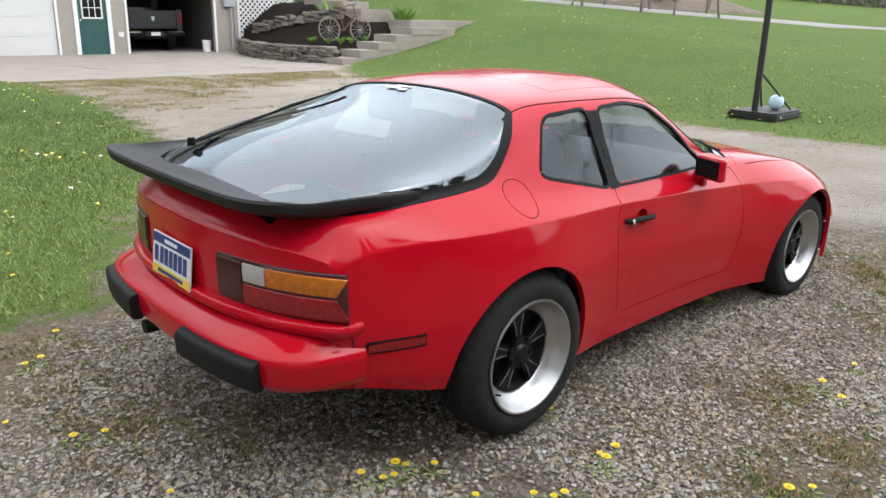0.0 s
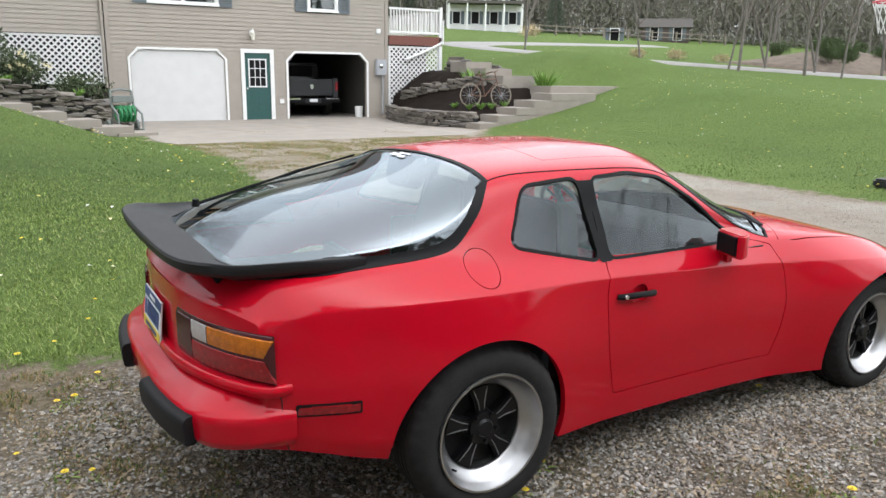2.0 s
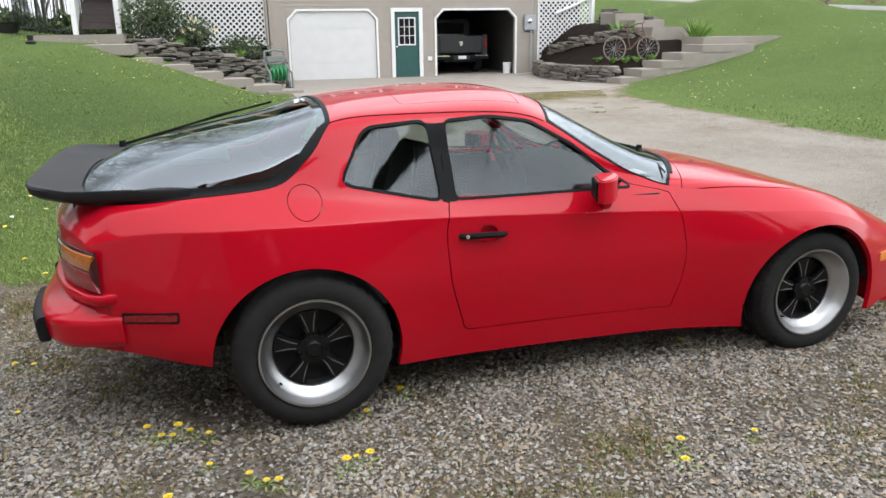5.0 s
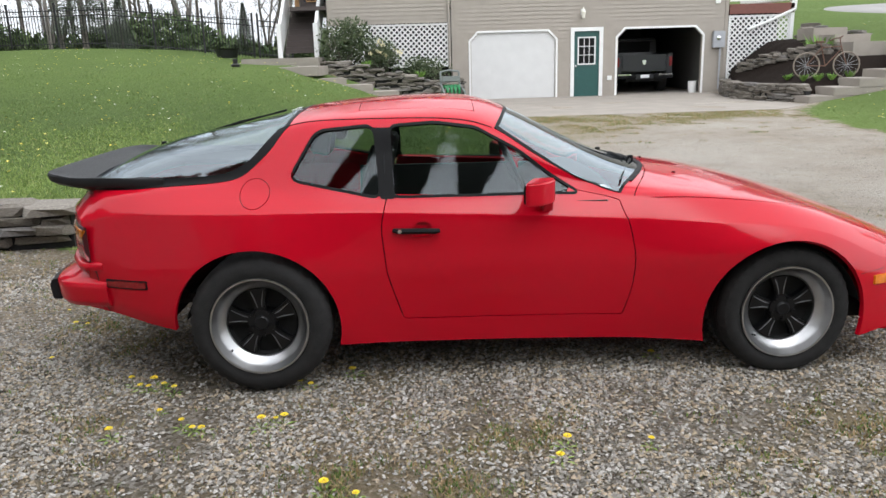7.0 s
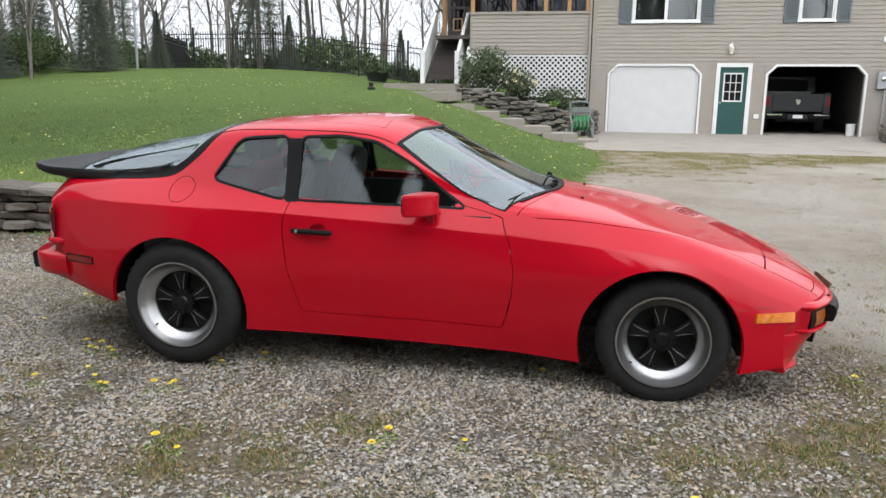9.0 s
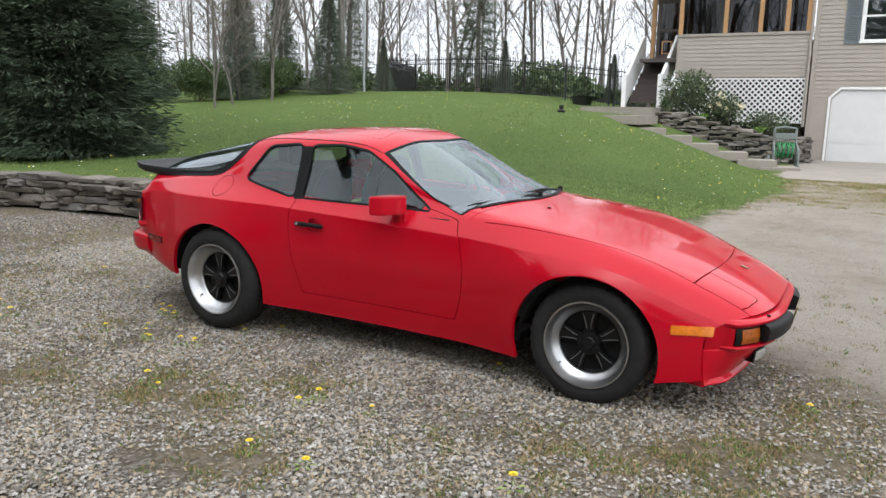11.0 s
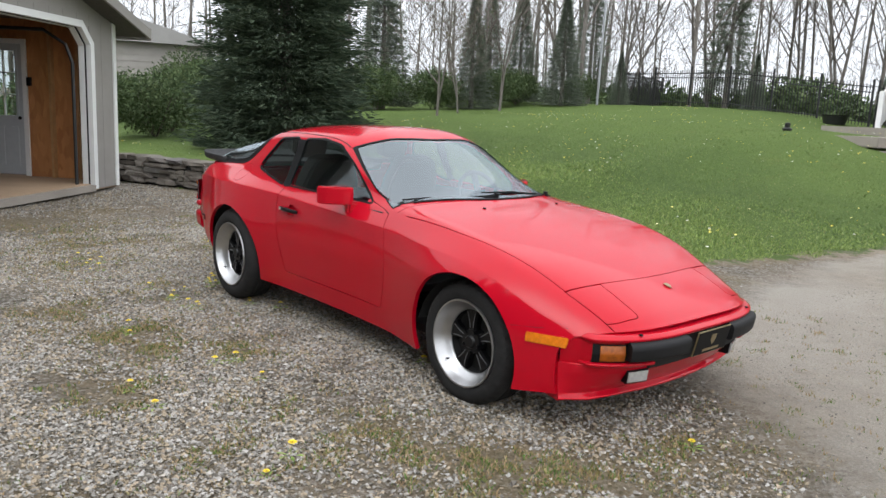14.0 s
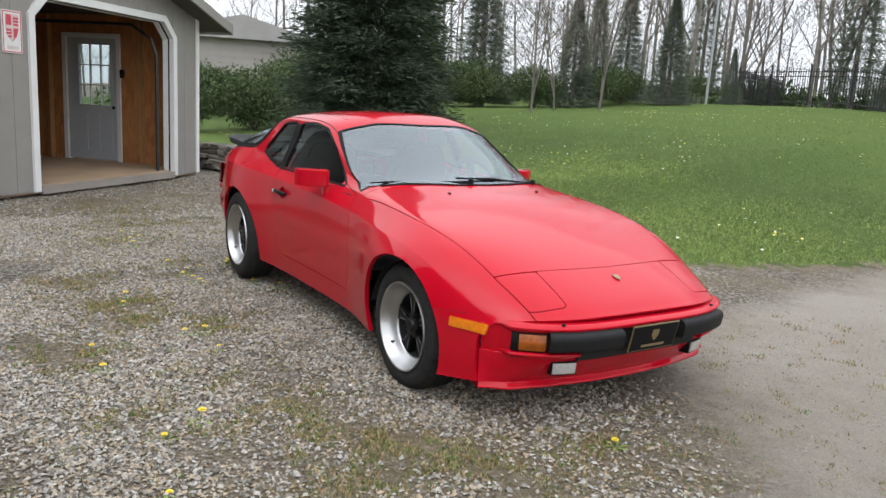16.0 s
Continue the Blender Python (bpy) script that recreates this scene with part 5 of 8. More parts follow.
# entry door
ed = part("entry_door", boxes(((5.86, FY + .01, -.01), (6.70, FY + .05, 2.10))), M_GREEN, HOUSE, "dark green door with a nine-light window")
part("door_casing", boxes(((5.74, FY - .045, -.02), (5.86, FY + .06, 2.22)), ((6.70, FY - .045, -.02), (6.82, FY + .06, 2.22)), ((5.86, FY - .045, 2.10), (6.70, FY + .06, 2.22))), M_WHITE, HOUSE)
part("light_frame", boxes(((5.98, FY - .012, 1.02), (6.02, FY + .01, 1.92)), ((6.54, FY - .012, 1.02), (6.58, FY + .01, 1.92)), ((6.02, FY - .012, 1.02), (6.54, FY + .01, 1.06)), ((6.02, FY - .012, 1.88), (6.54, FY + .01, 1.92)), ((6.185, FY - .01, 1.06), (6.205, FY + .01, 1.88)), ((6.355, FY - .01, 1.06), (6.375, FY + .01, 1.88)), ((6.02, FY - .009, 1.325), (6.54, FY + .01, 1.345)), ((6.02, FY - .009, 1.605), (6.54, FY + .01, 1.625))), M_WHITE, ed)
for i in range(3):
    for j in range(3):
        part("pane", boxes(((6.025 + i * .172, FY + .002, 1.065 + j * .277), (6.185 + i * .172, FY + .008, 1.32 + j * .277))), M_TRIM, ed)
for i in range(2):
    part("door_panel", boxes(((5.98 + i * .32, FY + .0, .2), (6.24 + i * .32, FY + .012, .86))), M_GREEN, ed, bevel=.006)
part("door_knob", lathe(bmesh.new(), [(.0001, .06), (.03, .05), (.03, .03), (.012, .02), (.012, 0)], 14, pose(5.92, FY + .01, .98, 90, 0, 0)), M_CHROME, ed, smooth=True)
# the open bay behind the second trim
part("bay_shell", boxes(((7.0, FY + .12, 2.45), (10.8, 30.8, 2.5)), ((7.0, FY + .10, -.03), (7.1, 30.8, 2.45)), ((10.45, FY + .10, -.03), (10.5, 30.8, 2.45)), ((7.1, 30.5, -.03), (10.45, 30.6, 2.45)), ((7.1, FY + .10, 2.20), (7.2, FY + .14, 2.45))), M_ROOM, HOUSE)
part("bay_floor", boxes(((7.1, FY - .02, -.12), (10.45, 30.5, -.012))), M_CONCRETE, HOUSE)
part("raised_door", boxes(((7.35, FY + .25, 2.25), (10.1, FY + 2.8, 2.30))), M_WHITEDOOR, HOUSE)
# upper windows and shutters
window(HOUSE, 3.08, 5.06, 3.52, 4.95, FY, 2)
window(HOUSE, 8.08, 9.04, 3.52, 4.95, FY, 1)
for a in (2.60, 5.14, 7.60, 9.12):
    sh = part("shutter", boxes(((a, FY - .05, 3.45), (a + .06, FY - .01, 5.0)), ((a + .34, FY - .05, 3.45), (a + .40, FY - .01, 5.0)), ((a + .06, FY - .05, 3.45), (a + .34, FY - .01, 3.55)), ((a + .06, FY - .05, 4.9), (a + .34, FY - .01, 5.0)), ((a + .06, FY - .05, 4.2), (a + .34, FY - .01, 4.28))), M_SHUTTER, HOUSE, "slate louvred shutter")
    bm = bmesh.new()
    for k in range(26):
        z = 3.56 + k * .052
        if not 4.17 < z < 4.27:
            box(bm, (a + .06, FY - .04, z), (a + .34, FY - .015, z + .035))
    part("louvres", bm, M_SHUTTER, sh)
# lantern, socket, meter box
lan = part("wall_lantern", boxes(((6.06, FY - .03, 2.62), (6.20, FY - .015, 2.80))), M_WHITE, HOUSE, "small white wall lantern")
part("lantern_body", lathe(bmesh.new(), [(.0001, .0), (.05, .0), (.075, .17), (.085, .20), (.03, .28), (.012, .36), (.0001, .37)], 8, Matrix.Translation((6.13, FY - .13, 2.50))), M_LANTERN, lan)
part("lantern_arm", tube(bmesh.new(), [(6.13, FY - .02, 2.72), (6.13, FY - .08, 2.84), (6.13, FY - .13, 2.82)], .012, 6), M_WHITE, lan)
part("outlet_cover", boxes(((6.98, FY - .06, .50), (7.13, FY - .01, .64))), M_WHITE, HOUSE, bevel=.01)
part("vent_cover", boxes(((10.52, FY - .05, 2.86), (10.68, FY - .01, 3.02))), M_WHITE, HOUSE, bevel=.01)
mb = part("meter_box", boxes(((10.46, FY - .16, 1.45), (10.86, FY - .02, 1.98))), M_STEELGREY, HOUSE, "grey electric meter box", bevel=.02)
part("meter_dial", lathe(bmesh.new(), [(.0001, .05), (.07, .045), (.08, 0)], 20, pose(10.62, FY - .16, 1.76, 90, 0, 0)), M_CHROME, mb, smooth=True)
part("conduit", tube(bmesh.new(), [(10.72, FY - .09, 1.46), (10.72, FY - .09, .1)], .03, 8), M_STEELGREY, mb, smooth=True)
bucket = part("paint_bucket", lathe(bmesh.new(), [(.0001, .0), (.13, .0), (.15, .36), (.155, .38), (.14, .36), (.0001, .30)], 20, Matrix.Translation((10.0, FY + .35, -.012))), M_WHITE, None)
tagged(bucket, "white plastic bucket standing just inside the garage", "bucket")

# screened porch and its stairs
PORCH = empty("screened_porch", label="screened porch with cedar posts over white lattice", category="porch")
v, f = siding(-2.22, 1.70, 2.50, 3.78, FY, ())
mesh_object("siding_wall", v, f, M_SIDING, False, PORCH)
part("porch_floor", boxes(((-3.45, FY + .02, 3.0), (1.84, 27.0, 3.12))), M_STAIR, PORCH)
part("sill_board", boxes(((-2.25, FY - .05, 3.78), (1.72, FY + .10, 3.86))), M_SIDING, PORCH)
for x in (-2.16, -.78, .26, 1.02, 1.62):
    part("post", boxes(((x - .065, FY - .03, 3.86), (x + .065, FY + .10, 5.75))), M_CEDAR, PORCH, bevel=.006)
for x in (-3.42, -2.18):
    part("post", boxes(((x - .07, 23.55, 3.10), (x + .07, 23.69, 5.75))), M_CEDAR, PORCH, bevel=.006)
for x in (-3.42, -1.3, .8, 1.75):
    part("post", boxes(((x - .065, 26.85, 3.10), (x + .065, 26.98, 5.75))), M_CEDAR, PORCH)
part("screen", boxes(((-2.10, FY + .03, 3.86), (1.56, FY + .036, 5.70))), M_SCREEN, PORCH)
part("porch_roof", boxes(((-3.7, FY - .35, 5.75), (1.80, 27.2, 5.95))), M_WHITE, PORCH)
part("back_rail", boxes(((-3.42, 26.88, 3.12), (1.75, 26.95, 4.0))), M_SIDING, PORCH)
sd = part("screen_door", boxes(((-3.30, 23.58, 3.12), (-3.18, 23.64, 5.2)), ((-2.42, 23.58, 3.12), (-2.30, 23.64, 5.2)), ((-3.18, 23.58, 3.12), (-2.42, 23.64, 3.35)), ((-3.18, 23.58, 5.05), (-2.42, 23.64, 5.2)), ((-3.18, 23.58, 4.1), (-2.42, 23.64, 4.2))), M_STAIR, PORCH, "dark screen door with a pet flap")
part("door_screen", boxes(((-3.18, 23.60, 3.35), (-2.42, 23.606, 5.05))), M_SCREEN, sd)
part("pet_flap", boxes(((-3.10, 23.55, 3.36), (-3.06, 23.58, 3.80)), ((-2.80, 23.55, 3.36), (-2.76, 23.58, 3.80)), ((-3.06, 23.55, 3.36), (-2.80, 23.58, 3.40)), ((-3.06, 23.55, 3.76), (-2.80, 23.58, 3.80))), M_CEDAR, sd)
part("side_wall", boxes(((-2.25, FY + .02, 2.5), (-2.13, 23.6, 3.78))), M_SIDING, PORCH)
lattice("lattice", -2.20, 1.68, 1.10, 2.48, FY + .02, PORCH)
# black sheet paints the shaded void behind the lattice
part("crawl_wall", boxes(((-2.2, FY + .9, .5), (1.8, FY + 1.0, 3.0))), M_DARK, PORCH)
STAIRS = empty("porch_stairs", label="dark wooden stairs with white side rails", category="stairs")
for k in range(8):
    y0, z0 = 21.45 + k * .28, 1.50 + .195 * (k + 1)
    part("tread", boxes(((-3.62, y0, z0 - .04), (-2.62, y0 + .31, z0))), M_STAIR, STAIRS, bevel=.008)
    part("riser", boxes(((-3.60, y0 + .26, z0 - .04), (-2.64, y0 + .28, z0 + .15))), M_STAIR, STAIRS)
for x in (-3.72, -2.56):
    rail = prism(bmesh.new(), [(21.40, 1.48), (21.40, 2.42), (21.62, 2.62), (23.45, 3.98), (23.6, 3.98), (23.6, 3.05)], x - .05, x + .05, Matrix(((0, 0, 1, 0), (1, 0, 0, 0), (0, 1, 0, 0), (0, 0, 0, 1))))
    part("side_rail", rail, M_WHITE, STAIRS, "white boarded stair rail", bevel=.01)
    part("newel_post", boxes(((x - .07, 21.33, 1.45), (x + .07, 21.47, 2.58))), M_WHITE, STAIRS, bevel=.01)

# side deck
DECK = empty("side_deck", label="raised deck with white railing over lattice", category="deck")
part("deck_floor", boxes(((10.99, FY - .05, 2.72), (13.10, 26.5, 2.82))), M_BRICKRED, DECK)
part("rim_board", boxes(((10.99, FY - .08, 2.50), (13.10, FY - .05, 2.80)), ((13.10, FY - .08, 2.50), (13.13, 26.5, 2.80))), M_BRICKRED, DECK)
for z in (2.90, 3.70):
    part("rail", boxes(((11.0, FY - .06, z), (13.08, FY, z + .07)), ((13.03, FY, z), (13.09, 26.4, z + .07))), M_WHITE, DECK)
for k in range(18):
    part("baluster", boxes(((11.06 + k * .115, FY - .05, 2.97), (11.10 + k * .115, FY - .01, 3.70))), M_WHITE, DECK)
for k in range(30):
    part("baluster", boxes(((13.04, FY + .1 + k * .14, 2.97), (13.08, FY + .14 + k * .14, 3.70))), M_WHITE, DECK)
part("deck_post", boxes(((13.02, FY - .08, .4), (13.14, FY + .04, 3.85))), M_WHITE, DECK)
part("downpipe", tube(bmesh.new(), [(13.15, FY - .10, 3.4), (13.15, FY - .10, 2.62), (12.3, FY - .10, 2.25), (11.6, FY - .10, 2.0)], .05, 8), M_WHITE, DECK, smooth=True)
lattice("lattice", 11.02, 13.02, .30, 2.46, FY - .02, DECK)
# the deck's lattice gets the same painted dark void
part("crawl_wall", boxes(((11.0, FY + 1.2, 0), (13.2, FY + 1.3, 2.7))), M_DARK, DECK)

# concrete apron
bm = bmesh.new()
prism(bm, [(1.75, 15.2), (2.0, 14.15), (9.2, 14.15), (10.6, 15.3), (10.4, 18.5), (10.7, 22.04), (1.86, 22.04), (1.9, 18.0)], -.12, -.006)
apron = part("concrete_apron", bm, M_CONCRETE, None, bevel=.01)
tagged(apron, "pale concrete apron before the garage", "apron", kind="structure")

# ---- pickup in the open bay ----
M_TRUCK = plain("charcoal_truck_paint", (.013, .014, .018), .35, coat=.3, vary=.2)
TRUCK = empty("pickup_truck", Matrix.Translation((8.52, 23.1, 0)), "charcoal pickup truck parked inside the garage", "pickup")


def tpart(name, bm, mat, parent=None, **k):
    return part(name, bm, mat, parent or TRUCK, **k)


tail = tpart("tailgate", boxes(((-.78, 0, .72), (.78, .08, 1.28))), M_TRUCK, bevel=.02, smooth=True)
tpart("tailgate_badge", prism(bmesh.new(), [(-.07, 1.10), (.07, 1.10), (.055, .98), (0, .93), (-.055, .98)], -.012, .0, Matrix(((1, 0, 0, 0), (0, 0, 1, 0), (0, 1, 0, 0), (0, 0, 0, 1)))), M_CHROME, tail)
tpart("tailgate_crease", boxes(((-.74, -.008, 1.12), (.74, .0, 1.14))), M_TRUCK, tail)
for s in (-1, 1):
    tpart("bed_side", prism(bmesh.new(), [(0, .62), (0, 1.30), (.06, 1.33), (1.7, 1.33), (1.7, .55), (1.35, .55), (1.2, .85), (.8, .85), (.62, .55), (.1, .55)], s * .79, s * .99, Matrix(((0, 0, 1, 0), (1, 0, 0, 0), (0, 1, 0, 0), (0, 0, 0, 1)))), M_TRUCK, bevel=.02, smooth=True)
    tpart("tail_lamp", boxes(((s * .88, -.02, .88), (s * .98, .02, 1.20))), M_REDLENS, bevel=.015)
    tpart("step_bumper", boxes(((s * .30, -.15, .48), (s * .99, -.02, .64))), M_TRIM, bevel=.02)
    tpart("bumper_chrome", boxes(((s * .48, -.165, .585), (s * .95, -.15, .635))), M_CHROME, bevel=.006)
    wh = tpart("rear_wheel", lathe(bmesh.new(), [(.05, .0), (.22, .0), (.25, .02), (.36, .03), (.39, 0), (.39, -.22), (.30, -.25)], 32, pose(s * .98, 1.0, .39, 0, 90 * s, 0)), M_TYRE, smooth=True)
tpart("bumper_middle", boxes(((-.30, -.14, .46), (.30, -.02, .62))), M_TRUCK, bevel=.02)
tpart("truck_plate", boxes(((-.15, -.155, .50), (.15, -.14, .61))), M_PLATEWHITE)
tpart("bed_floor", boxes(((-.80, .08, .70), (.80, 1.7, .75))), M_TRUCK)
tpart("cab", prism(bmesh.new(), [(1.72, .55), (1.72, 1.25), (1.82, 1.82), (2.0, 1.90), (3.5, 1.88), (4.2, 1.25), (5.6, 1.15), (5.6, .5)], -.95, .95, Matrix(((0, 0, 1, 0), (1, 0, 0, 0), (0, 1, 0, 0), (0, 0, 0, 1)))), M_TRUCK, bevel=.06, smooth=True)
tpart("rear_window", boxes(((-.68, 1.70, 1.36), (.68, 1.80, 1.74))), M_TRIM, bevel=.02)
for s in (-1, 1):
    tpart("front_wheel", lathe(bmesh.new(), [(.05, .0), (.22, .0), (.36, .03), (.39, 0), (.39, -.22), (.30, -.25)], 32, pose(s * .98, 4.6, .39, 0, 90 * s, 0)), M_TYRE, smooth=True)
tpart("chassis", boxes(((-.6, .1, .38), (.6, 5.2, .52))), M_DARK)

# ---- shed with an open bay, seen at the end ----
SC, SD, SN = Vector((-7.08, .80, 0)), Vector((.683, -.730, 0)).normalized(), Vector((.730, .683, 0)).normalized()
# local axes: x along the front from its far corner, y into the shed, z up
SHM = Matrix(((SD.x, -SN.x, 0, SC.x), (SD.y, -SN.y, 0, SC.y), (0, 0, 1, .02), (0, 0, 0, 1)))
SHED = empty("shed", SHM, "grey board-sided shed with an open white-trimmed bay", "shed")
M_SHED = plain("grey_shed_boards", (.255, .238, .222), .7, vary=.1, scale=4, bump=.15)
M_OSB = Mat("strand_board", .8)
chips = M_OSB.n("ShaderNodeTexVoronoi", Scale=16.0)
mp = M_OSB.t.nodes.new("ShaderNodeMapping")
mp.inputs["Scale"].default_value = (1, 1, .35)
M_OSB.link(M_OSB.co, mp.inputs["Vector"])
M_OSB.link(mp.outputs["Vector"], chips.inputs["Vector"])
M_OSB.color(M_OSB.mix(M_OSB.noise(5), M_OSB.ramp(chips.outputs["Color"], (.1, (.26, .10, .035)), (.9, (.52, .25, .09))), (.36, .15, .055)))
M_OSB = M_OSB.m
M_PLY = plain("plywood_floor", (.36, .25, .16), .75, vary=.2, scale=2)
M_GREYDOOR = plain("pale_grey_door", (.42, .44, .46), .5, vary=.06)


def spart(name, bm, mat, parent=None, **k):
    return part(name, bm, mat, parent or SHED, **k)


def shed_boards(x0, x1, z0, z1):
    """A wall panel with upright boards on it, narrow grooves between."""
    wall = spart("front_wall", boxes(((x0, .0, z0), (x1, .06, z1))), M_SHED)
    x = x0
    while x < x1 - .01:
        b = min(x + .305, x1)
        part("board", boxes(((x, -.012, z0), (b - .006, .0, z1))), M_SHED, wall)
        x = b


shed_boards(.06, .66, .03, 2.45)
shed_boards(3.40, 4.01, .03, 2.45)
shed_boards(.66, 3.40, 2.30, 2.45)
shed_boards(7.0, 8.0, .03, 2.45)
shed_boards(4.01, 7.0, 2.37, 2.45)
spart("gable", prism(bmesh.new(), [(0, 2.45), (8.0, 2.45), (4.0, 3.55)], .0, .06, Matrix(((1, 0, 0, 0), (0, 0, 1, 0), (0, 1, 0, 0), (0, 0, 0, 1)))), M_SHED)
spart("corner_board", boxes(((-.02, -.03, .03), (.06, .06, 2.42)), ((-.02, .06, .03), (.0, .14, 2.42))), M_WHITE)


def shed_trim(x0, x1, z1, cut=.22, w=.09, y0=-.045, y1=.03):
    out = [(x0 - w, .03), (x0 - w, z1 - cut + .03), (x0 + cut - .04, z1 + w), (x1 - cut + .04, z1 + w), (x1 + w, z1 - cut + .03), (x1 + w, .03)]
    inn = [(x0, .03), (x0, z1 - cut), (x0 + cut, z1), (x1 - cut, z1), (x1, z1 - cut), (x1, .03)]
    bm = bmesh.new()
    o1, i1, o2, i2 = [[bm.verts.new((px, yy, pz)) for px, pz in line] for yy in (y0, y1) for line in (out, inn)]
    for k in range(5):
        for q in ((o1[k], o1[k + 1], i1[k + 1], i1[k]), (o1[k], o2[k], o2[k + 1], o1[k + 1]), (i1[k], i1[k + 1], i2[k + 1], i2[k])):
            bm.faces.new(q)
    return bm


spart("bay_trim", shed_trim(.685, 3.375, 2.265), M_WHITE)
# black strip paints the shaded groove between trim and jamb
spart("bay_seal", shed_trim(.694, 3.366, 2.256, w=.03, y0=.028, y1=.05), M_TRIM)
spart("bay_jamb", shed_trim(.702, 3.358, 2.248, w=.05, y0=.048, y1=.13), M_WHITE)
for s0, s1 in ((.66, 1), (3.40, -1)):
    spart("bay_fillet", prism(bmesh.new(), [(s0, 2.40), (s0 + s1 * .33, 2.40), (s0, 2.04)], .0, .06, Matrix(((1, 0, 0, 0), (0, 0, 1, 0), (0, 1, 0, 0), (0, 0, 0, 1)))), M_SHED)
spart("bay_trim", shed_trim(4.13, 6.88, 2.265), M_WHITE)
spart("closed_door", boxes(((4.11, .05, .03), (6.90, .09, 2.4))), M_WHITEDOOR)
spart("door_track", tube(bmesh.new(), [(.84, .14, .1), (.84, .14, 1.78), (.86, .22, 2.03), (.92, .5, 2.21), (.92, 2.4, 2.23)], .025, 6), M_IRON)
spart("floor", boxes(((.0, .02, .0), (8.0, 4.8, .10))), M_PLY)
spart("threshold", boxes(((.69, -.06, .0), (3.37, .02, .09))), M_CONCRETE)
spart("far_wall", boxes(((.02, .06, .10), (.10, 1.31, 2.45)), ((.02, 2.385, .10), (.10, 4.8, 2.45)), ((.02, 1.31, 2.12), (.10, 2.385, 2.45))), M_OSB)
for y in (.45, .88, 2.6, 3.1, 3.6, 4.1):
    spart("stud", boxes(((.10, y, .10), (.19, y + .04, 2.40))), M_CEDAR)
spart("back_wall", boxes(((.10, 4.72, .10), (8.0, 4.8, 2.45)), ((7.9, .06, .10), (8.0, 4.7, 2.45)), ((3.9, .1, .10), (4.0, 4.7, 2.45))), M_OSB)
spart("ceiling", boxes(((.02, .08, 2.45), (7.98, 4.78, 2.50))), M_STAIR)
DY = [1.375, 1.505, 2.10, 2.32]         # the door's edges and those of its glass
spd = spart("side_door", boxes(((.04, DY[0], .12), (.09, DY[3], 1.0))), M_GREYDOOR, label="pale grey panelled door with a glazed top")
spart("top_rail", boxes(((.04, DY[0], 1.955), (.09, DY[3], 2.06))), M_GREYDOOR, spd)
for a, b in ((DY[0], DY[1]), (DY[2], DY[3])):
    spart("stile", boxes(((.04, a, 1.0), (.09, b, 1.955))), M_GREYDOOR, spd)
spart("door_frame", boxes(((.02, 1.305, .10), (.13, DY[0], 2.13)), ((.02, DY[3], .10), (.13, 2.39, 2.13)), ((.02, DY[0], 2.06), (.13, DY[3], 2.13))), M_WHITE, spd)
spart("muntin", boxes(*[((.05, DY[1] + k * .198 - .01, 1.0), (.085, DY[1] + k * .198 + .01, 1.955)) for k in (1, 2)], *[((.05, DY[1], 1.0 + k * .318 - .01), (.085, DY[2], 1.0 + k * .318 + .01)) for k in (1, 2)]), M_WHITE, spd)
spart("glass_bead", boxes(((.088, DY[1] - .04, .96), (.10, DY[1], 1.995)), ((.088, DY[2], .96), (.10, DY[2] + .04, 1.995)), ((.088, DY[1], .96), (.10, DY[2], 1.0)), ((.088, DY[1], 1.955), (.10, DY[2], 1.995))), M_GREYDOOR, spd, bevel=.004)
for i in range(3):
    for j in range(3):
        spart("pane", boxes(((.064, DY[1] + .005 + i * .198, 1.005 + j * .318), (.070, DY[1] + .193 + i * .198, 1.313 + j * .318))), M_PANE, spd).visible_shadow = False
    spart("door_panel", boxes(((.088, 1.485 + i * .235, .26), (.098, 1.66 + i * .235, .84))), M_GREYDOOR, spd, bevel=.004)
spart("door_knob", lathe(bmesh.new(), [(.0001, .05), (.028, .04), (.012, .015), (.012, 0)], 12, pose(.09, 1.437, .97, 0, 90, 0)), M_TRIM, spd, smooth=True)
spart("switch_box", boxes(((.10, 1.235, 1.45), (.15, 1.30, 1.58))), M_TRIM, bevel=.006)
rm = Matrix(((1, 0, 0, 0), (0, 0, 1, 0), (0, 1, 0, 0), (0, 0, 0, 1)))
eave = [(-.42, 2.26), (4.0, 3.62), (8.42, 2.26), (8.42, 2.36), (4.0, 3.74), (-.42, 2.36)]
spart("roof", prism(bmesh.new(), eave, -.34, 5.1, rm), M_ROOF)
spart("fascia", prism(bmesh.new(), [(-.42, 2.24), (4.0, 3.60), (8.42, 2.24), (8.42, 2.38), (4.0, 3.76), (-.42, 2.38)], -.38, -.345, rm), M_SHED)
spart("eave_board", boxes(((-.44, -.38, 2.22), (-.42, 5.1, 2.40))), M_SHED)
spart("side_wall", boxes(((-.01, .15, .03), (.01, 1.375, 2.42)), ((-.01, 2.32, .03), (.01, 4.8, 2.42)), ((-.01, 1.375, 2.06), (.01, 2.32, 2.42)), ((-.01, 1.375, .03), (.01, 2.32, .12))), M_SHED)
SIGN = empty("wall_sign", SHM @ Matrix.Translation((-.145, 0, .045)), "small white sign with a red shield on the shed", "sign")
M_SIGNRED = plain("faded_sign_red", (.55, .06, .09), .5)
part("sign_board", prism(bmesh.new(), rounded([(3.70, 1.56), (3.98, 1.56), (3.98, 2.02), (3.70, 2.02)], .02), -.026, -.016, rm), M_WHITE, SIGN)
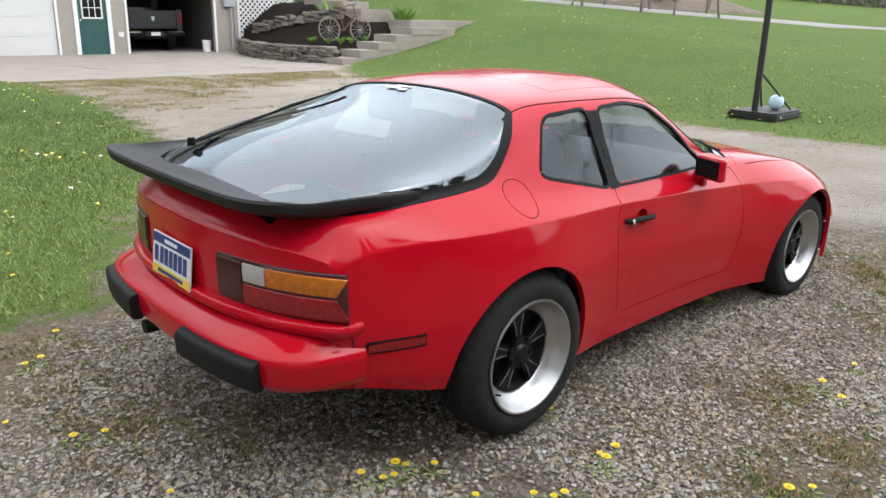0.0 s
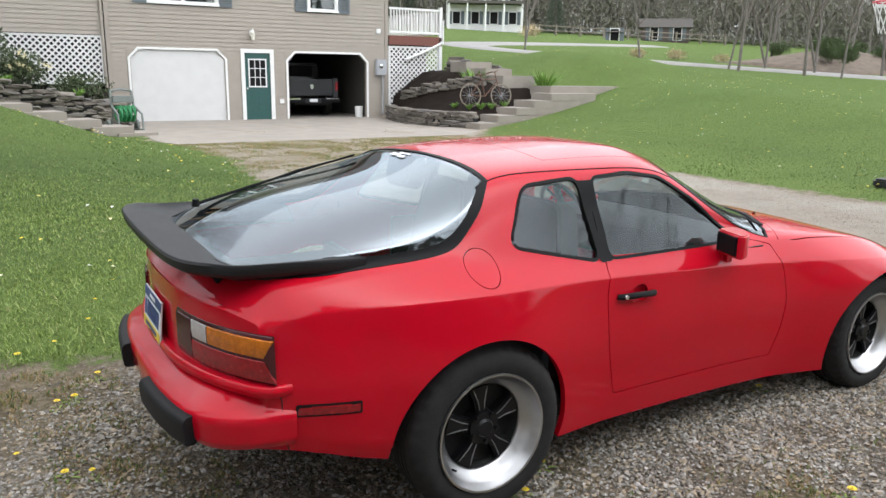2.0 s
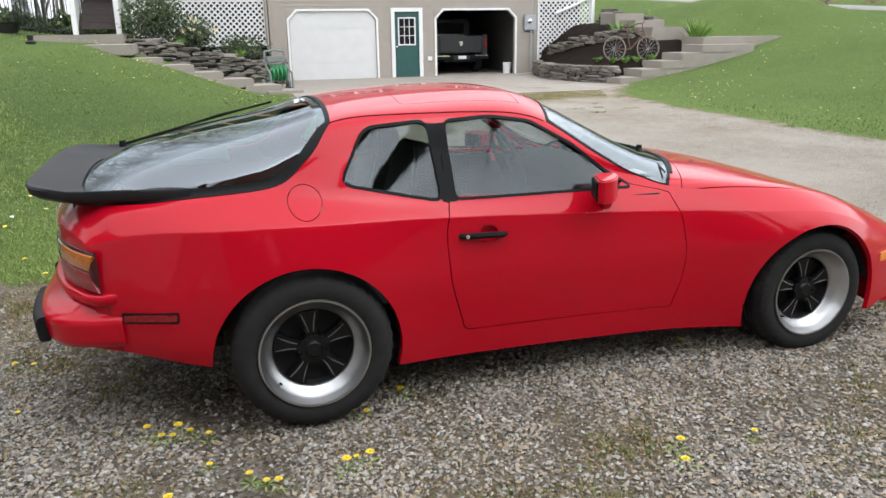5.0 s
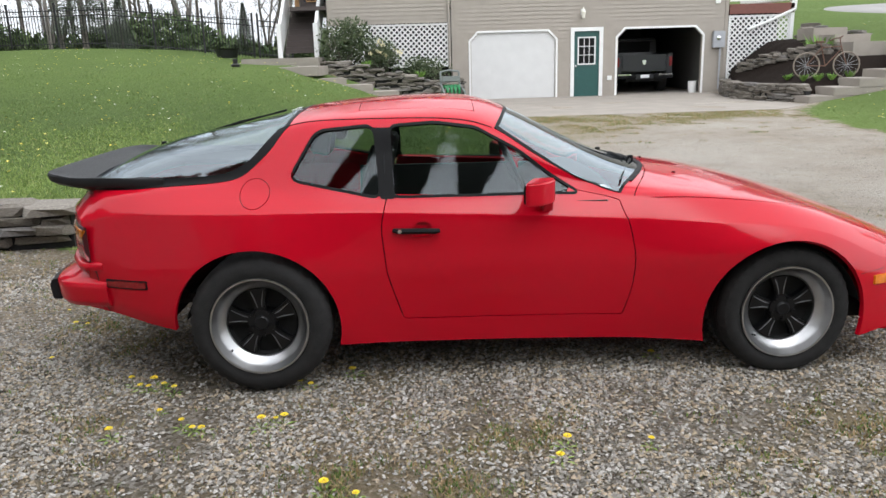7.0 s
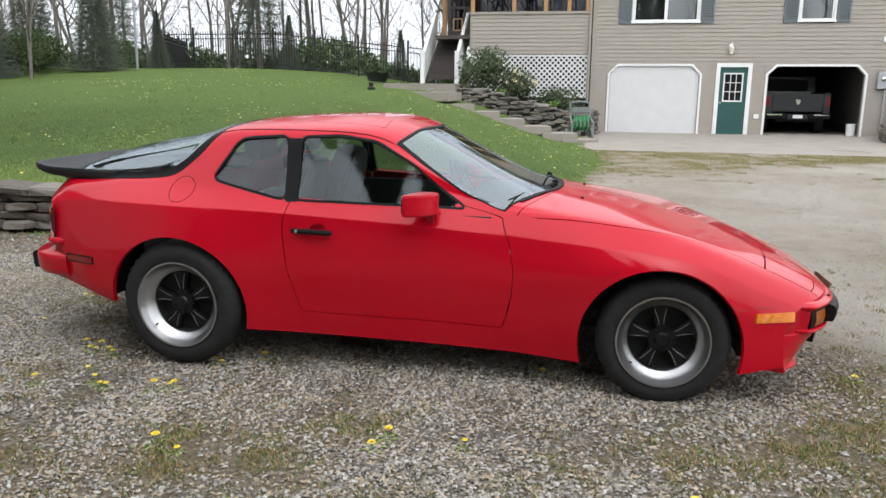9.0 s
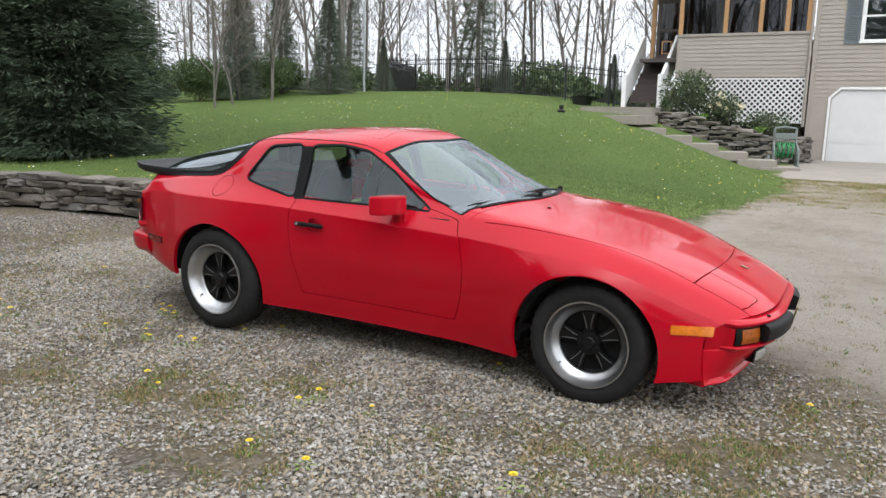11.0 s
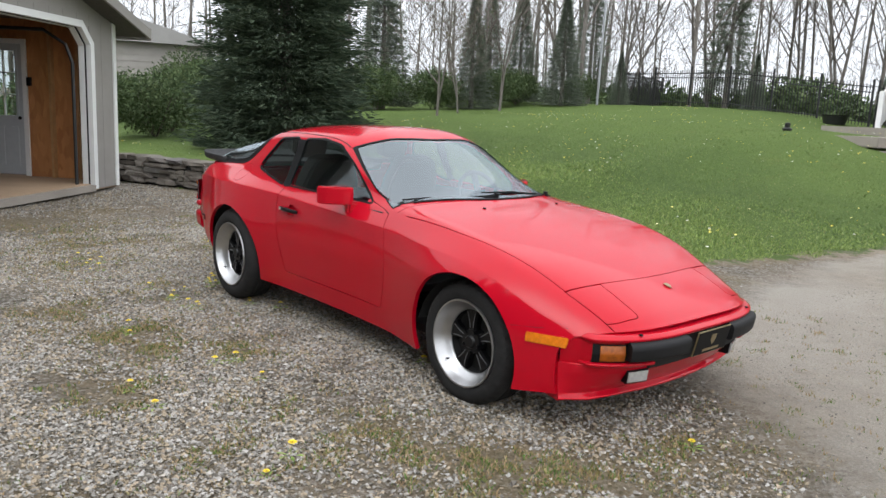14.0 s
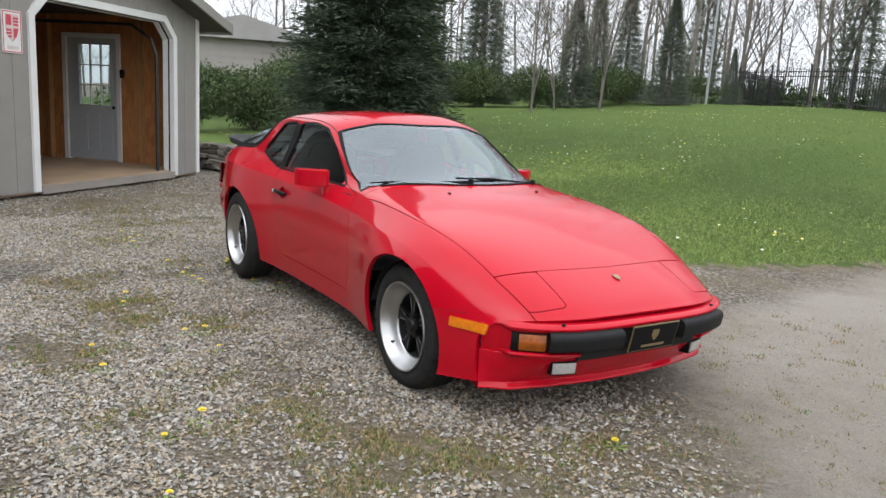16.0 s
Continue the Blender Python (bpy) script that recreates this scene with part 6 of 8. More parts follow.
part("sign_rim", boxes(((3.71, -.029, 1.57), (3.72, -.026, 2.01)), ((3.96, -.029, 1.57), (3.97, -.026, 2.01)), ((3.72, -.029, 1.57), (3.96, -.026, 1.58)), ((3.72, -.029, 2.0), (3.96, -.026, 2.01))), M_SIGNRED, SIGN)
M_SIGNPALE = plain("faded_sign_pale", (.62, .52, .50), .5)
part("sign_shield", prism(bmesh.new(), [(3.75, 1.98), (3.93, 1.98), (3.93, 1.83), (3.90, 1.74), (3.84, 1.68), (3.78, 1.74), (3.75, 1.83)], -.030, -.026, rm), M_SIGNPALE, SIGN)
for x0, x1, zs in ((3.755, 3.825, (1.95, 1.915, 1.88)), (3.855, 3.925, (1.82, 1.785, 1.75)), ):
    for z in zs:
        part("sign_band", boxes(((x0, -.033, z - .024), (x1 - (.02 if z < 1.78 else 0), -.030, z))), M_SIGNRED, SIGN)
part("sign_band", prism(bmesh.new(), [(3.855, 1.97), (3.925, 1.97), (3.925, 1.86), (3.855, 1.86)], -.033, -.030, rm), M_SIGNRED, SIGN)
part("sign_band", prism(bmesh.new(), [(3.755, 1.83), (3.825, 1.83), (3.825, 1.70), (3.785, 1.745), (3.757, 1.82)], -.033, -.030, rm), M_SIGNRED, SIGN)
for k in range(5):
    part("sign_bar", boxes(((3.76 + k * .033, -.030, 1.60), (3.782 + k * .033, -.026, 1.64))), M_SIGNPALE, SIGN)


# ---- stone walls, steps, garden beds ----
STONE_MESHES = []
for k in range(14):
    bm = bmesh.new()
    bmesh.ops.create_cube(bm, size=1)
    bmesh.ops.bevel(bm, geom=bm.edges[:], offset=.16, segments=1, affect="EDGES")
    for q in bm.verts:
        q.co += Vector([random.uniform(-.09, .09) for _ in range(3)])
    me = bpy.data.meshes.new("stone")
    bm.to_mesh(me)
    bm.free()
    me.materials.append(M_STONE)
    STONE_MESHES.append(me)


def stone_wall(name, line, base, height, label, course=.075, thick=.32, length=.30, rough=.05):
    """A dry-laid wall: courses of flat stones along a line of (x, y)."""
    w = empty(name, label=label, category="stone wall", kind="structure")
    pts = [Vector((x, y, 0)) for x, y in line]
    seg = [(b - a).length for a, b in zip(pts, pts[1:])]
    total, core = sum(seg), bmesh.new()

    def along(s):
        for a, b, l in zip(pts, pts[1:], seg):
            if s <= l:
                return a.lerp(b, s / l), (b - a).normalized()
            s -= l
        return pts[-1], (pts[-1] - pts[-2]).normalized()

    s = 0.0
    while s < total:
        p, d = along(s + .15)
        z0, h = base(p.x, p.y), height(s / total)
        n = Vector((-d.y, d.x, 0))
        m = Matrix(((d.x, n.x, 0, p.x), (d.y, n.y, 0, p.y), (0, 0, 1, 0), (0, 0, 0, 1)))
        box(core, (-.17, -thick * .28, z0 - .1), (.17, thick * .28, z0 + h * .86), m)
        s += .3
    part("wall_core", core, M_DARK, w)
    top = max(height(i / 20) for i in range(21))
    for c in range(int(top / course) + 1):
        s = random.uniform(-.1, .1)
        while s < total:
            l = length * random.uniform(.45, 1.5)
            p, d = along(min(max(s + l / 2, 0), total))
            z0 = base(p.x, p.y) + c * course
            if c * course < height(min(1, max(0, s / total))) + random.uniform(-.4, .4) * course:
                o = new("stone", random.choice(STONE_MESHES))
                o.parent = w
                n = Vector((-d.y, d.x, 0))
                off = n * random.uniform(-rough, rough)
                o.matrix_basis = Matrix.LocRotScale((p.x + off.x, p.y + off.y, z0 + course * .5), Euler((random.uniform(-.06, .06), random.uniform(-.06, .06), math.atan2(d.y, d.x) + random.uniform(-.12, .12))), (l * 1.04, thick * random.uniform(.85, 1.15), course * random.uniform(.85, 1.35)))
            s += l
    return w


stone_wall("low_stone_wall", [(-8.3, 1.25), (-7.2, 1.75), (-6.2, 2.12), (-5.0, 2.30), (-3.6, 2.33), (-2.3, 2.36)], lambda x, y: .02, lambda t: .40 - .12 * smoothstep(.8, 1, t), "low dry-laid fieldstone wall edging the gravel", .085, .36, .36)
stone_wall("terrace_stone_wall", [(2.0, 20.6), (1.7, 19.9), (.8, 19.7), (-.3, 19.75), (-1.4, 19.9), (-2.3, 20.2)], lambda x, y: float(ground_z(x, y)) - .05, lambda t: .78 - .40 * smoothstep(.3, 1, t), "mossy dry-laid terrace wall under shrubs", .08, .34, .36)
stone_wall("garden_stone_wall", [(10.75, 21.4), (10.25, 20.0), (10.05, 18.5), (10.25, 17.2), (10.75, 16.15)], lambda x, y: -.03, lambda t: .46, "curved dry-laid wall edging the mulch bed", .08, .34, .36)
stone_wall("upper_stone_wall", [(13.15, 21.6), (14.1, 21.2), (14.6, 20.4)], lambda x, y: .95, lambda t: 1.15 - .4 * t, "tall stacked stone wall beside the deck", .09, .36, .36)


def mound(name, x0, x1, y0, y1, fz, mat, label, n=30, kind="structure"):
    """A bed of earth with turned-down edges; x0 may be a function of y."""
    verts = []
    for i in range(n):
        for j in range(n):
            y = y0 + (y1 - y0) * j / (n - 1)
            a = x0(y) if callable(x0) else x0
            x = a + (x1 - a) * i / (n - 1)
            edge = i in (0, n - 1) or j in (0, n - 1)
            verts.append((x, y, fz(x, y) + .05 * noise.noise((x * 3, y * 3, 1)) - (.5 if edge else 0)))
    faces = [(i * n + j, (i + 1) * n + j, (i + 1) * n + j + 1, i * n + j + 1) for i in range(n - 1) for j in range(n - 1)]
    return tagged(mesh_object(name, verts, faces, mat), label, "garden bed", kind=kind)


def bed_z(x, y):
    return float(.33 + smoothstep(10.1, 12.6, x) * (.12 + .85 * min(max(y - 16.4, 0), .75) + .22 * min(max(y - 17.15, 0), 2.5)))


def bed_left(y):
    return float(np.interp(y, [16.2, 17.2, 18.5, 20.0, 21.4, 22], [10.85, 10.35, 10.15, 10.35, 10.85, 11.0]))


mound("mulch_bed", bed_left, 13.7, 16.2, 21.9, bed_z, M_MULCH, "dark mulch bed rising behind the stone wall")
stone_wall("bed_stone_row", [(10.95, 20.9), (11.25, 19.8), (11.7, 18.7), (12.2, 18.0)], lambda x, y: bed_z(x, y) - .06, lambda t: .26, "short row of stacked stones in the bed", .08, .30, .34)
mound("shrub_bed", -2.3, 1.8, 19.95, 22.3, lambda x, y: max(float(ground_z(x, y)) + .25, .66) + .10 * (y - 19.95), M_MULCH, "soil bed behind the terrace wall")


def slab(name, x0, x1, y0, y1, z0, z1, label, turn=0.0, group=""):
    bm = boxes(((-(x1 - x0) / 2, -(y1 - y0) / 2, z0 - z1), ((x1 - x0) / 2, (y1 - y0) / 2, 0)))
    o = part(name, bm, M_CONCRETE, None, bevel=.015)
    o.matrix_world = pose((x0 + x1) / 2, (y0 + y1) / 2, z1, 0, 0, turn)
    return tagged(o, label, "step", group)


for k, (x, z) in enumerate(((-1.72, .95), (-1.02, .765), (-.34, .575), (.38, .39), (1.08, .215), (1.62, .06))):
    slab("concrete_step", x - .52, x + .42, 16.6, 17.5, z - .22, z, "pale concrete garden step set in the lawn", 12, "lawn steps")
slab("path_slab", -3.75, -1.9, 16.4, 18.6, 1.02, 1.27, "pale concrete path slab at the top of the lawn steps")
slab("stair_landing", -4.6, -2.3, 19.6, 21.5, 1.2, 1.51, "concrete landing before the porch stairs")
for k in range(5):
    x0 = 10.54 + k * .64
    slab("concrete_step", x0, x0 + 1.75, 15.4 + .015 * k, 16.5 - .01 * k, -.15 + .1 * k, .177 + .206 * k, "weathered concrete garden step beside the mulch bed", 0, "garden steps")
slab("step_landing", 13.45, 16.75, 15.95, 17.0, .6, 1.205, "weathered concrete landing at the top of the garden steps")
for k, (a, b) in enumerate(((12.61, 13.9), (12.55, 13.6), (12.37, 13.4))):
    slab("concrete_step", a, b, 17.3 + .9 * k, 18.3 + .9 * k, .9 + .3 * k, 1.50 + .215 * k, "weathered concrete garden step beside the mulch bed", 0, "garden steps")

# hose reel
REEL = empty("hose_reel", Matrix.Translation((1.62, 18.1, .02)) @ pose(0, 0, 0, 0, 0, 12), "green hose reel on a grey cart beside the garage", "hose reel")
M_HOSE = plain("green_hose", (.03, .22, .08), .45, vary=.2)
M_CART = plain("grey_plastic", (.16, .18, .17), .6, vary=.1)
for s in (-1, 1):
    part("frame", tube(bmesh.new(), [(s * .30, -.32, 0), (s * .30, -.28, .42), (s * .27, .18, .62), (s * .27, .25, .98)], .028, 8), M_CART, REEL, smooth=True)
    part("foot", tube(bmesh.new(), [(s * .30, -.32, .02), (s * .30, .30, .02)], .028, 8), M_CART, REEL, smooth=True)
    part("leg", tube(bmesh.new(), [(s * .30, .28, .02), (s * .28, .0, .55)], .026, 8), M_CART, REEL, smooth=True)
    part("wheel", lathe(bmesh.new(), [(.0001, .03), (.12, .03), (.13, 0), (.12, -.03), (.0001, -.03)], 24, pose(s * .36, .25, .13, 0, 90, 0)), M_CART, REEL, smooth=True)
part("handle", tube(bmesh.new(), [(-.27, .25, .98), (0, .27, 1.02), (.27, .25, .98)], .028, 8), M_CART, REEL, smooth=True)
part("tray", boxes(((-.26, .06, .70), (.26, .22, .86))), M_CART, REEL, bevel=.02)
bm = bmesh.new()
spiral = [(-.22 + .44 * abs(((k / 60.0) % 2) - 1), (.13 + .012 * (k // 60)) * math.cos(k * .42), .42 + (.13 + .012 * (k // 60)) * math.sin(k * .42)) for k in range(420)]
tube(bm, spiral, .017, 5)
part("hose", bm, M_HOSE, REEL, "coiled green hose", smooth=True)

# bicycle
BIKE = empty("bicycle", Matrix.Translation((11.6, 16.7, bed_z(11.6, 16.7))) @ pose(0, 0, 0, -6, 0, -8), "old rusty bicycle standing in the mulch bed", "bicycle")
M_RUST = plain("rusty_steel", (.12, .065, .045), .7, .3, vary=.3)
M_CREAM = plain("chalky_tyre", (.20, .165, .135), .8, vary=.2)
for x in (-.50, .52):
    ring = [(x + .33 * math.cos(2 * math.pi * k / 36), 0, .34 + .33 * math.sin(2 * math.pi * k / 36)) for k in range(37)]
    wl = part("bike_wheel", tube(bmesh.new(), ring, .02, 6, False), M_CREAM, BIKE, smooth=True)
    bm = bmesh.new()
    for k in range(14):
        a = 2 * math.pi * k / 14
        tube(bm, [(x, 0, .34), (x + .32 * math.cos(a), 0, .34 + .32 * math.sin(a))], .004, 4, False)
    part("spokes", bm, M_STEELGREY, wl)
for name, pts in (("top_tube", [(-.12, 0, .80), (.36, 0, .82)]), ("down_tube", [(.38, 0, .76), (-.02, 0, .32)]), ("seat_tube", [(-.02, 0, .32), (-.16, 0, .92)]), ("chain_stay", [(-.02, 0, .32), (-.50, 0, .34)]), ("seat_stay", [(-.12, 0, .80), (-.50, 0, .34)]), ("fork", [(.34, 0, .92), (.40, 0, .70), (.52, 0, .34)]), ("handlebar", [(.34, 0, .92), (.33, .02, 1.04), (.30, .25, 1.06), (.18, .30, 1.0)]), ("handlebar", [(.33, -.02, 1.04), (.30, -.25, 1.06), (.18, -.30, 1.0)])):
    part(name, tube(bmesh.new(), pts, .016, 8), M_RUST, BIKE, smooth=True)
part("saddle", prism(bmesh.new(), [(-.30, .09), (-.05, .02), (-.05, -.02), (-.30, -.09)], .92, .97), M_RUST, BIKE, bevel=.015)

# fence, gate and planter
FENCE = empty("iron_fence", label="black iron picket fence along the top of the lawn", category="fence")
FA, FB = Vector((-16.3, 26.1, 0)), Vector((-5.3, 25.0, 0))


def fence_run(a, b, count, posts):
    for k in range(count + 1):
        p = a.lerp(b, k / count)
        z = float(ground_z(p.x, p.y))
        r, h = (.032, 1.58) if k % posts == 0 else (.010, 1.42)
        o = new("post" if k % posts == 0 else "picket", FENCE_MESH[r])
        o.parent = FENCE
        o.matrix_basis = Matrix.LocRotScale((p.x, p.y, z + .06 + h / 2), None, (1, 1, h))
    for dz in (.20, 1.20, 1.38):
        za, zb = float(ground_z(a.x, a.y)), float(ground_z(b.x, b.y))
        mid = a.lerp(b, .5)
        part("rail", tube(bmesh.new(), [a + Vector((0, 0, za + dz)), mid + Vector((0, 0, float(ground_z(mid.x, mid.y)) + dz)), b + Vector((0, 0, zb + dz))], .018, 5), M_IRON, FENCE)


FENCE_MESH = {}
for r in (.032, .010):
    bm = boxes(((-r, -r, -.5), (r, r, .5)))
    me = bpy.data.meshes.new("picket")
    bm.to_mesh(me)
    bm.free()
    me.materials.append(M_IRON)
    FENCE_MESH[r] = me
fence_run(FA, FB, 96, 16)
fence_run(FA + Vector((0, .2, 0)), FA + Vector((-2.5, 7, 0)), 48, 16)
fence_run(Vector((-5.1, 24.97, 0)), Vector((-3.9, 24.85, 0)), 10, 10)
PLANTER = part("planter_tub", lathe(bmesh.new(), [(.0001, .0), (.34, .0), (.42, .30), (.46, .32), (.42, .27), (.0001, .24)], 24, Matrix.Translation((-6.1, 24.2, float(ground_z(-6.1, 24.2))))), M_IRON, None, smooth=True)
tagged(PLANTER, "large black planter tub standing by the fence", "planter")
LIGHTBOX = part("garden_spotlight", lathe(bmesh.new(), [(.0001, 0), (.10, 0), (.12, .06), (.06, .10), (.07, .20), (.0001, .22)], 12, Matrix.Translation((-3.95, 16.1, float(ground_z(-3.95, 16.1))))), M_IRON, None, smooth=True)
tagged(LIGHTBOX, "small black garden spotlight at the lawn's edge", "garden light")

# basketball stand
HOOP = empty("basketball_stand", Matrix.Translation((9.95, 3.25, float(ground_z(9.95, 3.25)))), "portable basketball stand on the lawn", "basketball hoop")
part("pole", tube(bmesh.new(), [(0, 0, .1), (-.02, .0, 1.6), (-.06, .03, 3.1)], .05, 12), M_IRON, HOOP, smooth=True)
part("base", prism(bmesh.new(), rounded([(-.15, -.42), (1.0, -.35), (1.0, .35), (-.15, .42)], .12), 0, .13), M_IRON, HOOP, smooth=True, bevel=.03)
for s in (-1, 1):
    part("brace", tube(bmesh.new(), [(.75, s * .25, .12), (0, 0, .75)], .016, 8), M_IRON, HOOP, smooth=True)
part("backboard", boxes(((-.42, -.55, 2.55), (-.39, .55, 3.30)), m=pose(0, 0, 0, 0, 0, -15)), M_WHITE, HOOP)
ringp = [(-.68 + .23 * math.cos(2 * math.pi * k / 28), .15 + .23 * math.sin(2 * math.pi * k / 28), 2.58) for k in range(29)]
part("rim", tube(bmesh.new(), ringp, .012, 6, False), M_SIGNRED, HOOP, smooth=True)
bm = bmesh.new()
for k in range(12):
    a, b = 2 * math.pi * k / 12, 2 * math.pi * (k + .5) / 12
    for q in (a - .26, a + .26):
        tube(bm, [(-.68 + .23 * math.cos(a), .15 + .23 * math.sin(a), 2.57), (-.68 + .18 * math.cos(q), .15 + .18 * math.sin(q), 2.42), (-.68 + .14 * math.cos(a), .15 + .14 * math.sin(a), 2.28), (-.68 + .12 * math.cos(q), .15 + .12 * math.sin(q), 2.17)], .006, 4, False)
part("net", bm, M_WHITE, HOOP)
BALL = part("rubber_ball", lathe(bmesh.new(), [(.0001, 0), (.06, .012), (.105, .055), (.12, .12), (.105, .185), (.06, .228), (.0001, .24)], 20, Matrix.Translation((10.45, 3.15, float(ground_z(10, 3.2)) + .13))), plain("pale_blue_ball", (.45, .6, .7), .5), None, smooth=True)
tagged(BALL, "pale blue and white rubber ball on the stand's base", "ball")

# ---- trees and shrubs ----
M_BARK = plain("grey_bark", (.145, .130, .115), .9, vary=.35, scale=6, bump=.6, fine=50)
M_TWIG = plain("twigs", (.135, .115, .10), .9, vary=.3)
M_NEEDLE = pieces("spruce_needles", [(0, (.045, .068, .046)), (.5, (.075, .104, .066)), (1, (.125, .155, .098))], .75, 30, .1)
# paler than the near spruce: distance haze put into the needle colour
M_HAZENEEDLE = pieces("hazed_needles", [(0, (.115, .138, .105)), (.5, (.155, .182, .138)), (1, (.205, .228, .175))], .75, 30, .1)
M_BUD = pieces("spring_buds", [(0, (.14, .13, .05)), (.6, (.10, .13, .04)), (1, (.20, .10, .07))], .8, 30, .1)
M_RHODO = pieces("glossy_shrub_leaves", [(0, (.05, .075, .035)), (.6, (.085, .115, .055)), (1, (.17, .19, .11))], .45, 30, .1)
M_HEDGE = pieces("hedge_leaves", [(0, (.048, .078, .030)), (.6, (.085, .125, .050)), (1, (.135, .170, .075))], .7, 30, .1)
M_LILY = pieces("lily_leaves", [(0, (.11, .22, .04)), (1, (.22, .38, .08))], .5, 30, .1)


def rand_unit(rng, n):
    v = rng.normal(size=(n, 3))
    return v / np.linalg.norm(v, axis=1, keepdims=True)


def cards(centres, along, side, length, width):
    """Diamond-shaped leaves: two triangles each, as vertex and face arrays."""
    c, a, s = centres, along * length[:, None], side * width[:, None]
    fold = np.cross(along, side) * (width * .35)[:, None]
    v = np.stack([c, c + a * .5 + s + fold, c + a, c + a * .5 - s + fold], 1).reshape(-1, 3)
    i = np.arange(len(c))[:, None] * 4
    return v, np.concatenate([i + [0, 1, 2], i + [0, 2, 3]])


def spruce(name, height, radius, sprays, seed, skirt=.25, fine=1.0, taper=1.0, needles=None):
    """A spruce: straight trunk, drooping whorls of needled boughs."""
    rng = np.random.default_rng(seed)
    t = empty(name)
    bm = tube(bmesh.new(), [(0, 0, -.1), (.02, 0, height * .5), (0, .02, height)], [radius * .09, radius * .05, .01], 8)
    part("trunk", bm, M_BARK, t, smooth=True)
    n = sprays
    h = height * (skirt / height + (1 - skirt / height) * rng.random(n) ** 1.25)
    # whorls: heights gather in layers
    layer = .42 * (height / 10)
    h = h + .11 * layer * np.sin(2 * np.pi * h / layer)
    ang = rng.random(n) * 2 * np.pi
    bough = .66 + .36 * np.sin(ang * 5 + 9.0 * np.floor(h / layer)) * rng.random(n) + .30 * rng.random(n) ** 2
    reach = radius * (1 - h / height) ** (.82 * taper) * bough + .05
    k = 1 - .75 * rng.random(n) ** 1.6
    r = reach * k
    droop = -.28 * r + .22 * r * r / max(radius, .1)
    c = np.stack([r * np.cos(ang), r * np.sin(ang), np.maximum(h + droop, .05)], 1)
    out = np.stack([np.cos(ang), np.sin(ang), -.22 + .3 * rng.random(n)], 1) + .55 * rng.normal(size=(n, 3)) * (.6, .6, .35)
    out /= np.linalg.norm(out, axis=1, keepdims=True)
    sd = np.cross(out, rand_unit(rng, n))
    sd /= np.linalg.norm(sd, axis=1, keepdims=True) + 1e-9
    size = (.55 + .6 * rng.random(n)) * radius ** .5
    v, f = cards(c, out, sd, .25 * size * fine, .021 * size * fine)
    v2, f2 = cards(c, out, np.cross(out, sd), .23 * size * fine, .019 * size * fine)
    crown = mesh_object("crown", np.concatenate([v, v2]), np.concatenate([f, f2 + len(v)]), needles or M_NEEDLE, False, t)
    return t


def bare_tree(name, height, seed, buds=250, spread_k=1.0, forked=False):
    """A leafless hardwood: tapered trunk, limbs, twigs and swelling buds."""
    rng = random.Random(seed)
    t = empty(name)
    bt, bl = bmesh.new(), bmesh.new()
    tips = []

    def limb(start, d, length, r, depth):
        pts, rad, p = [start], [r], start
        n = 5 if depth == 0 else 3
        for k in range(n):
            d = (d + Vector((rng.uniform(-.13, .13), rng.uniform(-.13, .13), rng.uniform(-.02, .12) * (depth > 0)))).normalized()
            p = p + d * length / n
            pts.append(p)
            rad.append(max(.006, r * (1 - .82 * (k + 1) / n)))
        tube(bt if depth == 0 else bl, pts, rad, 7 if depth == 0 else (4 if depth == 1 else 3), False)
        if depth == 3 or length < .35:
            tips.append(p)
            return
        count = (15, 5, 4)[depth]
        for k in range(count):
            f = (.13 if depth == 0 else .2) + (.85 if depth == 0 else .78) * (k + rng.random()) / count
            i = min(int(f * n), n - 1)
            q = pts[i].lerp(pts[i + 1], f * n - i)
            a = rng.uniform(0, 2 * math.pi)
            side = Vector((math.cos(a), math.sin(a), 0))
            nd = (d * .55 + side * .75 * spread_k + Vector((0, 0, .35))).normalized()
            limb(q, nd, length * (.40 if depth == 0 else .48) * rng.uniform(.7, 1.2) * (1.15 - .5 * f), max(.007, rad[i] * .5), depth + 1)

    limb(Vector((0, 0, -.1)), Vector((0, 0, 1)), height, height * .0052 + .012, 0)
    if forked:
        limb(Vector((.05, 0, .5)), Vector((.22, .1, 1)).normalized(), height * .9, height * .0055, 0)
    part("trunk", bt, M_BARK, t, smooth=True)
    twigs = part("crown", bl, M_TWIG, t)
    if buds and tips:
        g = np.random.default_rng(seed)
        c = np.array([tips[g.integers(len(tips))] for _ in range(buds)]) + g.normal(size=(buds, 3)) * .16
        v, f = cards(c, rand_unit(g, buds), rand_unit(g, buds), .07 + .05 * g.random(buds), np.full(buds, .03))
        tagged(mesh_object("buds", v, f, M_BUD, False, twigs), kind="stuff")
    return t


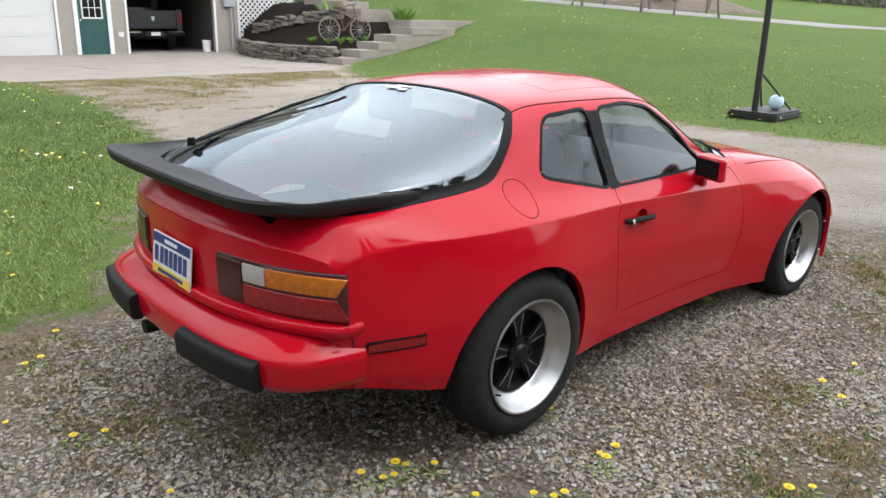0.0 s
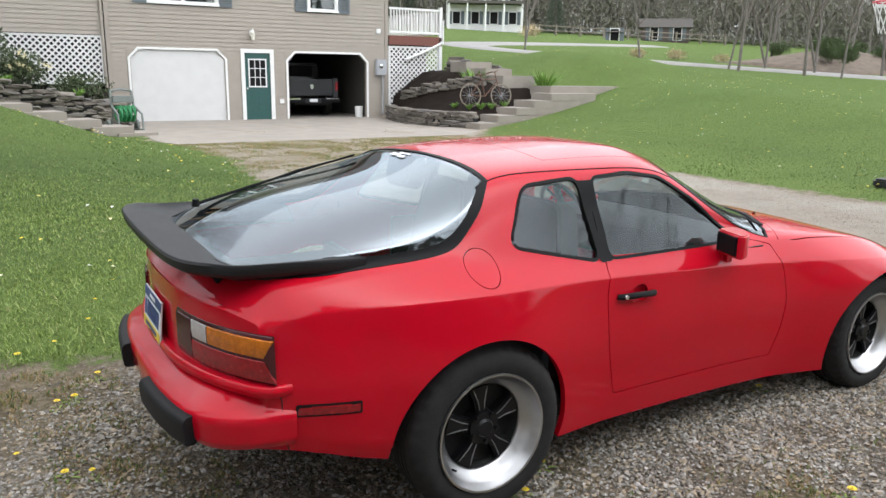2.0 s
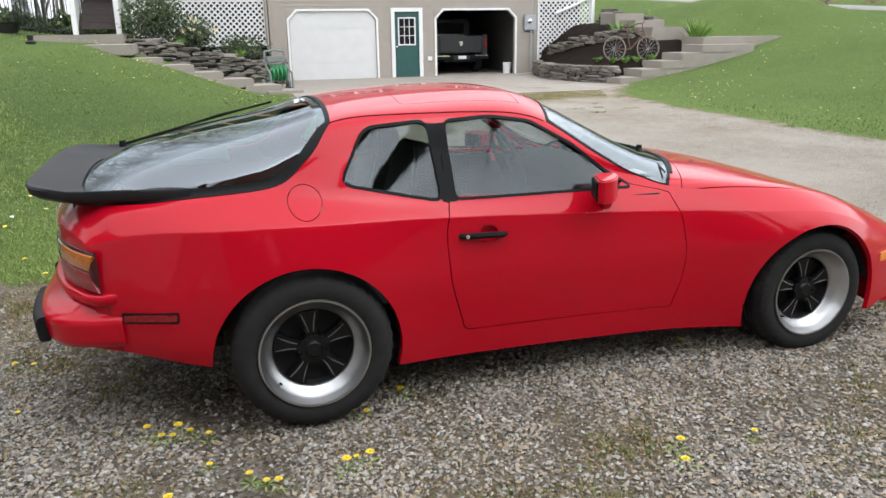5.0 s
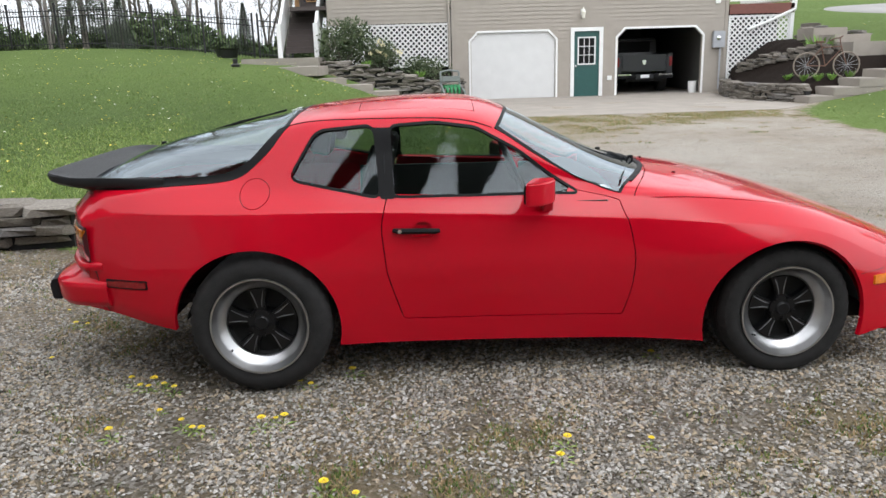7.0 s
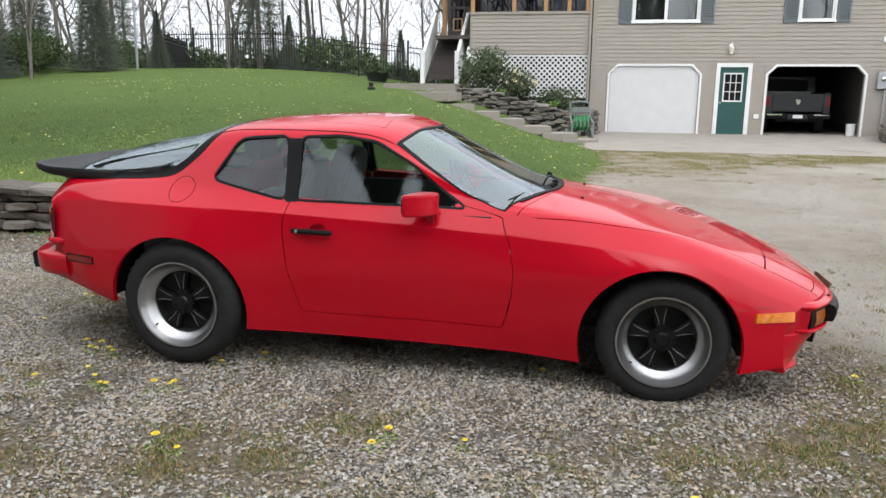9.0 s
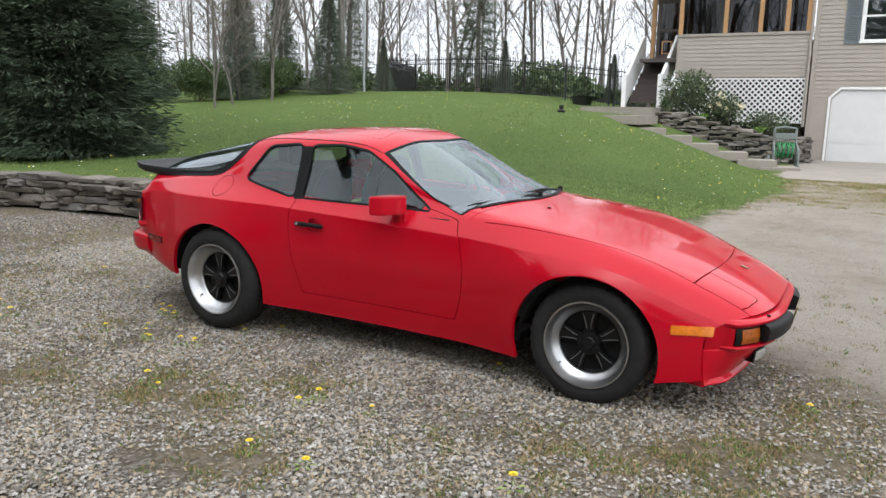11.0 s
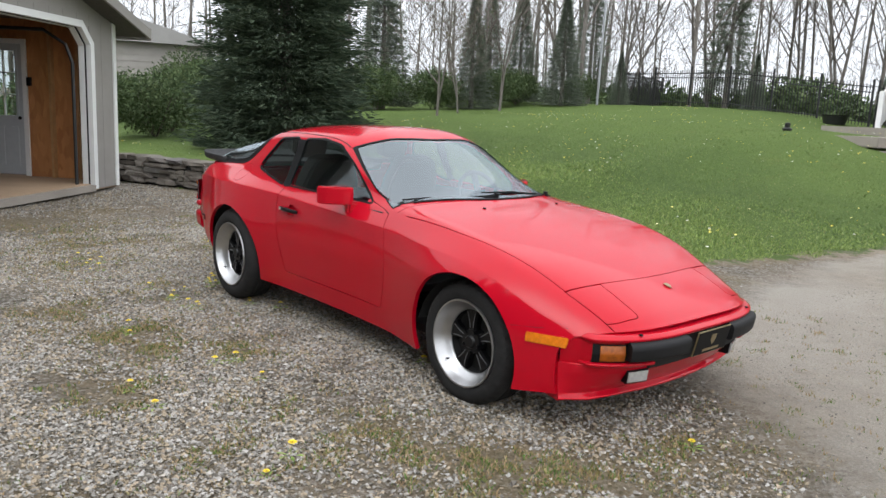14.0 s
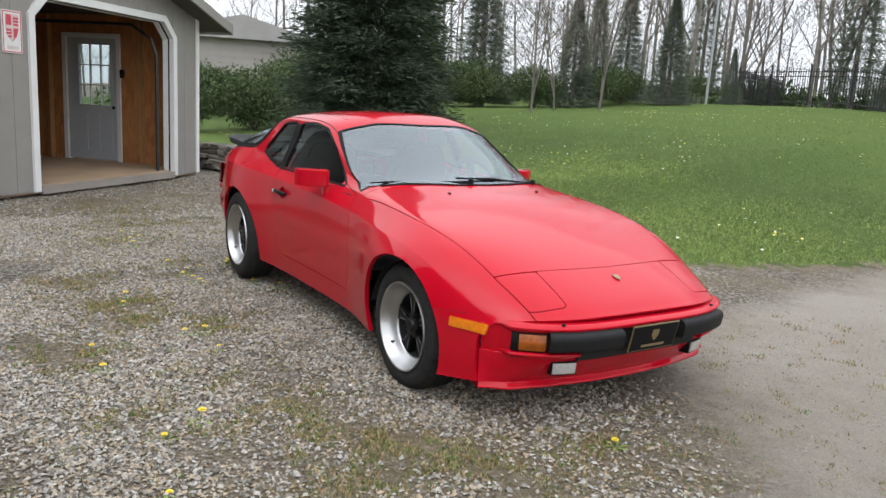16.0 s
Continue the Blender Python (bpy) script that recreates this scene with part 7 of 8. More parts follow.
def bush(name, rx, ry, rz, leaves, seed, mat, size=.09, width=.3, gaps=.35, stems=6):
    """A shrub: stems and an uneven cloud of leaves."""
    rng = np.random.default_rng(seed)
    t = empty(name)
    for k in range(stems):
        a = rng.random() * 6.28
        bm = tube(bmesh.new(), [(0, 0, -.05), (.3 * rx * math.cos(a), .3 * ry * math.sin(a), rz * .5), (.6 * rx * math.cos(a), .6 * ry * math.sin(a), rz * 1.1)], [.02, .014, .006], 5, False)
        part("stem", bm, M_TWIG, t)
    lobes = rand_unit(rng, 14) * (rx * .55, ry * .55, rz * .42) + (0, 0, rz * .95)
    lobe = lobes[rng.integers(len(lobes), size=leaves)]
    u = rand_unit(rng, leaves)
    rad = (.62 + .42 * rng.random(leaves)) * (1 - gaps * (rng.random(leaves) < .3))
    c = lobe + u * np.array([rx, ry, rz]) * .50 * rad[:, None]
    c[:, 2] = np.maximum(c[:, 2], .03 + .05 * rng.random(leaves))
    along = u + .6 * rng.normal(size=(leaves, 3))
    along /= np.linalg.norm(along, axis=1, keepdims=True)
    sd = np.cross(along, rand_unit(rng, leaves))
    sd /= np.linalg.norm(sd, axis=1, keepdims=True) + 1e-9
    v, f = cards(c, along, sd, size * (.7 + .6 * rng.random(leaves)), size * width * (.7 + .6 * rng.random(leaves)))
    mesh_object("leaves", v, f, mat, False, t)
    return t


def put_at(ob, x, y, turn=0.0, scale=1.0, dz=0.0, squash=1.0):
    ob.matrix_world = Matrix.LocRotScale((x, y, float(ground_z(x, y)) + dz), Euler((0, 0, turn)), (scale, scale, scale * squash))
    return ob


big = tagged(put_at(spruce("spruce_tree", 12.0, 1.88, 170000, 4, .12, .56, .95), -9.87, 5.25), "large dark green spruce with boughs to the ground", "tree")
protos = [spruce("spruce_tree", 7.5, 1.7, 22000, 11, .3, .56, 1.5, M_HAZENEEDLE), spruce("spruce_tree", 6.0, 1.6, 20000, 12, .1, .56, 1.4, M_HAZENEEDLE), spruce("spruce_tree", 10.5, 1.7, 15000, 13, .9, .60, 1.35, M_HAZENEEDLE)]
rnd = random.Random(7)
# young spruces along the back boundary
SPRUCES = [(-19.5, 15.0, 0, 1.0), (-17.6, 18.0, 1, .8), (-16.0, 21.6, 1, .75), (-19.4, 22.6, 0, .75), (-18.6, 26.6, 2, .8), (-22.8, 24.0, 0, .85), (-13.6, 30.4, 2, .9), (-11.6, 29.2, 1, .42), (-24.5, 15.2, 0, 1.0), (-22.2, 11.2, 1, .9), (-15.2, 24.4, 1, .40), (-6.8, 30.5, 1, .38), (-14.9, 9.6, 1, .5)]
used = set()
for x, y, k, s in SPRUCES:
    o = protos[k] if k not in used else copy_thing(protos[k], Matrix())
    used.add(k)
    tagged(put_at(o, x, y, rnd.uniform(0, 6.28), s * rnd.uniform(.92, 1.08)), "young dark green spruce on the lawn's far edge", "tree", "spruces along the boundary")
# bare hardwoods behind the fence and along the boundary
bares = [bare_tree("bare_tree", 13 + k * 1.2, 30 + k, 260, forked=k == 2) for k in range(5)]
spots = []
for k in range(30):
    f = k / 30
    spots.append((-27 + 27.5 * f + rnd.uniform(-1.2, 1.2), 25 + 6 * f + rnd.uniform(2, 16)))
spots += [(-20, 21), (-23, 13), (-25.5, 17), (-30, 15.5), (-19, 9.5), (-36, 11), (-4.8, 29), (-2.5, 31), (-1.2, 34), (-17.8, 25), (-14, 28), (-28, 4), (-35, 2)]
for i, (x, y) in enumerate(spots):
    k = i % 5
    o = bares[k] if i < 5 else copy_thing(bares[k], Matrix())
    tagged(put_at(o, x, y, rnd.uniform(0, 6.28), rnd.uniform(.75, 1.15)), "bare grey-barked tree with spring buds", "tree", "bare trees along the boundary")
young = bare_tree("bare_tree", 6.0, 77, 160, 1.3, True)
for i, (x, y, s) in enumerate(((-13.6, 12.8, 1.0), (-15.5, 17.5, 1.2), (-14.6, 14.6, .8))):
    o = young if i == 0 else copy_thing(young, Matrix())
    tagged(put_at(o, x, y, 2.1 * i, s), "young forked bare tree behind the hedge", "tree", "young bare trees")
# the thin wood beyond: many slender trunks and a low dark undergrowth
rng = np.random.default_rng(70)
bm = bmesh.new()
for k in range(95):
    x, y = rng.uniform(-62, 3), rng.uniform(38, 66)
    if k % 3 == 0:
        x, y = rng.uniform(-62, -30), rng.uniform(6, 40)
    z, h, r = float(ground_z(x, y)), rng.uniform(9, 17), rng.uniform(.06, .14)
    lean = Vector((rng.normal() * .5, rng.normal() * .5, 0))
    top = Vector((x, y, z + h)) + lean
    base = Vector((x, y, z - .2))
    tube(bm, [base, base.lerp(top, .5) + Vector((rng.normal() * .15, 0, 0)), top], [r, r * .7, .015], 4, False)
    for b in range(7):
        q = base.lerp(top, rng.uniform(.35, .95))
        a, l = rng.uniform(0, 6.28), rng.uniform(.8, 2.2)
        tube(bm, [q, q + Vector((math.cos(a) * l, math.sin(a) * l, l * rng.uniform(.5, 1.2)))], [r * .28, .008], 3, False)
tagged(part("far_wood", bm, M_BARK), "thin bare wood standing beyond the boundary", "wood", kind="stuff")
n = 26000
u = rng.random(n)
x = np.where(u < .72, rng.uniform(-40, 2, n), rng.uniform(-40, -22, n))
y = np.where(u < .72, 33 + 4 * rng.random(n) - .22 * (x + 20), rng.uniform(4, 34, n))
z = ground_z(x, y) + 1.5 * rng.random(n) ** 1.3 * (.6 + .5 * np.sin(x * .7) * np.sin(y * .5 + 1))
c = np.stack([x, y, z], 1)
v, f = cards(c, rand_unit(rng, n), rand_unit(rng, n), .30 + .25 * rng.random(n), .06 + .05 * rng.random(n))
tagged(mesh_object("undergrowth", v, f, M_HEDGE, False), "low dark undergrowth below the far wood", "undergrowth", kind="stuff")
# fine twigs that fill the far woods, west and east
def twig_haze(name, n, box3, label, seed):
    g = np.random.default_rng(seed)
    x, y = g.uniform(box3[0], box3[1], n), g.uniform(box3[2], box3[3], n)
    z = ground_z(x, y) + box3[4] + (box3[5] - box3[4]) * g.random(n)
    along = rand_unit(g, n) * (.55, .55, 1)
    along[:, 2] = np.abs(along[:, 2])
    along /= np.linalg.norm(along, axis=1, keepdims=True)
    v, f = cards(np.stack([x, y, z], 1), along, rand_unit(g, n), 1.0 + 1.2 * g.random(n), .010 + .012 * g.random(n))
    return tagged(mesh_object(name, v, f, M_TWIG, False), label, "wood", kind="stuff")


twig_haze("far_twigs", 27000, (-58, 4, 34, 60, 1.5, 15), "fine grey twigs of the wood beyond the fence", 71)
twig_haze("far_twigs", 9000, (-58, -26, 4, 36, 1.5, 12), "fine grey twigs of the wood beyond the hedge", 72)
g = np.random.default_rng(73)
n = 240000
x, y = g.uniform(26, 150, n), 0
y = 128 - .95 * (x - 26) + g.uniform(-8, 22, n)
crown = 9 + 4 * np.sin(x * .9) * np.sin(x * .37 + 1) + 2.5 * np.sin(x * 2.3 + .6 * y)
z = ground_z(x, y) + crown * g.random(n) ** .8
v, f = cards(np.stack([x, y, z], 1), rand_unit(g, n) * (.6, .6, 1), rand_unit(g, n), .7 + .8 * g.random(n), .03 + .11 * g.random(n))
# distance haze is put into these pale grey-green colours
tagged(mesh_object("east_wood", v, f, pieces("hazed_wood", [(0, (.19, .18, .15)), (.5, (.26, .24, .205)), (1, (.25, .26, .19))], .9), False), "hazy grey-green wood beyond the neighbours", "wood", kind="stuff")
# roadside trees to the east
for x, y, s in ((26.5, 25.5, .8), (27.4, 20.4, .9), (28.2, 21.6, .75), (29.5, 18.6, .9), (30.0, 17.2, .8), (31.5, 19.5, .9), (33, 16.6, 1.0), (30.6, 21.5, .85), (35, 18.4, .9), (25.0, 33.0, .7), (38, 20, 1.0), (41, 24, 1.0), (37, 26, 1.1)):
    o = copy_thing(bares[rnd.randrange(5)], Matrix())
    tagged(put_at(o, x, y, rnd.uniform(0, 6.28), s * .8), "slender bare tree beside the lane", "tree", "bare trees along the lane")
# the wood beyond the neighbours, and behind the camera
for k in range(46):
    x = 24 + 90 * k / 46 + rnd.uniform(-3, 3)
    y = 118 - 1.0 * (x - 24) + rnd.uniform(-6, 14)
    o = copy_thing(bares[rnd.randrange(5)] if k % 7 else protos[rnd.randrange(3)], Matrix())
    tagged(put_at(o, x, y, rnd.uniform(0, 6.28), rnd.uniform(1.0, 1.5)), "tall tree in the wood behind the neighbours", "tree", "wood behind the neighbours")
for k in range(30):
    x, y = -24 + 52 * k / 30 + rnd.uniform(-1, 1), -14 - rnd.uniform(0, 7)
    o = copy_thing(bares[rnd.randrange(5)] if k % 3 else protos[rnd.randrange(3)], Matrix())
    tagged(put_at(o, x, y, rnd.uniform(0, 6.28), rnd.uniform(1.0, 1.35) * .78), "tall bare tree standing across the drive", "tree", "trees across the drive")

for x, y, k, s in ((-9, -15, 0, 1.7), (-11, -16, 1, 1.8), (-3.6, -15.5, 0, 1.5), (-.5, -12.0, 1, 2.3), (-13.5, -16, 0, 1.8), (1.9, -12.4, 0, 2.0), (6.6, -16.0, 1, 1.5), (10.0, -16, 0, 1.4), (-6.0, -15.5, 1, 1.6), (4.6, -12.6, 1, 2.3), (13.0, -15, 1, 1.5)):
    o = copy_thing(protos[k], Matrix())
    tagged(put_at(o, x, y, rnd.uniform(0, 6.28), s), "tall dark spruce standing across the drive", "tree", "spruces across the drive")

# hedge and undergrowth on the west side
hb = bush("hedge_shrub", 1.5, 1.2, 1.05, 9000, 50, M_HEDGE, .10, .22)
first = True
for x, y, s in ((-15.5, 4.6, 1.0), (-17.4, 5.8, .75), (-19.3, 7.0, .8), (-16.4, 7.8, .75), (-21.0, 8.6, 1.2), (-18.6, 10.0, 1.0), (-14.2, 7.2, .8), (-20.6, 12.6, 1.1), (-18.8, 14.2, 1.0), (-18.2, 16.6, .9), (-17.6, 19.4, .9), (-18.0, 21.0, .8), (-23.5, 9.0, 1.3), (-14.4, 2.2, 1.0), (-17, 24, .7)):
    o = hb if first else copy_thing(hb, Matrix())
    first = False
    tagged(put_at(o, x, y, rnd.uniform(0, 6.28), s), "rough green hedge shrub under the trees", "shrub", "hedge shrubs")
# rhododendrons before the lattice
for i, (x, y, s, lab) in enumerate(((-1.65, 20.75, 1.0, "tall leggy rhododendron before the lattice"), (-.55, 20.9, .85, "leggy rhododendron with pale blossom before the lattice"), (.95, 20.65, .78, "rounded dark green rhododendron by the wall"))):
    rb = bush("rhododendron", 1.0, .8, .80, 2600, 60 + i, M_RHODO, .11, .24, .6, 12)
    tagged(put_at(rb, x, y, 0, s, .35), lab, "shrub")
blossom = []
for i in range(9):
    a = rnd.uniform(0, 6.28)
    blossom.append(Vector((-.35 + rnd.uniform(-.5, .5), 20.45 + rnd.uniform(-.1, .1), 1.75 + rnd.uniform(-.25, .3))))
rng = np.random.default_rng(5)
c = np.array([b for b in blossom for _ in range(16)]) + rng.normal(size=(144, 3)) * .035
v, f = cards(c, rand_unit(rng, 144), rand_unit(rng, 144), np.full(144, .06), np.full(144, .028))
tagged(mesh_object("blossom_heads", v, f, plain("cream_blossom", (.75, .68, .42), .6), False), "cream blossom heads on the rhododendron", "blossom", kind="stuff")
# day lilies and small plants in the beds
for x, y, z, s in ((13.85, 16.75, .98, .72), (12.25, 18.4, 1.12, .62), (11.0, 16.7, .5, .2), (11.35, 16.6, .50, .22), (12.2, 16.6, .55, .22), (11.7, 16.55, .52, .2), (10.9, 17.4, .5, .2), (-.9, 20.05, 1.15, .25), (.75, 19.95, .80, .25)):
    rng = np.random.default_rng(int(x * 100 + 5000))
    n = 46
    a = rng.random(n) * 6.28
    out = np.stack([np.cos(a), np.sin(a), .9 + .9 * rng.random(n)], 1)
    out /= np.linalg.norm(out, axis=1, keepdims=True)
    sd = np.stack([-np.sin(a), np.cos(a), 0 * a], 1)
    base = np.stack([.12 * np.cos(a), .12 * np.sin(a), 0 * a], 1) * s
    v, f = cards(base, out, sd, s * (.8 + .5 * rng.random(n)), np.full(n, .045 * s + .006))
    o = mesh_object("lily_clump", v, f, M_LILY, False)
    o.location = (x, y, z)
    tagged(o, "bright green strap-leaved lily clump in a bed", "plant", "lily clumps")

# ---- the lane and the neighbours ----
M_LANE = plain("grey_lane", (.25, .24, .23), .9, vary=.15, scale=1.5, bump=.3, fine=60)
lane = [(60, -6), (46, 8), (38, 14.5), (33, 18.5), (28, 24), (24.5, 29), (22.5, 33), (23.5, 37), (28, 40), (36, 43), (50, 47)]
LP = [Vector((x, y, 0)) for x, y in lane]
verts, faces = [], []
sub = []
for i in range(len(LP) - 1):
    p0, p1, p2, p3 = LP[max(i - 1, 0)], LP[i], LP[i + 1], LP[min(i + 2, len(LP) - 1)]
    for k in range(8):
        t = k / 8
        sub.append(.5 * ((2 * p1) + (p2 - p0) * t + (2 * p0 - 5 * p1 + 4 * p2 - p3) * t * t + (3 * p1 - p0 - 3 * p2 + p3) * t**3))
for i, p in enumerate(sub):
    d = (sub[min(i + 1, len(sub) - 1)] - sub[max(i - 1, 0)]).normalized()
    n = Vector((-d.y, d.x, 0))
    for o, dz in ((-1.5, -.05), (-1.35, .05), (0, .08), (1.35, .05), (1.5, -.05)):
        q = p + n * o
        verts.append((q.x, q.y, float(ground_z(q.x, q.y)) + dz))
for i in range(len(sub) - 1):
    for j in range(4):
        a = i * 5 + j
        faces.append((a, a + 5, a + 6, a + 1))
tagged(mesh_object("lane", verts, faces, M_LANE), "narrow grey lane curving over the lawn", "lane", kind="structure")


def far_house(name, x, y, turn, w, d, h, roof_h, wall, label, rows=2, cols=4, porch=False, roof=None):
    t = empty(name)
    part("wall", boxes(((-w / 2, -d / 2, -1), (w / 2, d / 2, h))), wall, t)
    part("roof", prism(bmesh.new(), [(-d / 2 - .4, h - .1), (0, h + roof_h), (d / 2 + .4, h - .1)], -w / 2 - .4, w / 2 + .4, Matrix(((0, 0, 1, 0), (1, 0, 0, 0), (0, 1, 0, 0), (0, 0, 0, 1)))), roof or M_ROOF, t)
    for r in range(rows):
        for c in range(cols):
            xx, zz = -w / 2 + w * (c + .5) / cols, h * (r + .5) / rows
            win = part("window", boxes(((xx - .5, -d / 2 - .06, zz - .75), (xx + .5, -d / 2 - .01, zz + .75))), M_WHITE, t)
            part("pane", boxes(((xx - .42, -d / 2 - .08, zz - .67), (xx + .42, -d / 2 - .06, zz + .67))), M_TRIM, win)
            for s in (-1, 1):
                part("shutter", boxes(((xx + s * .75 - .2, -d / 2 - .07, zz - .75), (xx + s * .75 + .2, -d / 2 - .02, zz + .75))), M_SHUTTER, win)
    if porch:
        part("porch_roof", boxes(((-w / 2, -d / 2 - 2.4, 2.7), (w / 2, -d / 2, 3.0))), M_ROOF, t)
        for k in range(5):
            xx = -w / 2 + .2 + (w - .4) * k / 4
            part("porch_post", boxes(((xx - .09, -d / 2 - 2.3, -1), (xx + .09, -d / 2 - 2.12, 2.7))), M_WHITE, t)
    put_at(t, x, y, radians(turn))
    return tagged(t, label, "house")


far_house("neighbour_house", 53.0, 80.0, -30, 9, 7, 4.8, 2.2, M_WHITE, "white two-storey neighbour's house with dark shutters", 2, 4, True)
far_house("neighbour_barn", 68, 64, -42, 5.2, 3.6, 1.6, 1.0, plain("weathered_barn_boards", (.10, .08, .07), .9), "low dark barn behind the lane", 1, 2)
far_house("playhouse", 56.5, 60, -40, 1.0, 1.0, .9, .3, plain("red_playhouse", (.20, .05, .04), .8), "tiny red playhouse on the far lawn", 1, 1)
M_PALESIDING = plain("pale_weathered_siding", (.36, .335, .31), .7, vary=.1, scale=2)
BARN = far_house("pole_barn", -29.8, 8.85, -17.8, 10, 6, 2.75, .83, M_PALESIDING, "long pale outbuilding with its gable to the drive", 0, 0, roof=plain("pale_metal_roof", (.30, .29, .28), .55, vary=.12, scale=2))
for k in range(13):
    z = .2 + k * .25
    reach = 3.0 if z < 2.7 else max(.3, 3.0 - (z - 2.55) / .29)
    part("siding_board", boxes(((5.0, -reach, z), (5.03, reach, z + .225))), M_PALESIDING, BARN).matrix_parent_inverse = Matrix()
POLE = part("flag_pole", tube(bmesh.new(), [(0, 0, 0), (.05, 0, 4.2), (.2, .02, 7.5)], [.05, .045, .03], 8), M_STEELGREY, None, smooth=True)
put_at(POLE, -15.4, 23.2)
tagged(POLE, "thin grey pole at the top of the lawn", "pole")
M_OLDRAIL = plain("weathered_rail", (.19, .165, .135), .85, vary=.25)
FENCE2 = empty("rail_fence", label="weathered split-rail fence by the neighbour's house", category="fence")
for k in range(9):
    x, y = 54 + k * 2.2, 71 - k * 1.6
    z = float(ground_z(x, y))
    part("post", boxes(((x - .08, y - .08, z), (x + .08, y + .08, z + 1.2))), M_OLDRAIL, FENCE2)
for dz in (.5, 1.0):
    part("rail", tube(bmesh.new(), [(54, 71, float(ground_z(54, 71)) + dz), (71.6, 58.2, float(ground_z(71.6, 58.2)) + dz)], .06, 5), M_OLDRAIL, FENCE2)
for i, (x, y, s) in enumerate(((35.5, 21.5, .5), (38, 23.4, .7), (40.5, 21.6, .55), (42.5, 24.6, .6), (36.8, 25.4, .45), (34.2, 19.8, .5))):
    tagged(put_at(copy_thing(hb, Matrix()), x, y, i * 1.3, s, .45), "low green shrub on the bare bank", "shrub", "shrubs on the bank")
M_STRAW = pieces("dry_grass_clumps", [(0, (.40, .32, .19)), (1, (.55, .46, .30))], .8)
for i, (x, y, s) in enumerate(((29.5, 28.8, .55), (31.6, 28.0, .6), (34.6, 27.4, .5), (47, 62, 1.3))):
    o = bush("grass_clump", .9, .7, .4, 500, 80 + i, M_STRAW, .4, .05, 0, 2)
    tagged(put_at(o, x, y, 0, s), "straw-coloured ornamental grass clump", "plant", "ornamental grass")
mound("roadside_bank", 33, 46, 19.5, 27, lambda x, y: float(ground_z(x, y)) + 1.0 * math.sin(math.pi * min(1, max(0, (x - 33) / 13))) * math.sin(math.pi * min(1, max(0, (y - 19.5) / 7.5))), plain("bare_earth_bank", (.13, .10, .075), .95, vary=.4, scale=2, bump=.6), "bare brown earth bank under the trees")

# ---- gravel, grass and weeds near the camera ----
M_GRAVEL = pieces("crushed_stone", [(0, (.125, .112, .093)), (.22, (.225, .206, .180)), (.46, (.33, .309, .278)), (.70, (.48, .46, .428)), (.76, (.32, .26, .182)), (1, (.43, .352, .258))], .85, 60, .3, "island", .3)
M_BLADE = pieces("grass_blades", [(0, (.172, .250, .060)), (.5, (.246, .332, .088)), (.9, (.30, .385, .122)), (1, (.405, .384, .18))], .6, 30, .05)
# a darker copy of the grass, for the same painted regional tone
M_DARKGRASS = pieces("dark_grass_blades", [(0, (.105, .165, .045)), (.5, (.148, .215, .062)), (.9, (.190, .258, .080)), (1, (.270, .270, .116))], .6, 30, .05)
M_WEED = pieces("weeds", [(0, (.09, .155, .038)), (.28, (.15, .215, .058)), (.42, (.25, .235, .09)), (.65, (.36, .25, .125)), (1, (.42, .31, .20))], .7, 30, .05)


def stones(name, n, box_xy, size, seed, label, keep):
    rng = np.random.default_rng(seed)
    x = rng.uniform(box_xy[0], box_xy[1], n)
    y = rng.uniform(box_xy[2], box_xy[3], n)
    ok = keep(x, y, rng)
    x, y = x[ok], y[ok]
    n = len(x)
    base = np.array([(1, 0, 0), (0, 1, 0), (-1, 0, 0), (0, -1, 0), (.25, .2, 1), (-.2, -.25, -1)], float)
    r = size * (.55 + .9 * rng.random(n) ** 2)
    p = base[None] * (1 + rng.uniform(-.35, .35, (n, 6, 1))) * np.stack([np.ones(n), .55 + .4 * rng.random(n), .38 + .3 * rng.random(n)], 1)[:, None, :]
    a, tilt = rng.random(n) * 6.283, rng.normal(size=n) * .3
    ca, sa, ct, st = np.cos(a)[:, None], np.sin(a)[:, None], np.cos(tilt)[:, None], np.sin(tilt)[:, None]
    px, py, pz = p[..., 0], p[..., 1], p[..., 2]
    px, pz = px * ct - pz * st, px * st + pz * ct
    px, py = px * ca - py * sa, px * sa + py * ca
    z = ground_z(x, y) + r * .12 + .003
    v = np.stack([px * r[:, None] + x[:, None], py * r[:, None] + y[:, None], pz * r[:, None] + z[:, None]], -1).reshape(-1, 3)
    tri = np.array([(0, 1, 4), (1, 2, 4), (2, 3, 4), (3, 0, 4), (1, 0, 5), (2, 1, 5), (3, 2, 5), (0, 3, 5)])
    f = (np.arange(n)[:, None, None] * 6 + tri[None]).reshape(-1, 3)
    return tagged(mesh_object(name, v, f, M_GRAVEL, False), label, "gravel", kind="stuff")


def on_gravel(x, y, rng):
    return (lawn_mask(x, y) > .05 + .25 * rng.random(len(x))) & (weediness(x, y) < .50 + 1.05 * rng.random(len(x))) & (fbm(x, y, 1.3, 8.0) < .09 + .55 * rng.random(len(x))) & (packed(x, y) < .02 + .5 * rng.random(len(x)) ** 3)


stones("gravel_coarse", 250000, (-3.2, 4.6, -3.7, 1.3), .0096, 1, "loose grey crushed stone on the drive", on_gravel)
stones("gravel_far", 110000, (-8.0, 4.5, -4.2, 3.2), .0125, 2, "scattered grey crushed stone on the drive", on_gravel)


stones("packed_grit", 26000, (2.4, 8.6, -2.6, 9.0), .0062, 3, "fine packed grey grit on the drive", lambda x, y, rng: (packed(x, y) > rng.random(len(x))) & (lawn_mask(x, y) > .1))


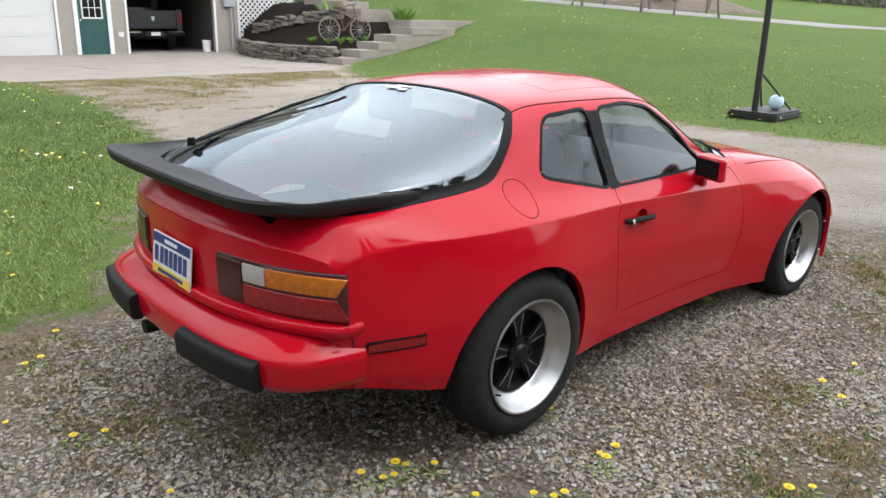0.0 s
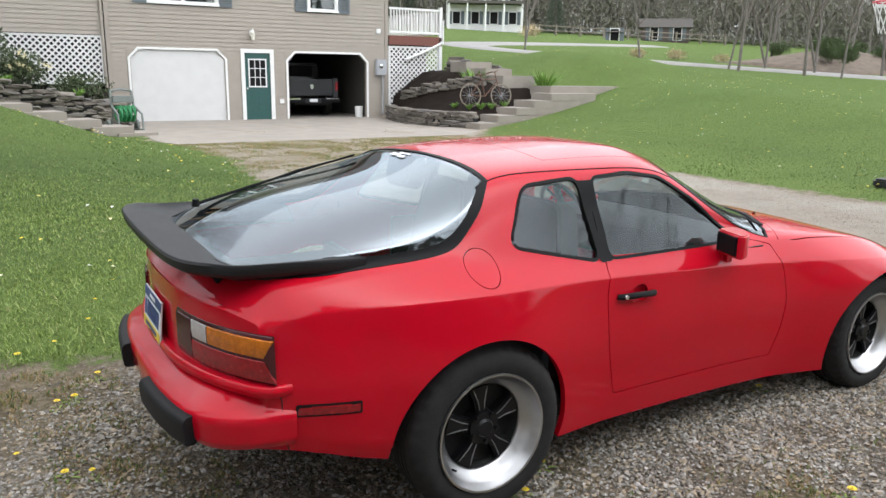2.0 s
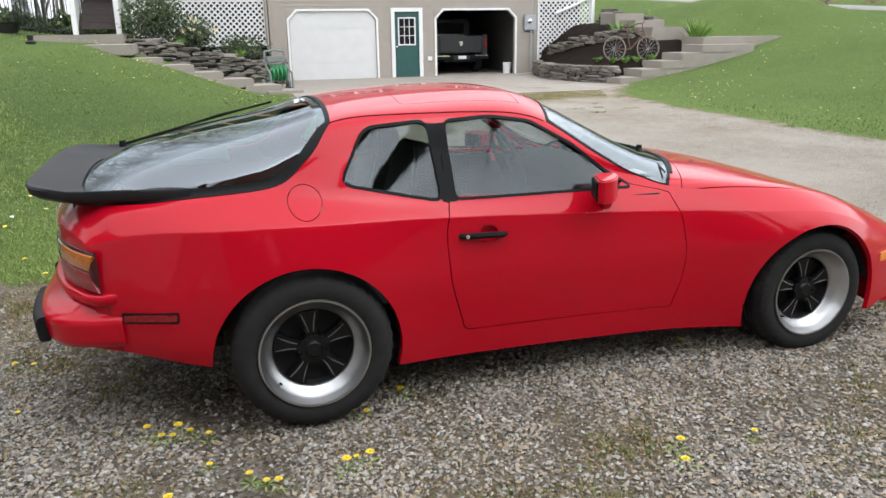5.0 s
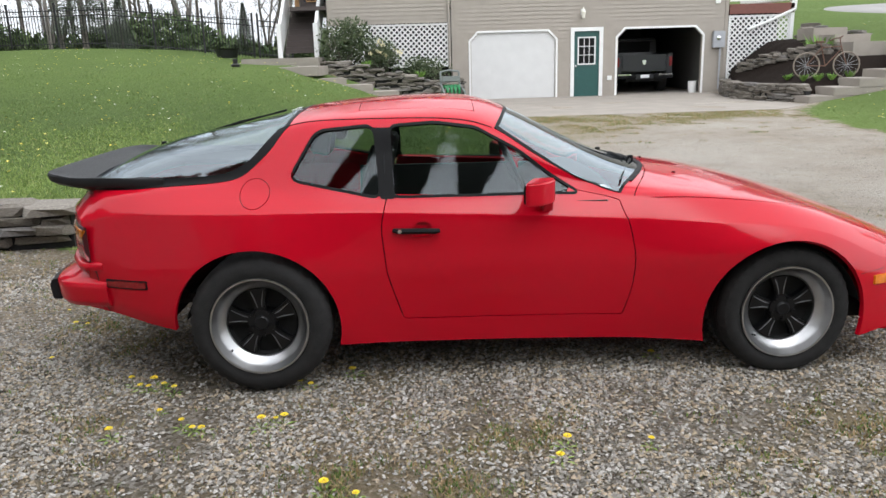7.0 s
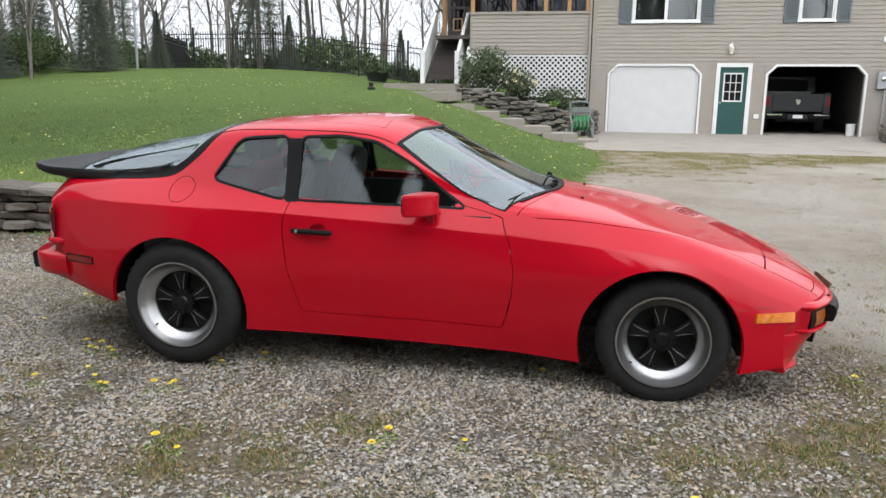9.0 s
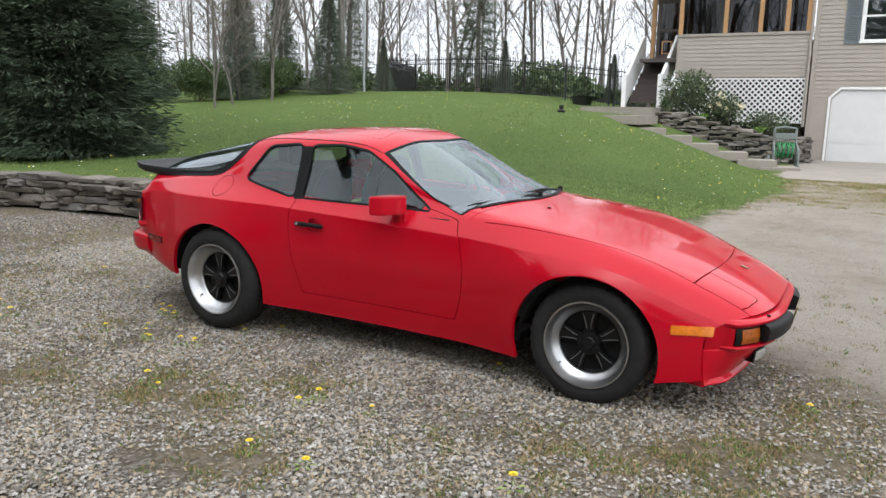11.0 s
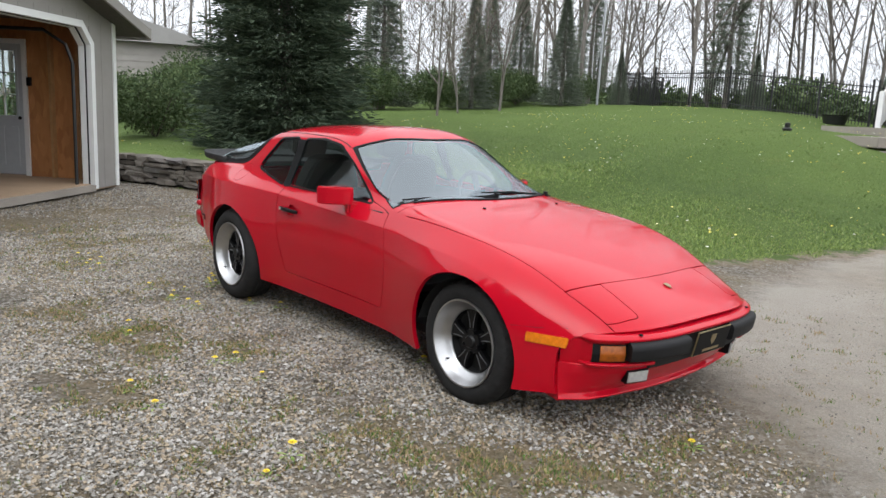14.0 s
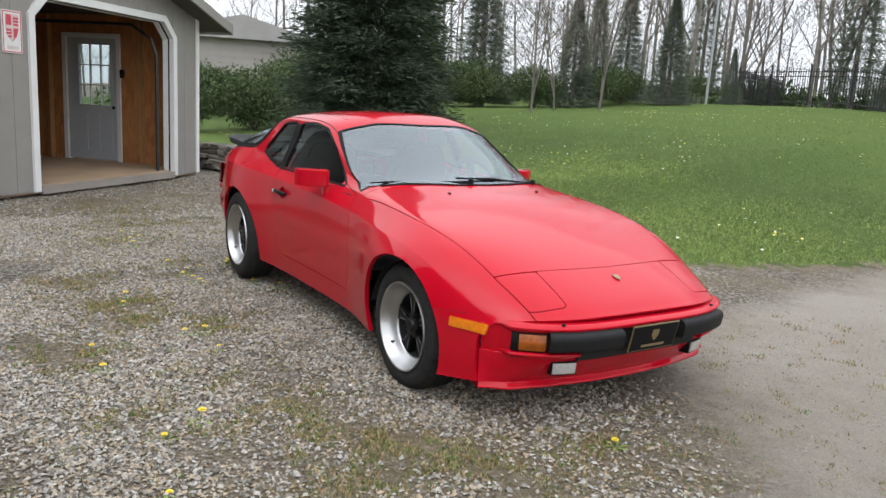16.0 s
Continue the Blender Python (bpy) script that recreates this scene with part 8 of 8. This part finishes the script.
def blades(name, n, box_xy, height, width, seed, label, mat, keep, lean=.5, spots=(), fade=0.0):
    rng = np.random.default_rng(seed)
    x, y = rng.uniform(box_xy[0], box_xy[1], n), rng.uniform(box_xy[2], box_xy[3], n)
    for a, b, r in spots:
        m = int(7000 * r)
        x, y = np.append(x, a + r * .75 * rng.normal(size=m)), np.append(y, b + r * .75 * rng.normal(size=m))
    ok = keep(x, y, rng)
    if fade:
        ok &= np.minimum.reduce([x - box_xy[0], box_xy[1] - x, y - box_xy[2], box_xy[3] - y]) > fade * rng.random(len(x))
    x, y = x[ok], y[ok]
    n = len(x)
    a = rng.random(n) * 6.283
    h = height * (.45 + .9 * rng.random(n))
    w = width * (.7 + .6 * rng.random(n))
    l = lean * rng.random(n) * h
    b = rng.random(n) * 6.283
    z = ground_z(x, y) - .004
    side = np.stack([np.cos(a), np.sin(a), 0 * a], 1) * w[:, None]
    root = np.stack([x, y, z], 1)
    mid = root + np.stack([l * .35 * np.cos(b), l * .35 * np.sin(b), h * .6], 1)
    tip = root + np.stack([l * np.cos(b), l * np.sin(b), h], 1)
    v = np.stack([root - side, root + side, mid + side * .7, mid - side * .7, tip], 1).reshape(-1, 3)
    i = np.arange(n)[:, None] * 5
    me = bpy.data.meshes.new(name)
    quads, tris = (i + [0, 1, 2, 3]), (i + [3, 2, 4])
    me.from_pydata(v.tolist(), [], quads.tolist() + tris.tolist())
    me.materials.append(mat)
    return tagged(new(name, me), label, "grass", kind="stuff")


def in_lawn(x, y, rng):
    near = np.hypot(x - 1.5, y + 1) * (1 + .0 * x)
    thin = rng.random(len(x)) > .9 * smoothstep(4.5, 20, near)
    return (lawn_mask(x, y) + .35 * fbm(x, y, 1.4) < .05 - .1 * rng.random(len(x))) & thin


def in_weeds(x, y, rng):
    return (lawn_mask(x, y) > -.05) & (weediness(x, y) + 3.2 * fbm(x, y, 6.5, 2.0) > .74 + .80 * rng.random(len(x)) ** .6) & ~((np.abs(y) < .9) & (x > -.7) & (x < 3.0))


blades("lawn_grass_near", 190000, (-6.0, 3.6, -.8, 8.4), .030, .0036, 21, "short green lawn grass with mown tips", M_BLADE, in_lawn, 1.5, fade=2.2)
blades("lawn_grass_slope", 150000, (-12, 5.6, 2.4, 19), .030, .0065, 22, "green lawn grass on the slope", M_DARKGRASS, in_lawn, 1.8, fade=4.0)
blades("lawn_grass_east", 90000, (5.5, 20, -4.0, 18), .028, .0075, 23, "green lawn grass beyond the drive", M_DARKGRASS, in_lawn, 1.8, fade=4.0)


blades("verge_grass", 90000, (1.8, 9.4, 7.6, 14.1), .022, .006, 25, "thin grass growing through the far end of the drive", M_WEED, lambda x, y, rng: (lawn_mask(x, y) > -.2) & (weediness(x, y) + 1.4 * fbm(x, y, 2.2, 6.0) > .75 + .7 * rng.random(len(x))), 1.4)
blades("gravel_weeds", 150000, (-4.0, 5.0, -3.6, 2.6), .020, .0032, 24, "thin weeds and moss growing through the gravel", M_WEED, in_weeds, 1.2, WEED_SPOTS)

# ---- dandelions ----
M_YELLOW = plain("dandelion_yellow", (.82, .63, .03), .6, vary=.12, scale=200)
M_STEM = plain("dandelion_stem", (.12, .17, .05), .6)


def dandelion(name, h):
    t = empty(name)
    part("stem", tube(bmesh.new(), [(0, 0, -.01), (.004, .002, h * .6), (.01, .0, h)], [.0022, .002, .002], 5), M_STEM, t)
    bm = bmesh.new()
    for ring, (r, z, n) in enumerate(((.021, .002, 15), (.015, .007, 12), (.008, .010, 8))):
        for k in range(n):
            a = 2 * math.pi * (k + .5 * ring) / n
            c, s = math.cos(a), math.sin(a)
            q = [(.01 + .002 * c - .002 * s, .002 * s + .002 * c, h + z * .4), (.01 + r * c - .004 * s, r * s + .004 * c, h + z), (.01 + r * 1.12 * c, r * 1.12 * s, h + z), (.01 + r * c + .004 * s, r * s - .004 * c, h + z)]
            bm.faces.new([bm.verts.new(p) for p in q])
    part("flower_head", bm, M_YELLOW, t, "yellow dandelion head")
    bm = bmesh.new()
    for k in range(6):
        a = 2 * math.pi * k / 6 + .3
        c, s = math.cos(a), math.sin(a)
        q = [(0, 0, .002), (.05 * c - .009 * s, .05 * s + .009 * c, .012), (.085 * c, .085 * s, .006), (.05 * c + .009 * s, .05 * s - .009 * c, .012)]
        bm.faces.new([bm.verts.new(p) for p in q])
    part("leaves", bm, M_BLADE, t)
    return t


DAND = [dandelion("dandelion", .045), dandelion("dandelion", .07)]
SPOTS = [(-.55, -.69), (-.52, -.66), (-.59, -.67), (-.64, -.63), (-.48, -.67), (-.42, -.74), (-.42, -.94), (-.54, -1.15), (-.23, -1.11), (-.28, -1.08), (-.18, -1.13), (.05, -1.11), (.10, -1.05), (.14, -1.09), (.20, -.73), (.16, -.71), (.39, -.60), (.37, -1.61), (.48, -1.65), (1.58, -1.38), (1.23, -1.46), (1.26, -1.36), (1.84, -.51), (1.38, -1.96), (1.65, -1.95), (2.43, -1.70), (2.54, -1.86), (3.01, -1.96), (3.36, -.27), (-1.17, -.31), (-1.28, .25), (-1.19, .19), (-1.44, .52), (-1.26, .94), (-1.19, 1.01), (-1.06, 1.23), (-1.59, -1.28), (-1.66, -1.14), (-1.70, -1.40), (-1.90, -1.25), (-1.71, -1.21), (-1.36, -1.24), (-1.37, -1.32), (-2.0, -.04), (-2.0, -1.13), (-1.4, 1.7), (-1.2, 1.9), (-1.0, 2.2), (-.9, 2.7), (-1.6, 2.1)]
for i, (x, y) in enumerate(SPOTS):
    o = DAND[i] if i < 2 else copy_thing(DAND[i % 2], Matrix())
    tagged(put_at(o, x, y, rnd.uniform(0, 6.28), rnd.uniform(.5, .85)), "yellow dandelion growing in the gravel", "dandelion", "dandelions by the car")
rng = np.random.default_rng(99)
n = 2600
x, y = np.concatenate([rng.uniform(-13, 2.2, n // 2), rng.uniform(9, 24, n // 2)]), np.concatenate([rng.uniform(2.6, 24, n // 2), rng.uniform(-1, 26, n // 2)])
ok = (lawn_mask(x, y) < -.1) & (fbm(x, y, .35, 9.0) > -.05)
x, y = x[ok], y[ok]
n = len(x)
c = np.stack([x, y, ground_z(x, y) + .065], 1)
a = rng.random(n) * 6.28
v, f = cards(c, np.stack([np.cos(a), np.sin(a), .25 + 0 * a], 1), np.stack([-np.sin(a), np.cos(a), 0 * a], 1), np.full(n, .045), np.full(n, .022))
tagged(mesh_object("lawn_dandelions", v, f, pieces("pale_lawn_flowers", [(0, (.80, .62, .05)), (.6, (.8, .7, .2)), (.75, (.75, .75, .65)), (1, (.8, .8, .75))], .6), False), "yellow and white dandelions scattered over the lawn", "dandelion", kind="stuff")
